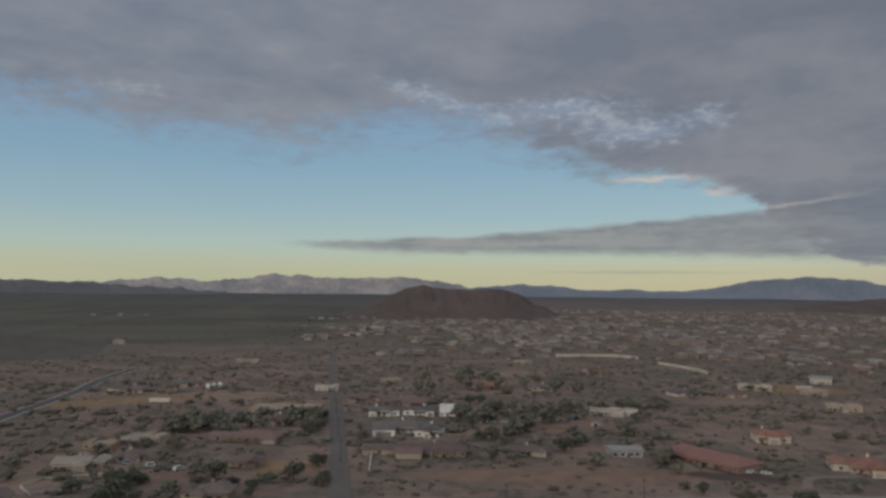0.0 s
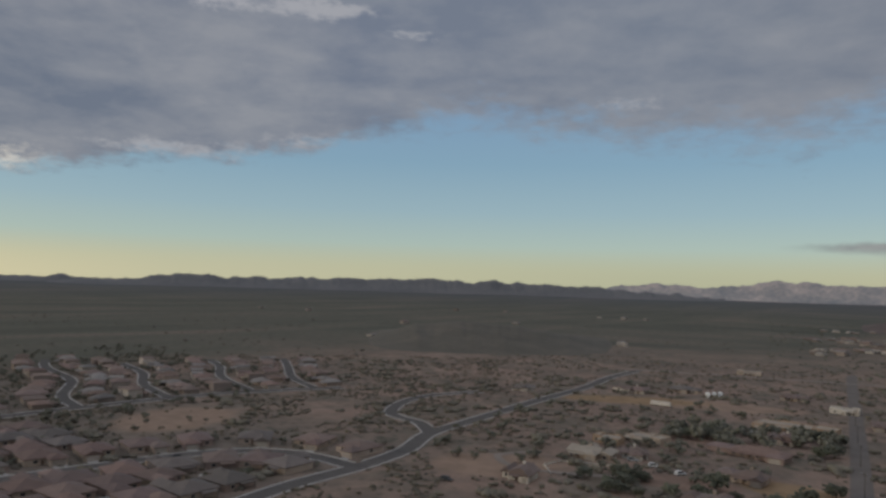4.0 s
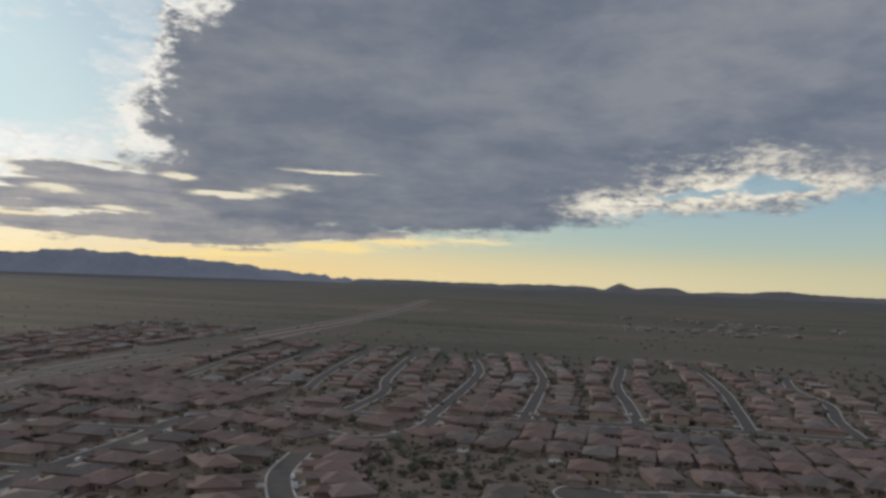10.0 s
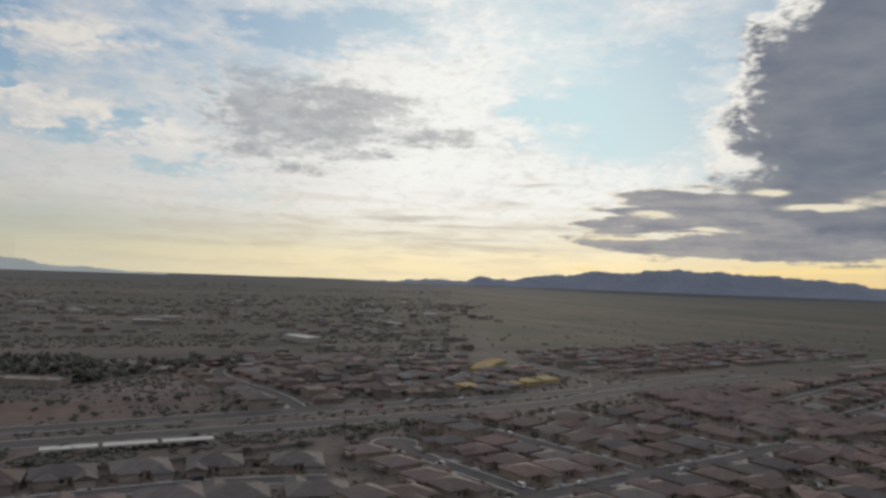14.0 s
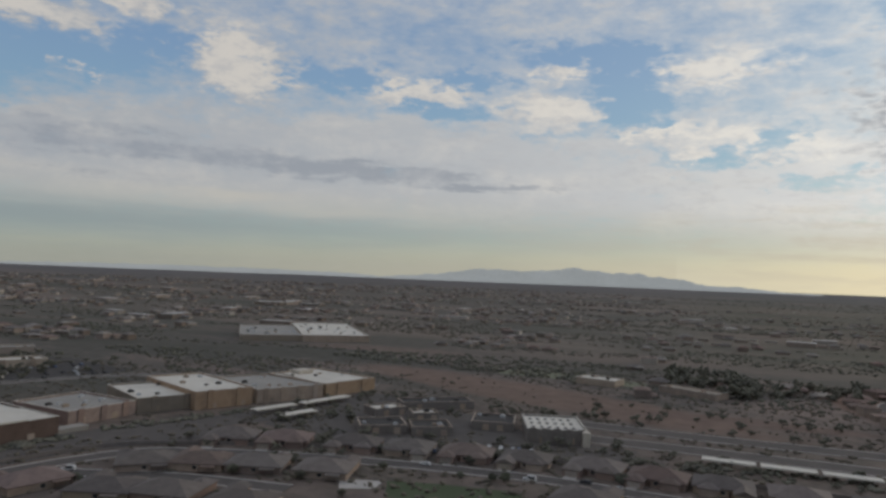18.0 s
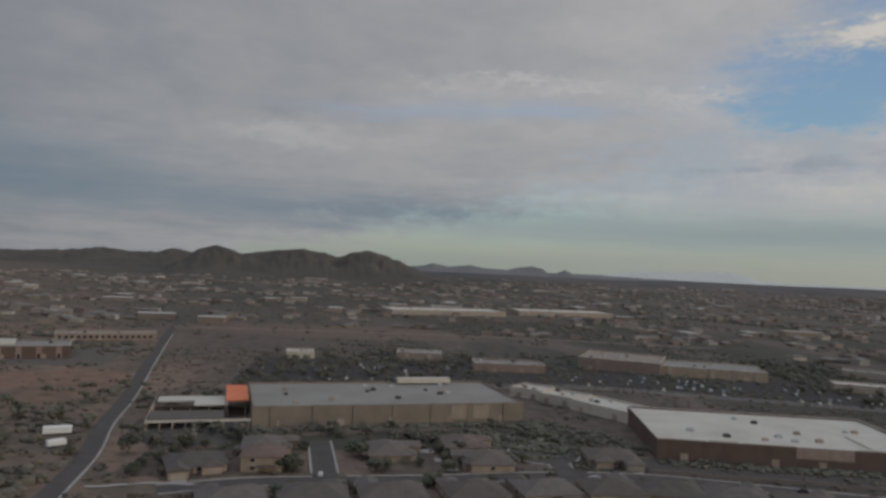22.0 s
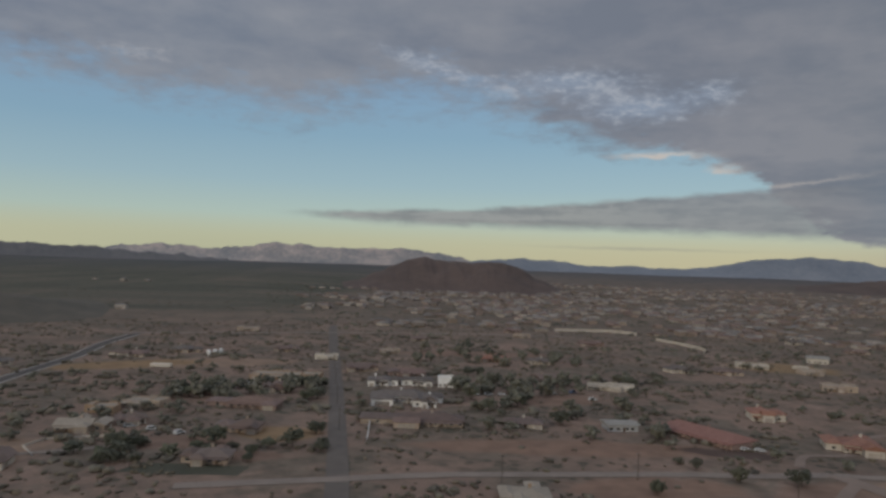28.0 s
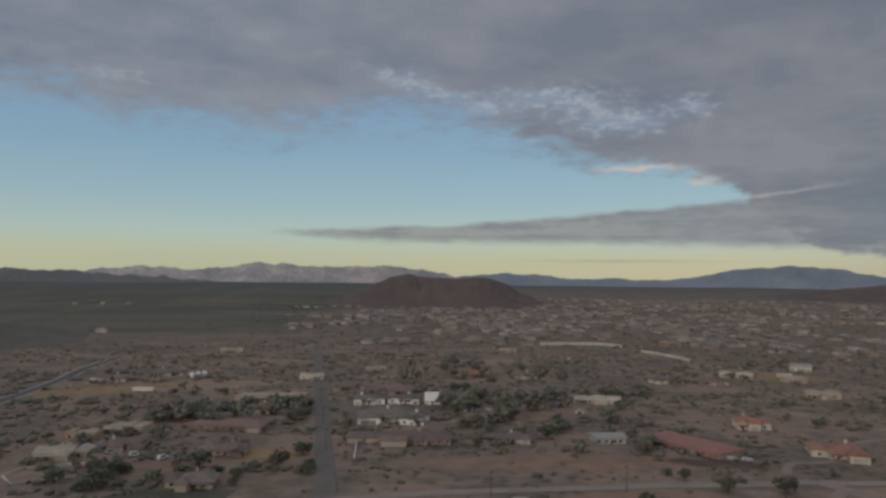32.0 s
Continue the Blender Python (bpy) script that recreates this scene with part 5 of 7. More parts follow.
def tract_house(m, kind, walls, roof, label):
    """A single-storey tract house with a garage wing to the street (local -y)."""
    rnd = random.Random(kind)
    w, d = 13.5 + rnd.random() * 2.0, 17.5 + rnd.random() * 3.0
    if kind > 5:
        w, d = 20.5 + rnd.random() * 2.5, 20.0 + rnd.random() * 2.0
    tall = 5.9 if kind == 5 else 3.1
    home = thing("house", m, label, "house", "tract houses")
    x0, x1, y0, y1 = -w / 2, w / 2, -d / 2 + 4.5, d / 2
    gx0, gx1 = (x0, x0 + 7) if kind % 2 else (x1 - 7, x1)
    part("wall", Shape().box(x0, y0, 0, x1, y1, tall).box(gx0, y0 - 5.5, 0, gx1, y0 + 0.5, 3.0).mesh("wall", walls), home)
    part("roof", Shape().hip(x0, y0, x1, y1, tall, 2.1 + rnd.random() * 0.6 + (0.9 if kind > 5 else 0), 0.7, 0.3).mesh("roof", roof), home)
    if kind > 5:
        bx = x0 + 2 if gx0 > 0 else x1 - 9
        part("bay_wall", Shape().box(bx, y0 - 2.4, 0, bx + 7, y0 + 0.5, 2.95).mesh("bay_wall", walls), home)
        part("bay_roof", Shape().hip(bx, y0 - 2.4, bx + 7, y0 + 4, 2.95, 1.5, 0.6, 0.28).mesh("bay_roof", roof), home)
    part("wing_roof", Shape().hip(gx0, y0 - 5.5, gx1, y0 + 3, 3.0, 1.6, 0.6, 0.28, 1.0 if kind % 3 == 0 else 0.0).mesh("wing_roof", roof), home)
    part("garage_door", Shape().box(gx0 + 1, y0 - 5.58, 0.05, gx1 - 1, y0 - 5.4, 2.3).mesh("garage_door", GARAGE), home)
    part("driveway", Shape().box(gx0 + 0.8, y0 - 12.2, 0.0, gx1 - 0.8, y0 - 5.6, 0.06).mesh("driveway", CONCRETE), home, "pale concrete driveway")
    ex = gx1 + 1.5 if kind % 2 else gx0 - 1.5
    part("front_door", Shape().box(ex - 0.5, y0 - 0.08, 0.05, ex + 0.5, y0 + 0.1, 2.1).mesh("front_door", WOOD), home)
    part("patio_cover", Shape().box(x0 + 2, y1, 2.5, x0 + 8, y1 + 3.2, 2.75).box(x0 + 2.1, y1 + 2.9, 0, x0 + 2.4, y1 + 3.2, 2.5).box(x0 + 7.6, y1 + 2.9, 0, x0 + 7.9, y1 + 3.2, 2.5).mesh("patio_cover", roof), home)
    zs = [1.6] + ([4.5] if tall > 4 else [])
    pl = []
    for z in zs:
        pl += [(ex + (2.6 if kind % 2 else -2.6), y0, z, 0), (x0 + 10.5, y1, z, 180), (x1, 2.0, z, 90)]
    if tall > 4:
        pl += [(gx0 + 3.5, y0, 4.5, 0)]
    windows(home, pl, 1.7, 1.3, split=False)
    return home


LABELS = ("tan stucco house under a {} roof", "low stucco house with a garage wing and {} roof", "stucco tract house with {} hipped roof")
PROTOS = {}


def put_house(x, y, turn, kind, tone):
    """One tract house; the first of a kind is built, the others are copies of it."""
    key = (kind, tone)
    m = pose(x, y, 0, 0, 0, turn)
    if key in PROTOS:
        copy_thing(PROTOS[key], m)
    else:
        roof, words = ((ROOF_RED, "reddish clay tile"), (ROOF_BROWN, "brown tile"), (ROOF_GREY, "grey tile"))[tone]
        text = LABELS[kind % 3].format(words) if kind != 5 else "two-storey stucco house with a " + words + " roof"
        PROTOS[key] = tract_house(m, kind, (STUCCO, STUCCO_ROSE, STUCCO)[kind % 3], roof, text)
    HOMES.append(Vector((x, y, 0)))


def seen(p, low=232.0):
    """Whether a plot lies in view and off the service yard behind the big store."""
    if -330 < p.y < -116 and p.x > 185 and p.x > 259 + (p.y + 156) * 0.36:
        return False
    if 40 < p.x < 126 and -266 < p.y < -232:
        return False
    return p.length > low


def line_streets(roads, pitch, tones, limit, kinds=(0, 1, 2, 3, 4, 0, 1, 2, 3, 4, 5)):
    """Houses along both sides of the streets; returns the plots too far off to be built singly."""
    rnd = random.Random(5)
    far = []
    for ob in roads:
        line, half = next((l, h) for l, h, o, *_ in ROADS if o is ob)
        n = sides(line)
        for side in (1, -1):
            walked = pitch * rnd.uniform(0.3, 0.9)
            for a, b, s in zip(line, line[1:], n):
                step = (b - a).length
                walked += step
                if walked < pitch:
                    continue
                p = a + s * side * (half + 15.5 + rnd.uniform(-1, 1))
                if not seen(p) or any((p - q).length < pitch * 0.88 for q in HOMES) or on_road(p, 9.5):
                    continue
                walked = 0
                u = s * side
                turn = math.degrees(math.atan2(-u.x, u.y)) + rnd.uniform(-1.5, 1.5)
                if p.length < limit:
                    put_house(p.x, p.y, turn, rnd.choice(kinds), rnd.choice(tones))
                else:
                    far.append((p.x, p.y, turn))
                    HOMES.append(p)
    return far


def block(home, name, x0, y0, x1, y1, tall, rise, walls, roof, gable=0.0, flat=False, over=0.8):
    """One mass of a house: its walls and its own roof."""
    w = Shape().box(x0, y0, 0, x1, y1, tall)
    if flat:
        e = 0.32
        w.box(x0, y0, tall, x1, y0 + e, tall + 0.55, 0.08).box(x0, y1 - e, tall, x1, y1, tall + 0.55, 0.08).box(x0, y0 + e, tall, x0 + e, y1 - e, tall + 0.55, 0.08).box(x1 - e, y0 + e, tall, x1, y1 - e, tall + 0.55, 0.08)
        r = Shape().box(x0 + e, y0 + e, tall, x1 - e, y1 - e, tall + 0.1)
    else:
        r = Shape().hip(x0, y0, x1, y1, tall, rise, over, 0.28, gable)
    part(name + "wall", w.mesh(name + "wall", walls), home)
    part(name + "roof", r.mesh(name + "roof", roof), home)


def rural_house(x, y, turn, w, d, walls, roof, label, tall=3.2, rise=1.8, gable=0.0, wing=None, flat=False):
    """A ranch house of several masses; wing: (side, width, depth) of a part that stands forward."""
    rnd = random.Random(int(x * 7 + y * 13))
    home = thing("ranch_house", pose(x, y, 0, 0, 0, turn), label, "house", "rural houses")
    tall *= 0.92
    small = w < 11 or roof is ROOF_PALE
    single = small or roof is ROOF_BRICK
    main = 0.0 if single else w * rnd.uniform(0.26, 0.4) * rnd.choice((-1, 1))
    if main > 0:
        x0, x1 = -w / 2, w / 2 - main
        block(home, "side_", x1, -d / 2 + d * 0.16, w / 2, d / 2 + d * 0.1, tall - 0.25 + (0.7 if flat else 0), rise * 0.8, walls, roof, gable, flat)
    elif main < 0:
        x0, x1 = -w / 2 - main, w / 2
        block(home, "side_", -w / 2, -d / 2 + d * 0.16, x0, d / 2 + d * 0.1, tall - 0.25 + (0.7 if flat else 0), rise * 0.8, walls, roof, gable, flat)
    else:
        x0, x1 = -w / 2, w / 2
    block(home, "", x0, -d / 2, x1, d / 2, tall, rise * 1.15, walls, roof, gable, flat, 0.9)
    if not single:
        c = x0 + (x1 - x0) * rnd.uniform(0.25, 0.6)
        e = (x1 - x0) * 0.36
        block(home, "back_", c, d / 2, c + e, d / 2 + d * rnd.uniform(0.3, 0.6), tall - 0.1, rise * 0.75, walls, roof, gable, flat)
    if wing is None and not single:
        wing = (rnd.choice((-1, 1)), (x1 - x0) * 0.34, d * 0.3)
    lo, hi = x0, x1
    if wing:
        side, ww, wd = wing
        a = x0 if side < 0 else x1 - ww
        lo, hi = (x0 + ww, x1) if side < 0 else (x0, x1 - ww)
        block(home, "wing_", a, -d / 2 - wd, a + ww, -d / 2 + (0 if flat else 2.5), tall - 0.06, rise * 0.85, walls, roof, 1.0 if rnd.random() < 0.55 else 0.0, flat, 0.6)
        part("garage_door", Shape().box(a + ww * 0.16, -d / 2 - wd - 0.08, 0.05, a + ww * 0.84, -d / 2 - wd + 0.1, 2.3).mesh("garage_door", GARAGE), home)
    if not small and hi - lo > 5:
        pd = 2.6
        part("porch_roof", Shape().add([(lo + 0.3, -d / 2 - pd, 2.35), (hi - 0.3, -d / 2 - pd, 2.35), (hi - 0.3, -d / 2 + 0.1, 2.85), (lo + 0.3, -d / 2 + 0.1, 2.85), (lo + 0.3, -d / 2 - pd, 2.2), (hi - 0.3, -d / 2 - pd, 2.2), (hi - 0.3, -d / 2 + 0.1, 2.7), (lo + 0.3, -d / 2 + 0.1, 2.7)],
             [(0, 1, 2, 3), (7, 6, 5, 4), (0, 4, 5, 1), (1, 5, 6, 2), (3, 2, 6, 7), (0, 3, 7, 4)]).mesh("porch_roof", roof), home)
        post = Shape().box(-0.18, -0.18, 0, 0.18, 0.18, 2.24).mesh("porch_post", walls)
        n = max(int((hi - lo) / 3.2), 2)
        for i in range(n):
            part("porch_post", post, home, m=pose(lo + 0.7 + (hi - lo - 1.4) * i / (n - 1), -d / 2 - pd + 0.35, 0))
    if not small and not flat:
        cx, cy = x0 + (x1 - x0) * rnd.uniform(0.3, 0.7), d * 0.18
        part("chimney", Shape().box(cx - 0.5, cy - 0.4, tall, cx + 0.5, cy + 0.4, tall + rise * 1.15 + 0.7).box(cx - 0.6, cy - 0.5, tall + rise * 1.15 + 0.7, cx + 0.6, cy + 0.5, tall + rise * 1.15 + 0.95).mesh("chimney", walls), home)
    pl = []
    k = lo + rnd.uniform(1.2, 2.4)
    while k < hi - 1.2:
        pl.append((k, -d / 2, 1.45, 0))
        k += rnd.uniform(2.6, 5.0)
    if main > 0:
        pl += [((x1 + w / 2) / 2, -d / 2 + d * 0.16, 1.4, 0), (w / 2, d * 0.1, 1.4, 90)]
    elif main < 0:
        pl += [((x0 - w / 2) / 2, -d / 2 + d * 0.16, 1.4, 0), (-w / 2, d * 0.1, 1.4, -90)]
    windows(home, pl, rnd.choice((1.1, 1.4, 1.6)), 1.15)
    door = (lo + hi) / 2 + 0.3
    part("front_door", Shape().box(door - 0.5, -d / 2 - 0.13, 0.05, door + 0.5, -d / 2 + 0.1, 2.1).mesh("front_door", WOOD), home)
    HOMES.append(Vector((x, y, 0)))
    return home


# rural lots in the north
rural_house(-158, 316, 8, 20, 12, STUCCO, ROOF_TAN, "tan ranch house with a broad tan roof", 3.4, 1.6, 1.0)
rural_house(-143, 330, 30, 12, 9, STUCCO_PALE, ROOF_BROWN, "small cream house with a brown hipped roof", wing=(-1, 5, 4))
rural_house(-167, 352, 5, 15, 9, STUCCO_GOLD, ROOF_TAN, "ochre stucco house with a flat tan roof", flat=True)
rural_house(-152, 368, -10, 20, 11, STUCCO, ROOF_TAN, "tan adobe house with a pale foam roof", flat=True, wing=(1, 7, 5))
rural_house(-238, 542, -5, 28, 12, STUCCO_PALE, ROOF_BROWN, "long cream ranch house on a rise", wing=(-1, 7, 4))
rural_house(-206, 575, 0, 22, 11, STUCCO, ROOF_GREY, "low tan ranch house with a grey roof")
rural_house(-100, 466, -3, 44, 13, STUCCO_GOLD, ROOF_TAN, "wide ochre adobe house with a flat roof", flat=True, wing=(-1, 9, 6))
rural_house(-98, 420, 6, 13, 10, STUCCO_PALE, ROOF_BROWN, "cream gabled house among dark trees", 3.4, 2.4, 1.0)
rural_house(-115, 432, 8, 12, 8, STUCCO_PALE, ROOF_PALE, "pale outbuilding with a light metal roof", 3.0, 0.8, 1.0)
rural_house(-103, 376, -2, 38, 11, STUCCO_ROSE, ROOF_RED, "long reddish ranch house with a clay roof", wing=(1, 8, 4))
rural_house(-91, 324, -2, 20, 10, STUCCO, ROOF_BROWN, "tan house with a long covered porch", wing=None)
rural_house(-89, 275, 4, 18, 11, STUCCO, ROOF_BROWN, "brown-roofed ranch house beside the lane")
rural_house(-90, 560, 4, 18, 11, STUCCO_PALE, ROOF_TAN, "cream house with pale arches", flat=True)
rural_house(-130, 600, 0, 18, 12, STUCCO, ROOF_BROWN, "tan hipped house on an open lot")
rural_house(-300, 480, 20, 16, 10, STUCCO_PALE, ROOF_GREY, "small pale house in the scrub")
rural_house(-163, 259, 12, 13, 10, STUCCO_PALE, ROOF_BROWN, "small cream gabled house among dark trees", 3.4, 2.2, 1.0)
# the white estate
rural_house(-36, 455, 2, 19, 11, STUCCO_WHITE, ROOF_GREY, "white stucco house with a low grey roof", 4.2, 1.4)
rural_house(-15, 459, 2, 20, 11, STUCCO_WHITE, ROOF_GREY, "white stucco house with a low grey roof", 4.0, 1.4)
rural_house(4, 457, 2, 10, 10, STUCCO_WHITE, ROOF_WHITE, "tall white stucco block with a flat roof", 6.2, flat=True)
rural_house(-18, 404, 3, 40, 13, STUCCO_WHITE, ROOF_GREY, "large white gabled house with a dark grey roof", 4.0, 2.2, 0.0, wing=(-1, 12, 8))
rural_house(-8, 392, 3, 13, 9, STUCCO_WHITE, ROOF_GREY, "white gabled wing with an arched porch", 4.2, 2.2, 1.0)
rural_house(-13, 350, 1, 50, 14, STUCCO, ROOF_BROWN, "very long tan ranch house with a brown roof", 3.3, 1.8, wing=(-1, 12, 5))
rural_house(42, 352, -4, 18, 9, STUCCO_PALE, ROOF_BROWN, "small cream outbuilding by trees", 3.0, 1.2)
rural_house(45, 582, 0, 24, 13, STUCCO_GOLD, ROOF_TERRA, "orange-tan house with a tile roof")
rural_house(80, 575, 5, 16, 11, STUCCO_PALE, ROOF_GREY, "pale house with a grey roof among trees")
rural_house(112, 464, -12, 30, 10, STUCCO_PALE, ROOF_TAN, "cream long low house behind trees", flat=True)
rural_house(90, 352, 6, 15, 11, GREY_METAL, ROOF_PALE, "grey metal shed with a pale roof", 3.6, 0.8, 1.0)
rural_house(128, 340, -58, 42, 18, STUCCO_ROSE, ROOF_BRICK, "long house under a broad brick-red metal roof", 3.2, 2.4, 0.4)
rural_house(179, 388, -10, 18, 13, STUCCO_PALE, ROOF_TERRA, "cream house with an orange tile roof", 4.6, 2.0, wing=(1, 6, 3))
rural_house(190, 327, -18, 22, 15, STUCCO_PALE, ROOF_TERRA, "cream stucco house with an orange clay tile roof", 4.0, 2.2, wing=(1, 8, 6))
rural_house(249, 356, -20, 18, 10, STUCCO_PALE, ROOF_TERRA, "cream house with white columns and tile roof", 4.0, 1.6)
rural_house(240, 314, -24, 26, 10, STUCCO, ROOF_TAN, "cream adobe house with a tan roof", 3.6, flat=True, wing=(1, 6, 3))
rural_house(275, 278, -28, 26, 13, STUCCO_GOLD, ROOF_TAN, "ochre adobe house with a flat tan roof", 4.2, flat=True, wing=(-1, 8, 4))
rural_house(103, 224, -16, 13, 10, STUCCO_WHITE, ROOF_BRICK, "white house with a red metal roof and porch columns", 3.6, 1.8, 0.4)
rural_house(90, 226, -16, 8, 8, STUCCO_WHITE, ROOF_WHITE, "white wing with a pale roof", 3.6, 1.0, 0.2)
rural_house(114.5, 228, -16, 8, 8, STUCCO_WHITE, ROOF_WHITE, "white wing with a pale roof", 4.4, 1.0, 0.2)
rural_house(152, 205, -20, 7, 5, GREY_METAL, ROOF_PALE, "small dark shed on bare earth", 2.6, 0.6, 1.0)
rural_house(30, 240, 0, 16, 12, STUCCO_GOLD, ROOF_TAN, "tan house with a rounded pale roof by the lane", 3.2, 1.4)
rural_house(292, 196, -40, 40, 11, STUCCO_PALE, ROOF_TAN, "long low house under a pale tan roof", 3.2, 1.6)
rural_house(287, 137, -62, 20, 13, STUCCO_GOLD, ROOF_BROWN, "tan house with a brown hipped roof", 3.6, 2.0, wing=(1, 7, 4))
rural_house(302, 150, -60, 16, 10, STUCCO_ROSE, ROOF_RED, "reddish house with a clay roof")
rural_house(236, 140, -60, 18, 13, STUCCO, ROOF_GREY, "grey-roofed house beside a pool", 3.2, 2.0)
rural_house(340, 168, -55, 15, 10, STUCCO, ROOF_GREY, "grey house among dark trees")
rural_house(390, 235, -50, 14, 9, STUCCO_ROSE, ROOF_BROWN, "small reddish house at the field's edge")
rural_house(436, 528, -38, 24, 11, STUCCO_PALE, ROOF_TAN, "cream flat-roofed house on open land", 4.0, flat=True)
rural_house(340, 640, -20, 17, 12, STUCCO_PALE, ROOF_PALE, "white metal barn with a rounded roof", 5.0, 1.6, 1.0)
rural_house(260, 592, -20, 26, 10, STUCCO_PALE, ROOF_TAN, "pale flat-roofed house behind a wall", 3.4, flat=True)

# more houses strewn over the lots further out
rnd = random.Random(41)
LOOKS = ((STUCCO, ROOF_BROWN, "tan ranch house with a brown roof on open land"), (STUCCO_PALE, ROOF_GREY, "cream ranch house with a grey roof"), (STUCCO_ROSE, ROOF_RED, "reddish stucco house with a clay roof"),
         (STUCCO_PALE, ROOF_TAN, "cream adobe house with a pale flat roof"), (STUCCO, ROOF_TAN, "tan adobe house with a flat foam roof"), (STUCCO_WHITE, ROOF_PALE, "white outbuilding with a pale metal roof"))
while len(HOMES) < 47 + 21:
    p = around(rnd.uniform(-40, 16), rnd.uniform(490, 900))
    k = rnd.choice((0, 0, 1, 2, 2, 3, 4, 4))
    if all((p - q).length > 30 for q in HOMES) and not on_road(p, 12):
        rural_house(p.x, p.y, rnd.uniform(-25, 25), rnd.uniform(15, 26) if k < 5 else 10, rnd.uniform(10, 13), *LOOKS[k], rnd.uniform(3.1, 3.8), rnd.uniform(1.5, 2.2), rnd.choice((0.0, 0.0, 1.0)), None, k in (3, 4))


def long_wall(label, points, tall=2.2, mat=None):
    line = smooth_line(points, 12)
    n = sides(line)
    verts, faces = [], []
    for p, s in zip(line, n):
        a, b = p + s * 0.15, p - s * 0.15
        verts += [(a.x, a.y, 0), (a.x, a.y, tall), (b.x, b.y, tall), (b.x, b.y, 0)]
    for i in range(len(line) - 1):
        o = 4 * i
        faces += [(o + j, o + j + 1, o + j + 5, o + j + 4) for j in range(3)]
    tagged(new("boundary_wall", mesh_of("boundary_wall", verts, faces, mat or STUCCO_PALE)), label, "wall", "boundary walls")


long_wall("long cream masonry wall across open land", [(138, 862), (175, 868), (212, 869), (232, 840)], 3.4)
long_wall("long cream masonry wall across open land", [(240, 790), (256, 740), (262, 700), (251, 678)], 3.0)
long_wall("pale stucco wall beside the road", [(-31, 310), (-33, 340), (-34, 352)], 1.8, STUCCO_WHITE)
long_wall("low pale stone garden wall round a drive", [(-155, 272), (-166, 284), (-164, 296), (-155, 300), (-141, 305), (-147, 318), (-151, 329)], 0.9)
long_wall("pale low wall before a long house", [(262, 214), (292, 190), (312, 176)], 1.6)
long_wall("low grey-brown block wall behind the houses", [(270, -128), (240, -232), (215, -262), (150, -290)], 1.7, STUCCO_DARK)
long_wall("low grey-brown block wall behind the houses", [(130, -302), (40, -312), (-60, -310), (-125, -318)], 1.7, STUCCO_DARK)
long_wall("low grey-brown block wall behind the houses", [(322, 30), (338, -60), (326, -112), (300, -125)], 1.7, STUCCO_DARK)

# ---------------------------------------------------------------- shops, offices, school
SHOPS = []


def big_box(name, label, corner_a, corner_b, depth, tall, walls, roof, units=6, bays=0, trim=None, seed=1, category="store"):
    """A flat-roofed store: its near wall runs from corner_a to corner_b, seen from the camera from left to right; parapets, piers, roof units."""
    a, b = Vector((*corner_a, 0)), Vector((*corner_b, 0))
    u = (b - a).normalized()
    v = Vector((-u.y, u.x, 0))
    if v.dot(a) < 0:
        v = -v
    w = (b - a).length
    m = Matrix.Translation(a) @ Matrix(((u.x, v.x, 0, 0), (u.y, v.y, 0, 0), (0, 0, 1, 0), (0, 0, 0, 1)))
    ob = thing(name, m, label, category, "flat-roofed commercial buildings")
    rnd = random.Random(seed)
    p = 0.8
    part("wall", Shape().box(0, 0, 0, w, 0.5, tall).mesh("wall", walls), ob)
    part("wall", Shape().box(0, depth - 0.5, 0, w, depth, tall).mesh("wall", walls), ob)
    part("wall", Shape().box(0, 0.5, 0, 0.5, depth - 0.5, tall).mesh("wall", walls), ob)
    part("wall", Shape().box(w - 0.5, 0.5, 0, w, depth - 0.5, tall).mesh("wall", walls), ob)
    part("roof", Shape().box(0.5, 0.5, tall - p - 0.4, w - 0.5, depth - 0.5, tall - p).mesh("roof", roof), ob)
    cop = Shape()
    for q in ((-0.1, -0.1, w + 0.1, 0.55), (-0.1, depth - 0.55, w + 0.1, depth + 0.1), (-0.1, 0.55, 0.55, depth - 0.55), (w - 0.55, 0.55, w + 0.1, depth - 0.55)):
        cop.box(q[0], q[1], tall, q[2], q[3], tall + 0.12)
    part("coping", cop.mesh("coping", trim or roof), ob)
    for i in range(bays):
        x = w * (i + 0.5) / bays
        part("pier", Shape().box(x - 1.6, -0.5, 0, x + 1.6, -0.004, tall + 0.5, 0.1).mesh("pier", walls), ob)
    for i in range(max(2, int(w / 25))):
        x = w * (i + rnd.uniform(0.3, 0.7)) / max(2, int(w / 25))
        part("service_door", Shape().box(x - 1.6, -0.12, 0.05, x + 1.6, 0.0, 3.2).mesh("service_door", STUCCO), ob)
    for i in range(units):
        x, y = rnd.uniform(0.1, 0.9) * w, rnd.uniform(0.15, 0.85) * depth
        s = rnd.uniform(0.8, 1.3)
        s *= 0.75
        part("roof_unit", Shape().box(x - 1.6 * s, y - 1.1 * s, tall - p, x + 1.6 * s, y + 1.1 * s, tall - p + 1.4 * s, 0.15).box(x - 0.7 * s, y - 0.7 * s, tall - p + 1.4 * s, x + 0.7 * s, y + 0.7 * s, tall - p + 1.7 * s).mesh("roof_unit", rnd.choice((GREY_METAL, STUCCO, OLD_ASPHALT))), ob)
    for i in range(6):
        SHOPS.append((a + u * w * (i + 0.5) / 6 + v * depth / 2, max(depth, w / 6) * 0.62))
    return ob


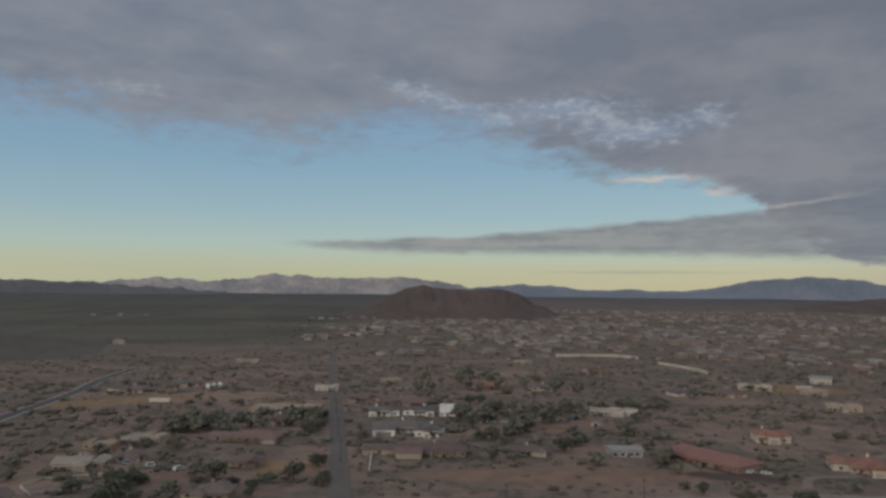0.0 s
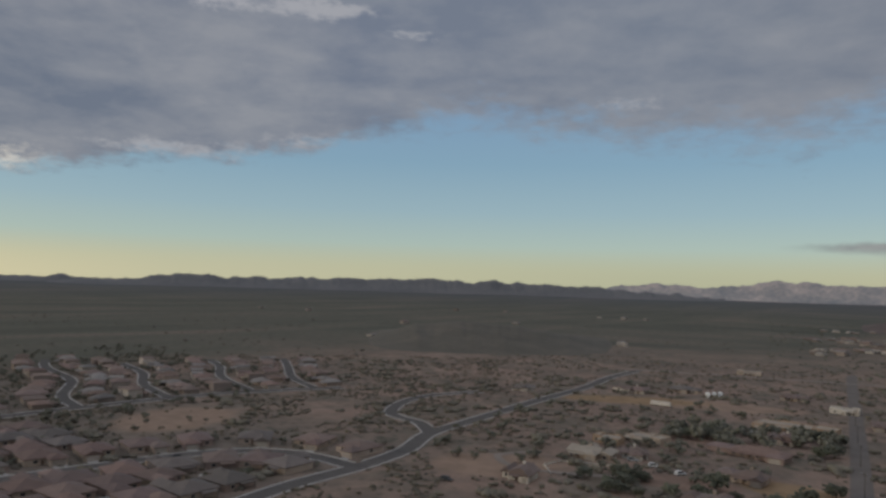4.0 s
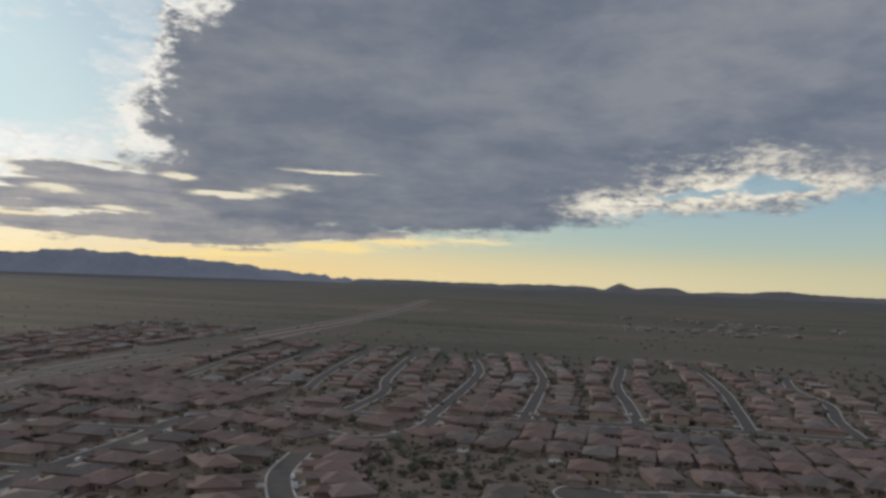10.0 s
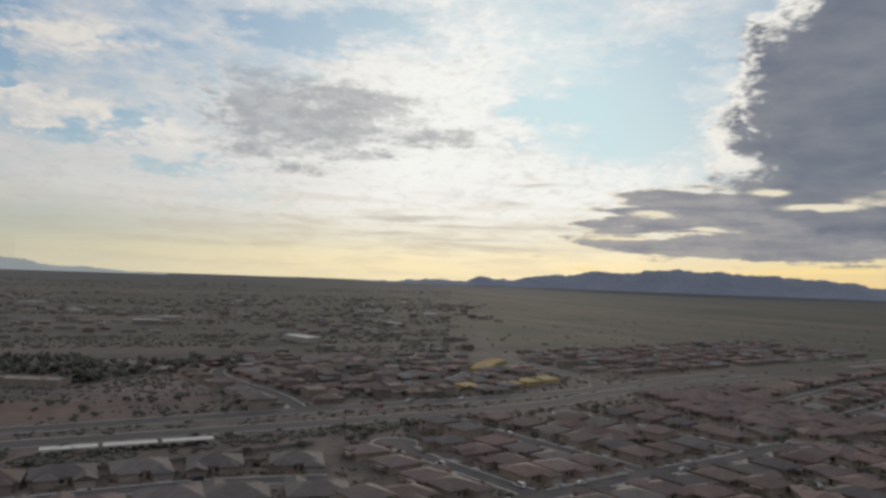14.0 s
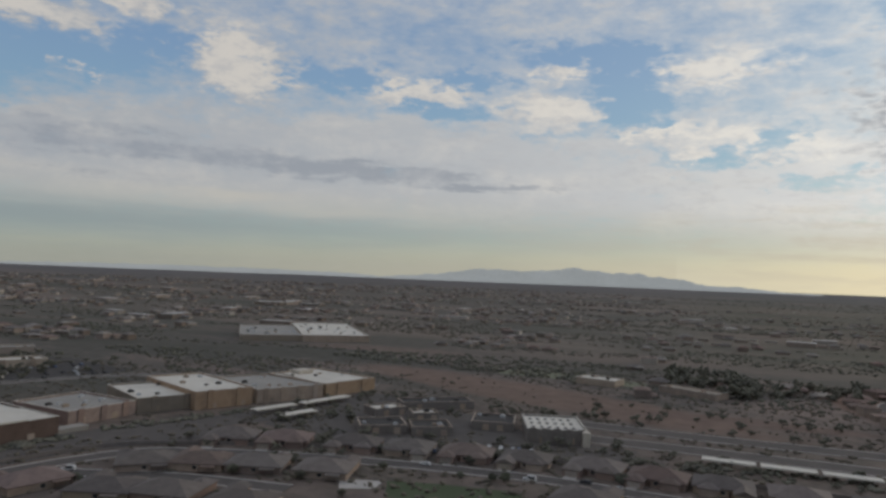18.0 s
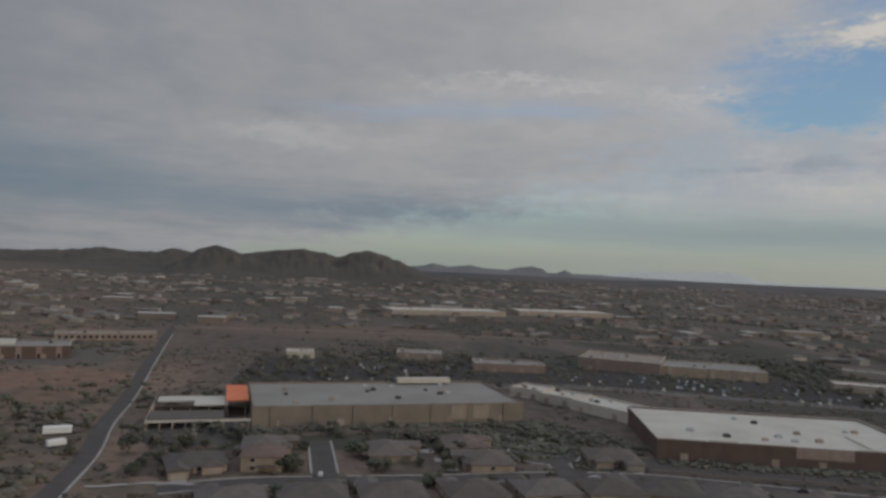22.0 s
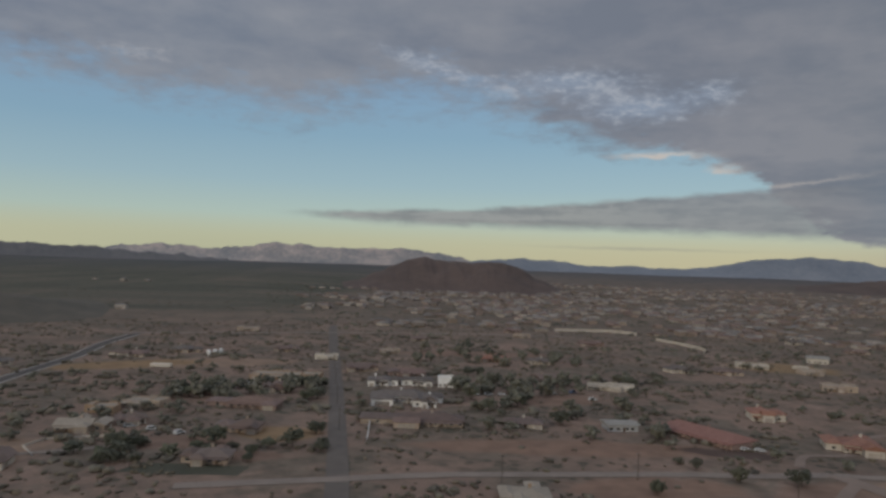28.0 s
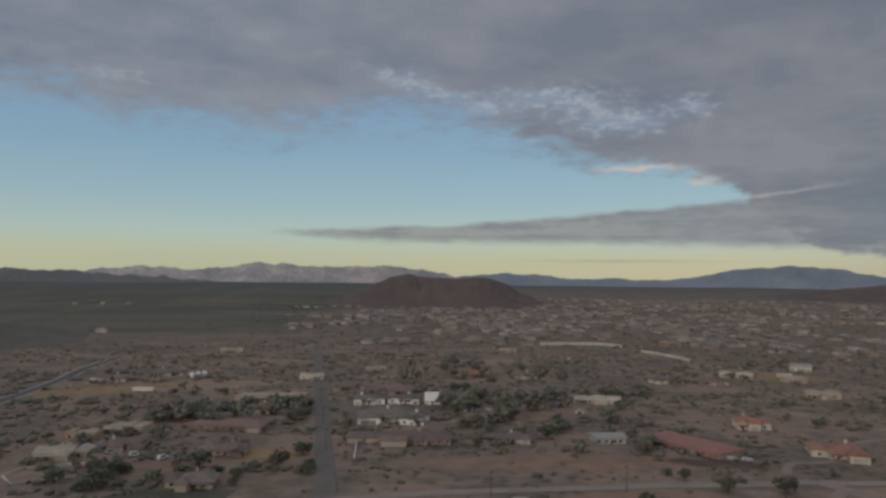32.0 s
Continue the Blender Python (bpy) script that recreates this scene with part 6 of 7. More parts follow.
box = big_box("home_store", "vast tan hardware store with a pale grey roof", (341, 38), (362, -98), 66, 9.6, BLOCK_TAN, ROOF_PALE, 14, 7, BLOCK_TAN, 3)
part("back_parapet", Shape().box(84, 60, 9.6, 116, 66.4, 12.2, 0.1).mesh("back_parapet", STUCCO_PALE), box, "raised cream entrance parapet")
part("pad_panel", Shape().box(98, -0.16, 2.0, 118, -0.02, 8.6).mesh("pad_panel", STUCCO), box, "paler infill panel")
garden = thing("garden_centre", pose(333, 84, 0, 0, 0, -81), "fenced garden centre with an orange awning and white canopies", "store")
part("canopy", Shape().box(2, 40, 4.6, 44, 52, 5.2).mesh("canopy", ROOF_WHITE), garden, "white canopy")
part("canopy", Shape().box(20, 24, 5.6, 36, 38, 6.1).mesh("canopy", ROOF_WHITE), garden)
part("awning", Shape().add([(35, 24, 8.2), (46, 24, 8.2), (46, 60, 9.4), (35, 60, 9.4), (35, 24, 7.7), (46, 24, 7.7), (46, 60, 8.9), (35, 60, 8.9)], [(0, 1, 2, 3), (7, 6, 5, 4), (0, 4, 5, 1), (2, 6, 7, 3), (1, 5, 6, 2), (3, 7, 4, 0)]).mesh("awning", ORANGE), garden, "bright orange metal awning")
part("front_beam", Shape().box(0, 0, 3.1, 46, 0.4, 4.2).mesh("front_beam", STUCCO_PALE), garden, "cream beam over an open front")
for i in range(9):
    part("front_post", Shape().box(0.5 + 5.55 * i, 0, 0, 1.1 + 5.55 * i, 0.4, 3.1).mesh("front_post", STUCCO), garden)
part("fence_wall", Shape().box(0, 0.4, 0, 0.4, 60, 4.2).mesh("fence_wall", STUCCO), garden)
part("shade_roof", Shape().box(1, 2, 4.0, 34, 20, 4.3).mesh("shade_roof", ROOF_GREY), garden, "grey shade-cloth roof")
for i in range(6):
    part("post", Shape().box(1 + 8.6 * i, 20.5, 0, 1.5 + 8.6 * i, 21, 5.4).mesh("post", STUCCO), garden)
for i in range(4):
    part("post", Shape().box(34.5, 24 + 11.5 * i, 0, 35, 24.5 + 11.5 * i, 7.9).mesh("post", STUCCO), garden)
SHOPS.append((Vector((365, 66, 0)), 34))

box = big_box("department_store", "big brown store with a bright white roof", (291, -139), (265, -254), 72, 9.0, BRICK_BROWN, ROOF_WHITE, 11, 0, ROOF_WHITE, 8)
part("wall_panel", Shape().box(58, -0.25, 4.2, 82, -0.02, 9.02).mesh("wall_panel", STUCCO_ROSE), box, "paler tan wall panel")
for i, (k, l) in enumerate(((0, 20), (22, 34), (36, 58), (84, 104))):
    part("parapet", Shape().box(k, -0.12, 9.1, l, 0.6, 9.5 + 0.25 * (i % 2)).mesh("parapet", ROOF_WHITE), box)
part("annex_roof", Shape().box(92, 0.6, 8.3, 117, 30, 8.9).mesh("annex_roof", ROOF_WHITE), box)
part("dock", Shape().box(118.5, 2, 0, 134, 9, 2.2, 0.1).mesh("dock", ROOF_PALE), box, "low pale loading dock")
big_box("shop_row", "row of rose stucco shops with grey roofs", (276, -270), (270, -308), 44, 7.2, STUCCO_ROSE, ROOF_PALE, 7, 3, STUCCO_PALE, 4)
big_box("shop_tan", "tan shop with a pale roof", (270, -309), (252, -340), 52, 8.2, BLOCK_TAN, ROOF_WHITE, 4, 2, STUCCO_PALE, 5)
big_box("shop_gold", "ochre store with a broad pale roof", (250, -331), (234, -362), 68, 10.2, STUCCO_GOLD, ROOF_WHITE, 5, 2, STUCCO_PALE, 6)
big_box("shop_grey", "tan and grey shops with flat roofs", (232, -364), (209, -402), 58, 8.4, STUCCO, ROOF_PALE, 7, 4, STUCCO_PALE, 7)
box = big_box("shop_tower", "ochre shop with a raised corner tower", (208, -404), (193, -446), 58, 8.6, STUCCO_GOLD, ROOF_WHITE, 4, 2, STUCCO_PALE, 9)
part("tower", Shape().box(16, 44, 7.8, 28, 53, 10.2).hip(16, 44, 28, 53, 10.4, 0.8, 0.4, 0.3).mesh("tower", STUCCO_PALE), box)
office = big_box("office_white_roof", "dark two-storey office with a bright white roof", (67, -344), (39, -352), 36, 7.0, STUCCO_DARK, ROOF_WHITE, 0, 5, ROOF_WHITE, 10, "office")
for i in range(18):
    k, l = 3.6 + 4.0 * (i % 6), 8 + 10 * (i // 6)
    part("roof_light", Shape().box(k - 0.8, l - 1.3, 6.2, k + 0.8, l + 1.3, 6.55, 0.08).mesh("roof_light", DARK), office)
part("stair_tower", Shape().box(26.5, -4.5, 0, 30, -0.6, 7.0, 0.1).mesh("stair_tower", STUCCO_PALE), office, "pale corner tower")
for i, (ax, ay, bx, by, dd, lab, rf) in enumerate(((146, -322, 126, -334, 20, "low office with a dark flat roof", OLD_ASPHALT), (122, -331, 104, -340, 18, "low office with a dark flat roof", OLD_ASPHALT), (100, -360, 78, -364, 24, "low brown office building", OLD_ASPHALT),
                                                  (156, -364, 144, -380, 14, "small office with a white flat roof", ROOF_WHITE), (134, -364, 122, -372, 12, "small office with a white flat roof", ROOF_WHITE), (150, -390, 114, -416, 16, "low dark office building", OLD_ASPHALT))):
    big_box("office_block", lab, (ax, ay), (bx, by), dd, 4.4, STUCCO_DARK, rf, 3, 0, STUCCO, 20 + i, "office")
# pads and stores beyond the car parks
big_box("anchor_store", "tan store with dark entrance piers", (560, -196), (528, -252), 60, 9.5, STUCCO_ROSE, ROOF_TAN, 6, 2, STUCCO_PALE, 31)
big_box("anchor_wing", "long tan shop wing with a pale roof", (534, -254), (506, -330), 46, 7.5, STUCCO, ROOF_PALE, 7, 5, STUCCO_PALE, 32)
big_box("shop_strip", "long low shop strip with a pale roof", (474, -362), (448, -416), 20, 5.8, STUCCO, ROOF_WHITE, 4, 3, STUCCO_PALE, 33)
big_box("shop_strip", "long low shop strip with a pale roof", (545, -424), (515, -464), 22, 6.0, STUCCO, ROOF_PALE, 4, 0, STUCCO_PALE, 34)
big_box("pad_shop", "small cream restaurant pad", (575, 40), (577, 18), 16, 5.8, STUCCO_PALE, ROOF_WHITE, 3, 0, STUCCO_PALE, 35)
big_box("pad_shop", "cream pad shop with a stepped parapet", (582, -48), (576, -84), 24, 6.6, STUCCO, ROOF_PALE, 3, 2, STUCCO_PALE, 36)
big_box("pad_shop", "rose pad shop with a white roof line", (532, -104), (526, -158), 26, 6.2, STUCCO_ROSE, ROOF_PALE, 4, 3, ROOF_WHITE, 37)
big_box("shop_link", "curved row of pale shops beside the store", (432, -108), (418, -124), 20, 6.0, STUCCO_PALE, ROOF_WHITE, 3, 0, ROOF_WHITE, 38)
big_box("shop_link", "curved row of pale shops beside the store", (416, -122), (398, -138), 22, 5.4, STUCCO_PALE, ROOF_WHITE, 3, 0, ROOF_WHITE, 47)
big_box("shop_link", "curved row of pale shops beside the store", (394, -134), (356, -156), 24, 6.0, STUCCO_PALE, ROOF_WHITE, 6, 0, ROOF_WHITE, 39)
big_box("warehouse", "huge warehouse with a pale stepped roof and roof units", (452, -668), (395, -706), 150, 6.5, STUCCO, ROOF_PALE, 18, 0, ROOF_WHITE, 40)
big_box("warehouse", "huge warehouse with a pale stepped roof and roof units", (392, -700), (330, -742), 190, 7.5, STUCCO, ROOF_WHITE, 24, 0, ROOF_WHITE, 46)
school = big_box("school", "brown and tan two-storey school with striped walls", (522, 268), (548, 192), 40, 9.0, BRICK_BROWN, ROOF_PALE, 4, 0, ROOF_WHITE, 41, "school")
for i in range(6):
    part("tan_bay", Shape().box(8.2 + 12.6 * i, -0.35, 0, 11.8 + 12.6 * i, -0.02, 8.4).mesh("tan_bay", STUCCO_ROSE), school)
    part("entry", Shape().box(9.2 + 12.6 * i, -0.5, 0.1, 10.8 + 12.6 * i, -0.36, 3.5).mesh("entry", GLASS), school)
part("upper_roof", Shape().box(14, 14, 8.4, 44, 34, 10.6).mesh("upper_roof", ROOF_WHITE), school)
hall = big_box("school_hall", "long grey school wing with a row of windows", (645, 240), (668, 162), 26, 6.4, STUCCO_ROSE, ROOF_TAN, 4, 0, STUCCO_PALE, 42, "school")
for i in range(16):
    part("window", Shape().box(3 + 4.8 * i, -0.14, 2.2, 5.6 + 4.8 * i, -0.01, 4.4).mesh("window", GLASS), hall)
big_box("far_store", "long pale store across the valley", (1080, -80), (1122, -268), 70, 8, STUCCO, ROOF_WHITE, 8, 0, ROOF_WHITE, 43)
big_box("far_store", "long pale store across the valley", (1165, -300), (1172, -470), 70, 8, STUCCO, ROOF_WHITE, 8, 0, ROOF_WHITE, 44)
big_box("low_hall", "low hall with a pale flat roof among trees", (72, -560), (42, -552), 22, 5.0, STUCCO, ROOF_WHITE, 3, 0, ROOF_WHITE, 51, "hall")
big_box("low_hall", "low tan hall with a flat roof among trees", (10, -552), (-28, -528), 18, 4.6, STUCCO, ROOF_TAN, 2, 0, ROOF_PALE, 52, "hall")
big_box("low_hall", "low rose hall with a pale roof among trees", (-4, -612), (-34, -604), 20, 4.6, STUCCO_ROSE, ROOF_PALE, 2, 0, ROOF_PALE, 53, "hall")
big_box("far_hall", "dark hall with a low grey roof", (740, 482), (803, 443), 40, 5, STUCCO_DARK, ROOF_GREY, 3, 0, None, 45, "hall")


def carport(ax, ay, bx, by, depth=6.0, label="steel carport with a white flat roof"):
    a, b = Vector((ax, ay, 0)), Vector((bx, by, 0))
    u = (b - a).normalized()
    ob = thing("carport", Matrix.Translation(a) @ Matrix.Rotation(math.atan2(u.y, u.x), 4, "Z"), label, "carport", "carports")
    w = (b - a).length
    part("roof", Shape().box(0, -depth / 2, 2.9, w, depth / 2, 3.15).box(0, -depth / 2, 2.6, w, -depth / 2 + 0.12, 2.9).mesh("roof", ROOF_WHITE), ob)
    post = Shape().box(-0.12, -0.12, 0, 0.12, 0.12, 2.9).mesh("post", DARK)
    for i in range(int(w / 6) + 1):
        part("post", post, ob, m=pose(min(0.3 + 6 * i, w - 0.3), 0, 0))


for i in range(3):
    carport(-13 - 24 * i, -341 + 1.7 * i, -35 - 24 * i, -339.5 + 1.7 * i)
carport(216, -336, 206, -362), carport(204, -366, 192, -402)
carport(196, -330, 188, -352)

# houses under construction south of the arterial
for i, (x, y) in enumerate(((-377, -540), (-366, -528), (-355, -515), (-392, -552), (-405, -562), (-328, -436), (-348, -440), (-372, -446), (-290, -436))):
    ob = thing("unfinished_house", pose(x, y, 0, 0, 0, 20 if i < 5 else 4), "house under construction with bare yellow roof sheathing", "house", "unfinished houses")
    part("wall", Shape().box(-7, -8, 0, 7, 8, 3.0).mesh("wall", YELLOW), ob)
    part("roof", Shape().hip(-7, -8, 7, 8, 3.0, 2.2, 0.5, 0.2).mesh("roof", YELLOW), ob)
    part("opening", Shape().box(-5, -8.1, 0.05, -1, -7.95, 2.3).mesh("opening", DARK), ob)
    HOMES.append(Vector((x, y, 0)))

# ---------------------------------------------------------------- tract houses
for p in SHOPS:
    HOMES.append(p[0])
put_house(280, 26, 90, 5, 1), put_house(294, -25, 0, 6, 2), put_house(306, -58, 0, 8, 1), put_house(281, -60, 180, 9, 2)
put_house(-300, -6, 90, 5, 0), put_house(-266, -156, -40, 2, 0)
WEST = [o for o in TRACT if o.name.startswith(("street_west", "street_first", "street_second", "street_third", "street_fourth", "street_fifth", "street_sixth", "street_seventh", "street_eighth", "street_ninth", "street_tenth", "street_eleventh", "street_twelfth", "street_last", "street_curl", "street_dark"))]
far_plots = line_streets(WEST, 16.5, (0, 0, 0, 0, 1, 1, 2), 470)
WIDE = [o for o in TRACT if o.name.startswith(("street_south", "street_inner", "street_stub", "street_cul_east")) and not o.name.startswith("street_southwest")]
far_plots += line_streets(WIDE, 24.5, (2, 2, 1), 470, (6, 7, 8, 9))
far_plots += line_streets([o for o in TRACT if o not in WEST and o not in WIDE], 17.0, (1, 1, 2, 0), 470)


def rows_between(x0, x1, y0, y1, rows, tones, seed):
    """Back rows of houses between the streets."""
    rnd = random.Random(seed)
    for i in range(rows):
        x = x0 + (x1 - x0) * i / max(rows - 1, 1)
        y = y0 + rnd.uniform(0, 8)
        while y < y1:
            p = Vector((x + rnd.uniform(-2, 2), y, 0))
            if seen(p) and not on_road(p, 10) and all((p - q).length > 15.5 for q in HOMES):
                put_house(p.x, p.y, rnd.choice((90, -90)) + rnd.uniform(-3, 3), rnd.choice((0, 1, 2, 3, 4)), rnd.choice(tones))
            y += 17


rows_between(-390, -345, -70, 160, 3, (0, 0, 1, 2), 3)
rows_between(-380, -230, -320, -140, 5, (0, 0, 1), 4)
rows_between(-500, -400, -360, -215, 6, (0, 0, 1), 7)
rows_between(-262, -240, -40, 170, 2, (0, 1, 2), 5)
rows_between(-330, -180, -470, -420, 5, (2, 1, 0), 6)


def town(name, label, plots, tones, seed, big=0.0):
    """Far houses, too many to count: walls and hipped roofs in one mesh."""
    rnd = random.Random(seed)
    verts, faces, idx = [], [], []
    for x, y, turn in plots:
        w, d = rnd.uniform(9, 17), rnd.uniform(9, 13)
        tall, z = rnd.choice((3.0, 3.0, 3.2, 5.6)), land(math.hypot(x, y))
        shed = rnd.random() < big
        if shed:
            w, d, tall = rnd.uniform(28, 60), rnd.uniform(14, 26), rnd.uniform(5, 8)
        s = Shape().box(-w / 2, -d / 2, 0, w / 2, d / 2, tall)
        nb = len(s.f)
        wing = rnd.choice((-1, 1))
        if shed or rnd.random() < 0.2:
            s.box(-w / 2 - 0.1, -d / 2 - 0.1, tall, w / 2 + 0.1, d / 2 + 0.1, tall + 0.4)
        else:
            s.hip(-w / 2, -d / 2, w / 2, d / 2, tall, rnd.uniform(1.5, 2.4))
            s.hip(wing * w / 4 - 3.5, -d / 2 - 4, wing * w / 4 + 3.5, -d / 2 + 2, 2.8, 1.4)
        c, k = math.cos(radians(turn)), math.sin(radians(turn))
        o = len(verts)
        verts += [(x + c * a - k * b, y + k * a + c * b, z + h) for a, b, h in s.v]
        faces += [tuple(i + o for i in f) for f in s.f]
        wm, rm = rnd.choice((0, 0, 1)), 5 if shed else rnd.choice(tones)
        idx += [wm] * nb + [rm] * (len(s.f) - nb)
    tagged(new(name, mesh_of(name, verts, faces, FAR_MATS, idx)), label, "houses", kind="stuff")


FAR_MATS = [surface("far_tan_wall", [(0.20, 0.158, 0.13), (0.29, 0.232, 0.192)], 0.05, 0.9, vary=0.3, island=True), surface("far_pale_wall", [(0.30, 0.26, 0.22), (0.46, 0.41, 0.355)], 0.05, 0.9, vary=0.2, island=True),
            surface("far_clay_roof", [(0.157, 0.112, 0.095), (0.213, 0.146, 0.121)], 0.05, 0.9, vary=0.25, island=True), surface("far_grey_roof", [(0.157, 0.14, 0.129), (0.213, 0.19, 0.174)], 0.05, 0.9, vary=0.3, island=True),
            surface("far_pale_roof", [(0.194, 0.172, 0.15), (0.282, 0.255, 0.224)], 0.05, 0.85, vary=0.3, island=True),
            surface("far_white_roof", [(0.40, 0.38, 0.35), (0.52, 0.50, 0.47)], 0.05, 0.8, vary=0.2, island=True)]
town("distant_tract_houses", "rows of reddish-roofed houses at the subdivision's far end", far_plots, (2, 2, 2, 3), 2)


def scatter(az0, az1, d0, d1, count, seed, clump=0.5, keep=12.0):
    """Plots strewn over a sector, in loose clumps."""
    rnd = random.Random(seed)
    out = []
    tries = 0
    while len(out) < count and tries < count * 14:
        tries += 1
        d = math.sqrt(rnd.uniform(d0 * d0, d1 * d1)) if rnd.random() < 0.5 else rnd.uniform(d0, d1)
        fray = 5.0 * noise.noise((d * 0.005, seed, 1.7))
        p = around(rnd.uniform(az0 + fray, az1 + fray), d)
        if noise.noise((p.x * 0.006, p.y * 0.006, seed)) < -0.2 + clump * 0.45 * rnd.random():
            continue
        if on_road(p, keep) or any((p - q).length < r + 6 for q, r in SHOPS):
            continue
        out.append((p.x, p.y, rnd.choice((0, 90, 180, 270)) + rnd.uniform(-12, 12)))
    return out


tract = []
for i in range(28):
    for j in range(7):
        p = Vector((-452 - 18 * i + (i * 37 + j * 11) % 7 - 3, -462 - 27 * j - 1.5 * i + (i * 13) % 5, 0))
        if not on_road(p, 11) and (i + 3 * j) % 11:
            tract.append((p.x, p.y, 180 * (j % 2) + (i % 5) - 6))
town("town_southwest_tract", "rows of reddish-roofed houses beyond the arterial", tract, (2, 2, 3), 19)
town("town_north", "pale and tan houses below the butte", scatter(9, -14, 860, 1900, 520, 3, 0.8), (2, 3, 3, 4), 4)
town("town_northeast", "wide spread of tan houses on the plain", scatter(-6, -54, 900, 2700, 2300, 5, 0.8), (2, 2, 3, 3, 4), 6)
town("town_east", "tan and pale houses below the hills", scatter(-48, -100, 850, 2500, 1000, 7, 0.9), (2, 3, 3, 4), 8, 0.05)
town("town_south", "houses of a wide town among trees", scatter(-98, -178, 800, 3300, 2300, 9, 0.9), (2, 3, 3, 4), 10, 0.025)
town("town_southwest", "houses and sheds scattered over the plain", scatter(-178, -215, 520, 2400, 360, 11), (2, 3, 3, 4), 12, 0.05)
town("town_south_tract", "subdivision of grey-roofed houses south of the arterial", scatter(166, 142, 470, 720, 130, 13, 0.2), (2, 2, 3), 14)
town("farmsteads_west", "a few pale farm buildings on the western plain", scatter(88, 74, 1350, 1900, 60, 15), (4, 4, 3), 16)
town("farmsteads_northwest", "a few pale farm buildings on the plain", scatter(62, 22, 900, 2300, 12, 17), (4, 4, 2), 18)

# ---------------------------------------------------------------- trees and scrub
BRUSH = surface("brush_leaf", [(0.108, 0.097, 0.074), (0.132, 0.116, 0.088), (0.158, 0.136, 0.104)], 0.06, 0.95, 0.0, 6, 0.25, True)
def blob(rnd, c, r, squash=0.8):
    """A small uneven clump of leaves: a jittered octahedron with cut faces."""
    pts = []
    for v in OCTA:
        k = r * rnd.uniform(0.75, 1.15)
        pts.append((c[0] + v[0] * k, c[1] + v[1] * k, c[2] + v[2] * k * squash))
    return pts


_b = bmesh.new()
bmesh.ops.create_icosphere(_b, subdivisions=1, radius=1)
OCTA = [tuple(v.co) for v in _b.verts]
OCTA_F = [tuple(v.index for v in f.verts) for f in _b.faces]
_b.free()


def tree_meshes(seed, tall, wide, leaf, clumps=150):
    rnd = random.Random(seed)
    trunk = Shape()

    def limb(a, b, r0, r1):
        a, b = Vector(a), Vector(b)
        d = (b - a).normalized()
        s = d.orthogonal().normalized()
        t = d.cross(s)
        ring = lambda c, r: [tuple(c + (s * math.cos(k) + t * math.sin(k)) * r) for k in np.linspace(0, 2 * math.pi, 7)[:-1]]
        trunk.add(ring(a, r0) + ring(b, r1), [(i, (i + 1) % 6, 6 + (i + 1) % 6, 6 + i) for i in range(6)])

    fork = (rnd.uniform(-0.2, 0.2), rnd.uniform(-0.2, 0.2), tall * 0.3)
    limb((0, 0, -0.1), fork, 0.24, 0.17)
    tips = []
    for k in range(5):
        a = 2 * math.pi * k / 5 + rnd.uniform(-0.4, 0.4)
        tip = (math.cos(a) * wide * rnd.uniform(0.45, 0.8), math.sin(a) * wide * rnd.uniform(0.45, 0.8), tall * rnd.uniform(0.38, 0.66))
        limb(fork, tip, 0.13, 0.05)
        tips.append(tip)
    verts, faces = [], []
    lobes = [(t[0] * 0.8, t[1] * 0.8, t[2] * 0.92, wide * rnd.uniform(0.46, 0.6)) for t in tips] + [(0, 0, tall * 0.58, wide * 0.74), (0, 0, tall * 0.4, wide * 0.8)]
    for k in range(clumps):
        cx, cy, cz, r = lobes[k % len(lobes)]
        d = Vector((rnd.gauss(0, 1), rnd.gauss(0, 1), rnd.gauss(0.25, 0.8))).normalized() * r * rnd.uniform(0.35, 1.0)
        c = [cx + d.x, cy + d.y, max(cz + d.z * tall / wide * 0.45, tall * 0.08)]
        o = len(verts)
        verts += blob(rnd, c, (rnd.uniform(0.28, 0.56) if clumps > 40 else rnd.uniform(0.6, 1.0)) * wide / 3.0)
        faces += [tuple(i + o for i in f) for f in OCTA_F]
    return trunk.mesh("trunk", BARK), mesh_of("crown", verts, faces, leaf)


TREES = []
for i, (tall, wide, leaf, words) in enumerate(((5.5, 3.4, LEAF, "dark green mesquite tree with a spreading crown"), (7.5, 4.6, LEAF, "large dark mesquite tree with a dense crown"), (4.6, 2.8, LEAF_PALE, "palo verde tree with a thin pale crown"),
                                                (6.2, 3.0, LEAF_PALE, "olive-green desert tree with an airy crown"), (9.0, 4.2, LEAF, "tall dark tree with a ragged crown"))):
    TREES.append((tree_meshes(i + 1, tall, wide, leaf), words))
LIGHT = []
for i, (tall, wide) in enumerate(((5.5, 3.4), (7.5, 4.6), (4.6, 2.8), (6.2, 3.0), (9.0, 4.2))):
    LIGHT.append([([tuple(v.co) for v in me.vertices], [tuple(f.vertices) for f in me.polygons]) for me in tree_meshes(i + 11, tall, wide, LEAF, 24)])
ROOTS = {}
TREE_SPOTS = []


def tree(x, y, kind, size, turn):
    m = pose(x, y, 0, 0, 0, turn)
    if kind in ROOTS:
        ob = copy_thing(ROOTS[kind], m)
    else:
        (trunk, crown), words = TREES[kind]
        ob = thing("tree", m, words, "tree", "desert trees")
        part("trunk", trunk, ob)
        part("crown", crown, ob)
        ROOTS[kind] = ob
    ob.scale = (size, size, size)
    TREE_SPOTS.append(Vector((x, y, 0)))


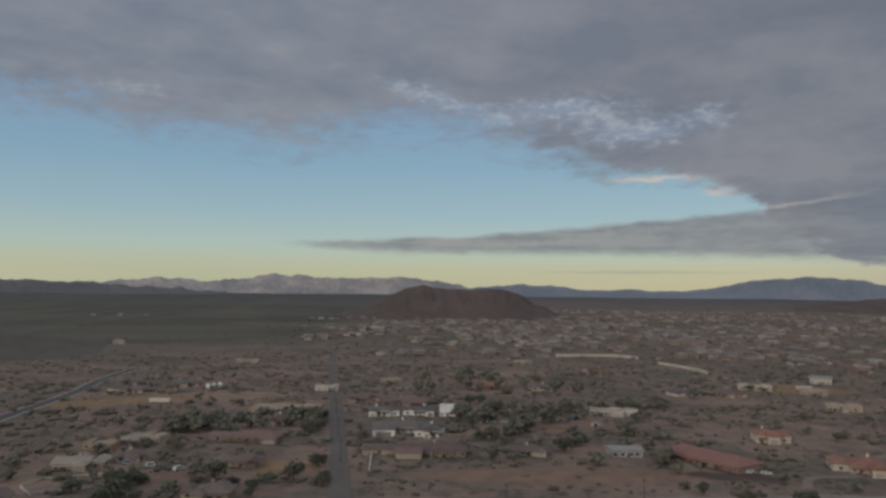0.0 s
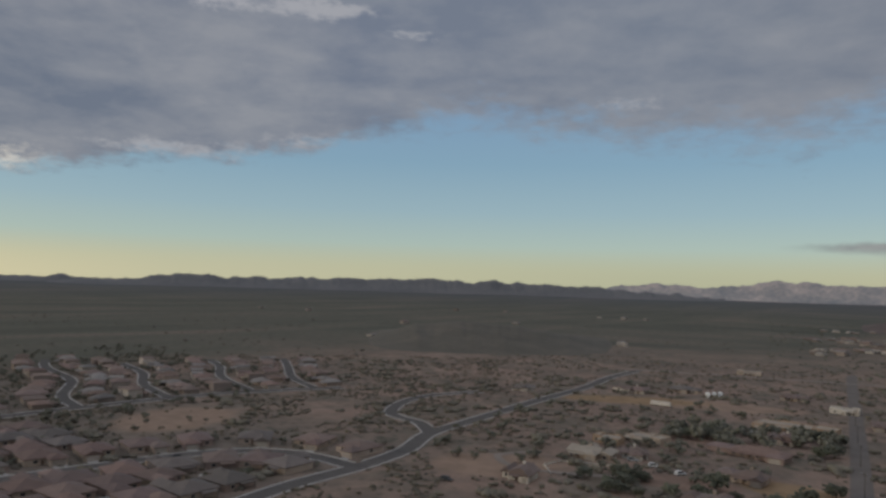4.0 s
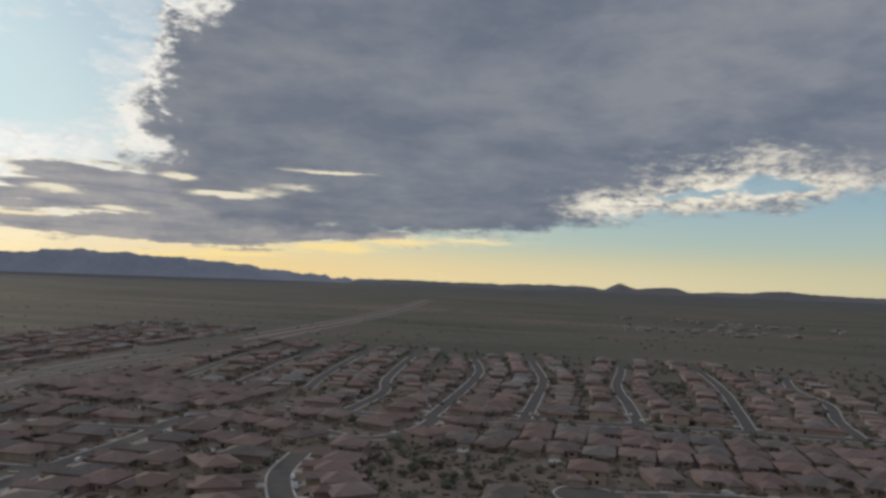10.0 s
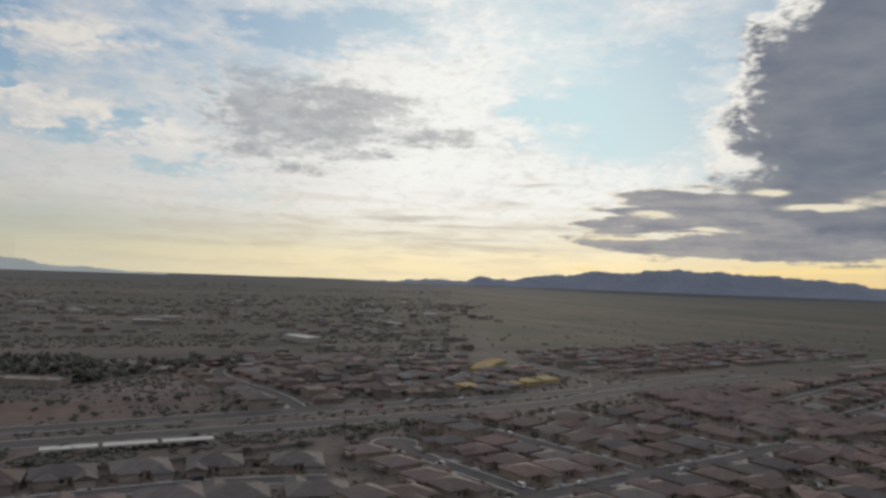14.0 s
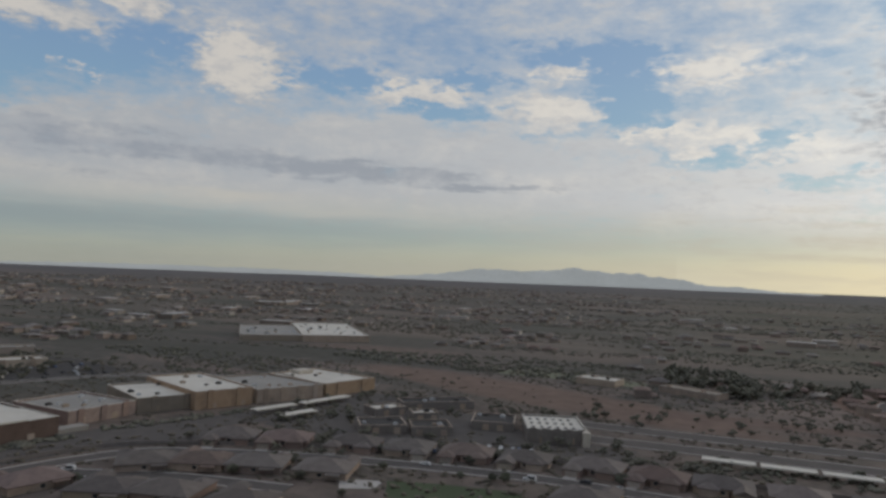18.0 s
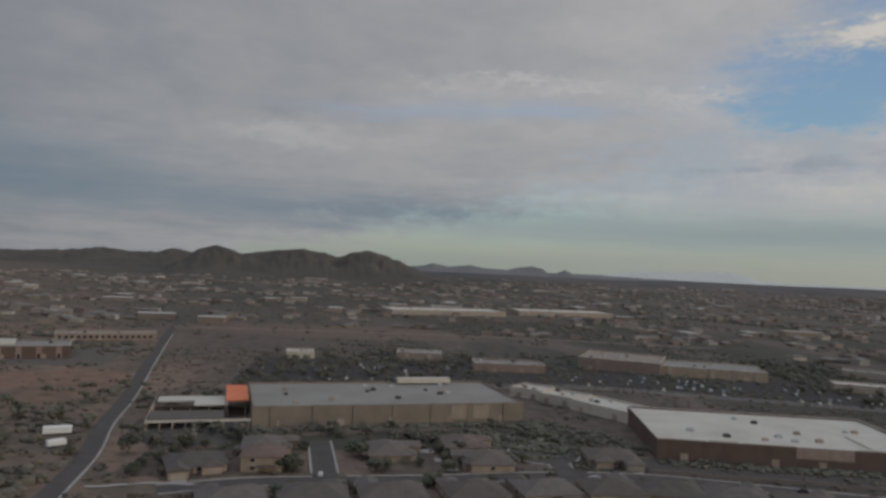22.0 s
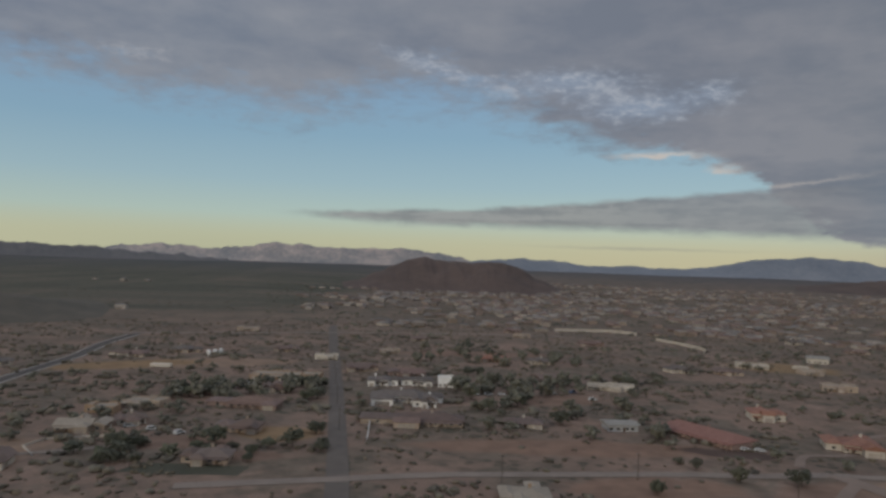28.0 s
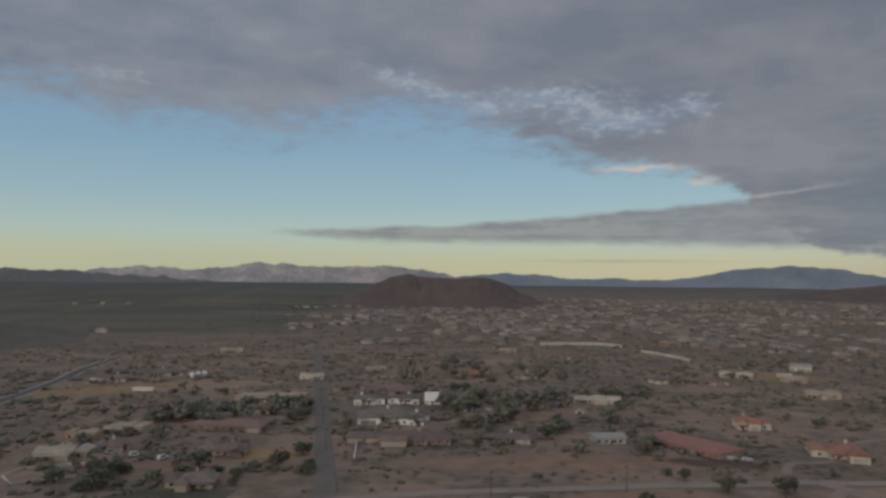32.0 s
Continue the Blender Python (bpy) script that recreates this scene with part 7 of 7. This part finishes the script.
def grove(x0, x1, y0, y1, count, kinds, seed, size=(0.8, 1.25), gap=8.0):
    rnd = random.Random(seed)
    made = tries = 0
    verts, faces = [], []
    while made < count and tries < count * 12:
        tries += 1
        p = Vector((rnd.uniform(x0, x1), rnd.uniform(y0, y1), 0))
        if not seen(p) or on_road(p, 2.0) or any((p - q).length < gap for q in HOMES) or any((p - q).length < r for q, r in SHOPS):
            continue
        made += 1
        kind, k, turn = rnd.choice(kinds), rnd.uniform(*size), rnd.uniform(0, 360)
        if p.length < 312:
            tree(p.x, p.y, kind, k, turn)
            continue
        m = pose(p.x, p.y, 0, 0, 0, turn) @ Matrix.Scale(k, 4)
        for v, f in LIGHT[kind]:
            o = len(verts)
            verts += [tuple(m @ Vector(q)) for q in v]
            faces += [tuple(i + o for i in q) for q in f]
    if verts:
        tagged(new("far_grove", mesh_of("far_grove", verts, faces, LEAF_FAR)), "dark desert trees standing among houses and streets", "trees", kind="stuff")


# big dark trees round the white estate and the rural houses
grove(8, 62, 395, 470, 26, (1, 4, 0), 1, (0.9, 1.35), 7)
grove(-110, -70, 395, 440, 14, (1, 4), 2, (0.9, 1.2), 7)
grove(-140, -110, 350, 430, 12, (1, 0), 3)
grove(-150, -70, 262, 300, 24, (0, 1, 3), 27, (0.6, 0.95), 8.0)
grove(-150, -112, 385, 425, 16, (1, 4), 28, (0.9, 1.2), 7.0)
grove(60, 130, 430, 500, 16, (1, 0, 4), 4)
grove(20, 110, 330, 400, 18, (0, 1, 2), 5)
grove(-20, 110, 540, 640, 26, (0, 1, 4), 6)
grove(-260, -60, 255, 360, 26, (0, 2, 3), 7)
grove(-260, -40, 360, 660, 30, (0, 2, 3), 8)
grove(90, 260, 215, 420, 26, (0, 2, 3), 9)
grove(220, 420, 120, 300, 60, (0, 1, 2, 3), 10)
grove(205, 300, 115, 200, 26, (1, 0, 4), 29, (0.8, 1.15), 8.0)
grove(130, 420, 430, 700, 40, (0, 2, 3), 11)
# single dark trees by the houses
for i, (x, y) in enumerate(((-140, 396), (-132, 402), (-148, 404), (-116, 431), (-85, 436), (-78, 430), (-69, 402), (-74, 396), (-19, 572), (25, 648), (20, 504), (28, 510), (44, 399), (27, 383), (62, 358), (86, 476), (128, 478), (19, 415), (104, 404), (-48, 293), (-55, 322), (-61, 298), (-94, 299), (-122, 290), (-128, 284))):
    tree(x, y, (1, 4, 1, 0)[i % 4], 1.0 + 0.35 * ((i * 7) % 5) / 5, i * 50)
for i, (x, y) in enumerate(((261, 188), (268, 182), (351, 240), (341, 218), (318, 182), (130, 226), (138, 269), (380, 260), (306, 274), (79, 253), (202, 246), (258, 195), (265, 169), (273, 150), (225, 126), (209, 142), (339, 270), (351, 246), (372, 190), (295, 80), (320, 172))):
    tree(x, y, (1, 0, 1, 4)[i % 4], 0.9 + 0.35 * ((i * 7) % 5) / 5, i * 50)
grove(-62, 4, -660, -540, 50, (1, 4), 22, (1.0, 1.5))
grove(-170, -70, -640, -560, 30, (0, 1, 4), 25, (0.9, 1.3))
grove(-800, -600, -330, 420, 330, (0, 2, 3), 26, (0.5, 0.9))
grove(-400, -268, -112, -40, 34, (0, 2, 3), 23, (0.7, 1.1))
# street trees
grove(-450, -400, -100, 320, 70, (0, 2, 3), 12, (0.6, 1.0))
grove(-400, -230, -330, 230, 170, (2, 3, 0), 13, (0.5, 0.85))
grove(-620, -440, -300, 400, 420, (0, 2, 3), 14, (0.5, 0.95))
grove(-330, 60, -345, -285, 50, (0, 2, 3), 15, (0.6, 1.0))
grove(-300, 60, -470, -405, 50, (0, 2, 3), 16, (0.7, 1.1))
grove(60, 300, -320, -200, 70, (2, 3, 0), 17, (0.5, 0.95))
grove(240, 330, -130, 60, 36, (0, 1, 3), 24, (0.5, 0.9))
grove(265, 345, -125, 75, 46, (0, 1, 3), 18, (0.7, 1.1))
grove(400, 620, -460, 60, 230, (0, 2, 3), 19, (0.7, 1.15))
grove(20, 220, -430, -315, 70, (0, 3, 2), 20, (0.6, 1.0), 5.0)
grove(280, 420, 60, 110, 16, (0, 3), 21, (0.7, 1.0))


def strew(name, label, spots, mat, seed, size, category="shrubs", many=(1, 2, 2, 3)):
    """Low growth that nobody could count: uneven clumps in one mesh."""
    rnd = random.Random(seed)
    verts, faces = [], []
    for p in spots:
        s = rnd.uniform(*size)
        z = land(p.length)
        for k in range(rnd.choice(many)):
            c = (p.x + rnd.gauss(0, s * 0.75) * (k > 0), p.y + rnd.gauss(0, s * 0.75) * (k > 0), z + s * 0.3)
            o = len(verts)
            verts += blob(rnd, c, s * rnd.uniform(0.4, 0.95), 0.62)
            faces += [tuple(i + o for i in f) for f in OCTA_F]
    tagged(new(name, mesh_of(name, verts, faces, mat)), label, category, kind="stuff")


def on_lot(p):
    for cx, cy, rx, ry, turn, _ in LOTS:
        c, s = math.cos(radians(turn)), math.sin(radians(turn))
        u, v = p.x - cx, p.y - cy
        if ((u * c + v * s) / rx) ** 2 + ((v * c - u * s) / ry) ** 2 < 0.95:
            return True
    return False


PLOTS = set()
for q in HOMES:
    PLOTS.update((math.floor(q.x / 4) + i, math.floor(q.y / 4) + j) for i in range(-2, 3) for j in range(-2, 3))


def near_home(p):
    return (math.floor(p.x / 4), math.floor(p.y / 4)) in PLOTS


def spots(az0, az1, d0, d1, count, seed, thin=-0.2, freq=0.02, clear=1.5, wide=1.0):
    rnd = random.Random(seed)
    out = []
    for _ in range(count * 4):
        if len(out) >= count:
            break
        d = rnd.uniform(d0, d1) if rnd.random() < 0.6 else math.sqrt(rnd.uniform(d0 * d0, d1 * d1))
        p = around(rnd.uniform(az0, az1), d)
        if noise.noise((p.x * freq * wide, p.y * freq, seed)) < thin or (d < 800 and on_lot(p) and rnd.random() < 0.88):
            continue
        if d < 950 and (on_road(p, clear) or near_home(p) or any((p - q).length < r for q, r in SHOPS)):
            continue
        out.append(p)
    return out


strew("scrub_north", "grey-green desert scrub on open lots", spots(36, -36, 236, 900, 3600, 1), SCRUB, 1, (0.7, 2.0))
strew("scrub_northwest", "grey-green desert scrub on open lots", spots(68, 34, 236, 800, 2200, 2, -0.1), SCRUB, 2, (0.7, 1.8))
strew("scrub_northeast", "grey-green desert scrub on open lots", spots(-34, -76, 236, 900, 1700, 3, -0.05), SCRUB, 3, (0.7, 2.0))
strew("shrubs_west", "garden shrubs between the tract houses", spots(150, 62, 236, 640, 3600, 4, -0.4), SCRUB, 4, (0.6, 1.7))
strew("shrubs_south", "garden shrubs and scrub along the arterial", spots(210, 148, 240, 640, 2800, 5, -0.3), BRUSH, 5, (0.6, 1.8))
strew("shrubs_east", "shrubs along streets and car parks", spots(-76, -152, 240, 640, 2600, 6, -0.3), BRUSH, 6, (0.6, 1.8))
for k, (a0, a1, n) in enumerate(((36, -36, 420), (68, 34, 260), (-34, -76, 420))):
    strew("brush_patches", "dull olive thickets of brush on the open lots", spots(a0, a1, 240, 760, n, 30 + k, 0.0, 0.012, 2.5), BRUSH, 40 + k, (1.6, 3.4), "shrubs", (3, 4, 5, 6))
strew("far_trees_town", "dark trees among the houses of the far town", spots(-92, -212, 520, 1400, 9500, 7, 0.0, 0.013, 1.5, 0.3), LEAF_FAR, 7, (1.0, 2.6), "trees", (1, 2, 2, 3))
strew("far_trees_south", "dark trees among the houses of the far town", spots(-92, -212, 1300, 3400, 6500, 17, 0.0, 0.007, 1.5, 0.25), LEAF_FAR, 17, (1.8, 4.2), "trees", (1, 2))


def belt(name, label, a, b, wide, count, seed, size):
    """Planting along a line."""
    rnd = random.Random(seed)
    a, b = Vector((*a, 0)), Vector((*b, 0))
    s = Vector((a.y - b.y, b.x - a.x, 0)).normalized()
    strew(name, label, [a.lerp(b, rnd.random()) + s * rnd.uniform(-wide, wide) for _ in range(count)], LEAF_FAR, seed, size, "shrubs", (2, 3, 4))


belt("planting_store", "dark green trees and shrubs along the store's wall", (332, 36), (352, -104), 6, 120, 51, (1.2, 2.6))
belt("planting_slope", "dark green shrubs on the slope before the store", (310, -62), (290, -128), 14, 90, 52, (0.8, 2.0))
belt("planting_yard", "dark shrubs along the service yard", (286, -138), (260, -254), 4, 210, 53, (0.9, 2.1))
belt("planting_gap", "dark green trees on the slope between the stores", (348, -98), (296, -134), 18, 210, 59, (1.1, 2.7))
belt("planting_back", "dark green trees on the slope between the stores", (334, -58), (300, -104), 12, 130, 60, (1.0, 2.4))
belt("planting_shops", "dark shrubs along the shops' back walls", (258, -272), (205, -392), 4, 130, 54, (0.8, 1.9))
belt("planting_wall", "dark trees behind the houses' wall", (200, -285), (40, -318), 5, 110, 55, (0.9, 2.0))
belt("planting_arterial", "dark roadside trees along the arterial", (20, -330), (-240, -345), 9, 200, 56, (0.9, 2.1))
belt("trees_shops_far", "dark trees between the far car parks", (640, 20), (500, -480), 60, 420, 58, (1.4, 3.2))
belt("trees_wash", "dark trees beyond the wash", (300, -640), (40, -590), 34, 240, 57, (1.6, 3.4))
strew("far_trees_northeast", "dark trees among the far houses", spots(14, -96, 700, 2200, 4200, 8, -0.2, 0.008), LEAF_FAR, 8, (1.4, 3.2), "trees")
strew("far_scrub_plain", "dark bushes scattered over the plain", spots(160, 14, 640, 2000, 1300, 9, 0.0, 0.006), SCRUB, 9, (1.0, 2.4))

# ---------------------------------------------------------------- vehicles
def car_meshes(van):
    L, W = (5.4, 2.0) if van else (4.6, 1.85)
    body = Shape()
    side = [(-L / 2, 0.35), (L / 2, 0.35), (L / 2, 0.85), (L * 0.26, 0.98), (L * 0.12, 1.95 if van else 1.48), (-L * 0.40, 1.95 if van else 1.42), (-L / 2, 1.0)]
    n = len(side)
    inset = [0, 0, 0, 0.05, 0.22, 0.22, 0.05]
    v = [(x, -W / 2 + k, z) for (x, z), k in zip(side, inset)] + [(x, W / 2 - k, z) for (x, z), k in zip(side, inset)]
    body.add(v, [tuple(range(n)), tuple(reversed(range(n, 2 * n)))] + [((i + 1) % n, i, n + i, n + (i + 1) % n) for i in range(n)])
    top = 1.95 if van else 1.46
    glass = Shape().box(-L * 0.36, -W / 2 + 0.08, 1.02, L * 0.13, W / 2 - 0.08, top - 0.16)
    wheel = Shape()
    ring = [(0.33 * math.cos(a), 0.33 * math.sin(a)) for a in np.linspace(0, 2 * math.pi, 13)[:-1]]
    wheel.add([(x, -0.11, z) for x, z in ring] + [(x, 0.11, z) for x, z in ring], [tuple(range(12)), tuple(reversed(range(12, 24)))] + [((i + 1) % 12, i, 12 + i, 12 + (i + 1) % 12) for i in range(12)])
    return L, W, body, glass, wheel


CARS = {}


def car(x, y, turn, paint=0, van=False):
    key = (paint, van)
    m = pose(x, y, 0.06, 0, 0, turn)
    if key in CARS:
        copy_thing(CARS[key], m)
        return
    L, W, body, glass, wheel = car_meshes(van)
    words = ("white", "grey", "black", "dark blue", "red", "tan")[paint]
    ob = thing("van" if van else "car", m, "parked " + words + (" van on open ground" if van else " car on asphalt"), "van" if van else "car", "parked vehicles")
    part("body", body.mesh("body", CAR_PAINTS[paint]), ob)
    part("glazing", glass.mesh("glazing", GLASS), ob)
    wm = wheel.mesh("wheel", TYRE)
    for sx in (-0.31, 0.31):
        for sy in (-1, 1):
            part("wheel", wm, ob, m=pose(L * sx, sy * (W / 2 - 0.1), 0.33))
    CARS[key] = ob


def car_rows(ax, ay, bx, by, rows, depth, count, seed):
    """Cars in the bays of a car park, some bays empty."""
    rnd = random.Random(seed)
    a, b = Vector((ax, ay, 0)), Vector((bx, by, 0))
    u = (b - a).normalized()
    v = Vector((u.y, -u.x, 0))
    t = math.degrees(math.atan2(v.y, v.x))
    bays = int((b - a).length / 2.8)
    picks = set()
    while len(picks) < count:
        picks.add((rnd.randrange(rows), rnd.randrange(bays)))
    for r, k in sorted(picks):
        p = a + u * (k + 0.5) * 2.8 + v * (r * depth)
        if any((p - q).length < rr * 0.9 for q, rr in SHOPS):
            continue
        car(p.x, p.y, t + rnd.choice((0, 180)), rnd.choice((0, 1, 1, 2, 2, 3, 5)), rnd.random() < 0.2)


car_rows(470, 50, 490, -100, 5, -16, 36, 1)
car_rows(480, -160, 440, -280, 4, -16, 34, 2)
car_rows(430, -290, 385, -420, 4, -16, 34, 3)
car_rows(60, -326, 130, -318, 2, -16, 14, 4)
for x, y, t, k, v in ((-114, 313, 60, 0, True), (-128, 318, 30, 0, True), (-140, 322, 20, 1, True), (-182, 233, 15, 2, True), (30, 430, 5, 0, True), (38, 431, 8, 0, False), (48, 432, 4, 1, False), (22, 428, 2, 0, False),
                      (70, 440, 20, 0, True), (84, 446, 40, 3, True), (92, 424, 10, 0, True), (138, 318, -20, 0, False), (144, 317, -10, 0, False), (-222, -402, 2, 0, True), (-196, -392, 2, 4, False), (-260, -398, 2, 0, False),
                      (-301, 48, 80, 0, False), (-262, -119, 20, 0, False), (-250, -112, 20, 1, False), (266, 4, 0, 0, False), (272, -46, 90, 1, False), (262, -100, 70, 0, False), (246, -176, 70, 2, False), (356, 66, 0, 1, False),
                      (318, 62, 30, 0, True), (-64, -280, 0, 2, False), (20, -283, 0, 1, False), (98, -283, 0, 0, False)):
    car(x, y, t, k, v)


rnd = random.Random(77)
for ob in TRACT:
    line, half = next((l, h) for l, h, o, *_ in ROADS if o is ob)
    n = sides(line)
    for k in range(2, len(line) - 2, 3):
        if line[k].length < 480 and rnd.random() < 0.16 and seen(line[k], 236):
            s = rnd.choice((-1, 1))
            p, d = line[k] + n[k] * s * (half - 1.2), line[k + 1] - line[k]
            car(p.x, p.y, math.degrees(math.atan2(d.y, d.x)), rnd.choice((0, 0, 1, 1, 2, 5)), rnd.random() < 0.2)


def utility_pole(x, y, turn, label="weathered wooden utility pole with a crossarm"):
    ob = thing("utility_pole", pose(x, y, 0, 0, 0, turn), label, "pole", "utility poles")
    part("pole", Shape().add([(0.16 * math.cos(a), 0.16 * math.sin(a), 0) for a in POLE] + [(0.11 * math.cos(a), 0.11 * math.sin(a), 10.5) for a in POLE], [(i, (i + 1) % 8, 8 + (i + 1) % 8, 8 + i) for i in range(8)] + [tuple(range(8, 16))]).mesh("pole", BARK), ob)
    part("crossarm", Shape().box(-1.2, -0.08, 9.6, 1.2, 0.08, 9.8).mesh("crossarm", BARK), ob)
    for k in (-1.0, 0.0, 1.0):
        part("insulator", Shape().box(k - 0.06, -0.06, 9.8, k + 0.06, 0.06, 10.05).mesh("insulator", GREY_METAL), ob)


POLE = [2 * math.pi * i / 8 for i in range(8)]
for i, (x, y) in enumerate(((24, 260), (76, 268), (128, 251), (156, 226), (177, 190), (186, 172), (250, 118), (300, 84), (-46, 330), (-56, 390), (-66, 450), (-76, 510))):
    utility_pole(x, y, 20 * i)


def trailer(x, y, turn, size, label, mat):
    """A box trailer or tank on the bare lots."""
    L, W, H = size
    ob = thing("trailer", pose(x, y, 0, 0, 0, turn), label, "trailer", "parked vehicles")
    part("body", Shape().box(-L / 2, -W / 2, 0.7, L / 2, W / 2, H, 0.25).mesh("body", mat), ob)
    part("chassis", Shape().box(-L / 2 + 0.3, -W / 2 + 0.3, 0.45, L / 2 + 1.2, W / 2 - 0.3, 0.7).mesh("chassis", DARK), ob)
    wheel = car_meshes(False)[4].mesh("wheel", TYRE)
    for sx in (-0.3, -0.18):
        for sy in (-1, 1):
            part("wheel", wheel, ob, m=pose(L * sx, sy * (W / 2 - 0.15), 0.33))


trailer(185, 243, -58, (13, 2.6, 3.4), "long pale box trailer on bare earth", STUCCO_PALE)
trailer(198, 244, -58, (13, 2.6, 3.6), "long grey box trailer on bare earth", ROOF_PALE)
trailer(234, 221, -40, (9, 4.5, 4.2), "white storage trailer on bare earth", STUCCO_WHITE)
trailer(-193, 490, 0, (14, 3.2, 3.2), "cream mobile trailer by a dirt drive", STUCCO_PALE)
trailer(324, 117, -74, (11, 2.8, 3.6), "white motorhome beside the road", STUCCO_WHITE)
trailer(304, 110, -50, (7, 2.6, 3.0), "white camper beside the road", STUCCO_WHITE)
trailer(300, 590, -10, (12, 3, 3.4), "pale trailer on open land", STUCCO_PALE)
for i in range(3):
    ob = thing("water_tank", pose(-183 + 3.2 * i, 559 + 5 * i, 0), "white upright water tank", "tank", "water tanks")
    ring = [(1.8 * math.cos(a), 1.8 * math.sin(a)) for a in np.linspace(0, 2 * math.pi, 17)[:-1]]
    part("body", Shape().add([(x, y, 0) for x, y in ring] + [(x, y, 3.4) for x, y in ring] + [(x * 0.3, y * 0.3, 4.2) for x, y in ring], [(i2, (i2 + 1) % 16, 16 + (i2 + 1) % 16, 16 + i2) for i2 in range(16)] + [(16 + i2, 16 + (i2 + 1) % 16, 32 + (i2 + 1) % 16, 32 + i2) for i2 in range(16)] + [tuple(range(32, 48))]).mesh("body", STUCCO_WHITE), ob)

pool = thing("swimming_pool", pose(238, 121, 0, 0, 0, -60), "small turquoise swimming pool with a pale deck", "pool")
oval = [(5.2 * math.cos(a) * (1 + 0.15 * math.sin(2 * a)), 3.2 * math.sin(a)) for a in np.linspace(0, 2 * math.pi, 25)[:-1]]
part("deck", Shape().box(-5.8, -4.2, 0, 5.8, 4.2, 0.10).mesh("deck", CONCRETE), pool)
part("water", Shape().add([(x, y, 0.14) for x, y in oval], [tuple(range(24))]).mesh("water", POOL), pool, "turquoise pool water")
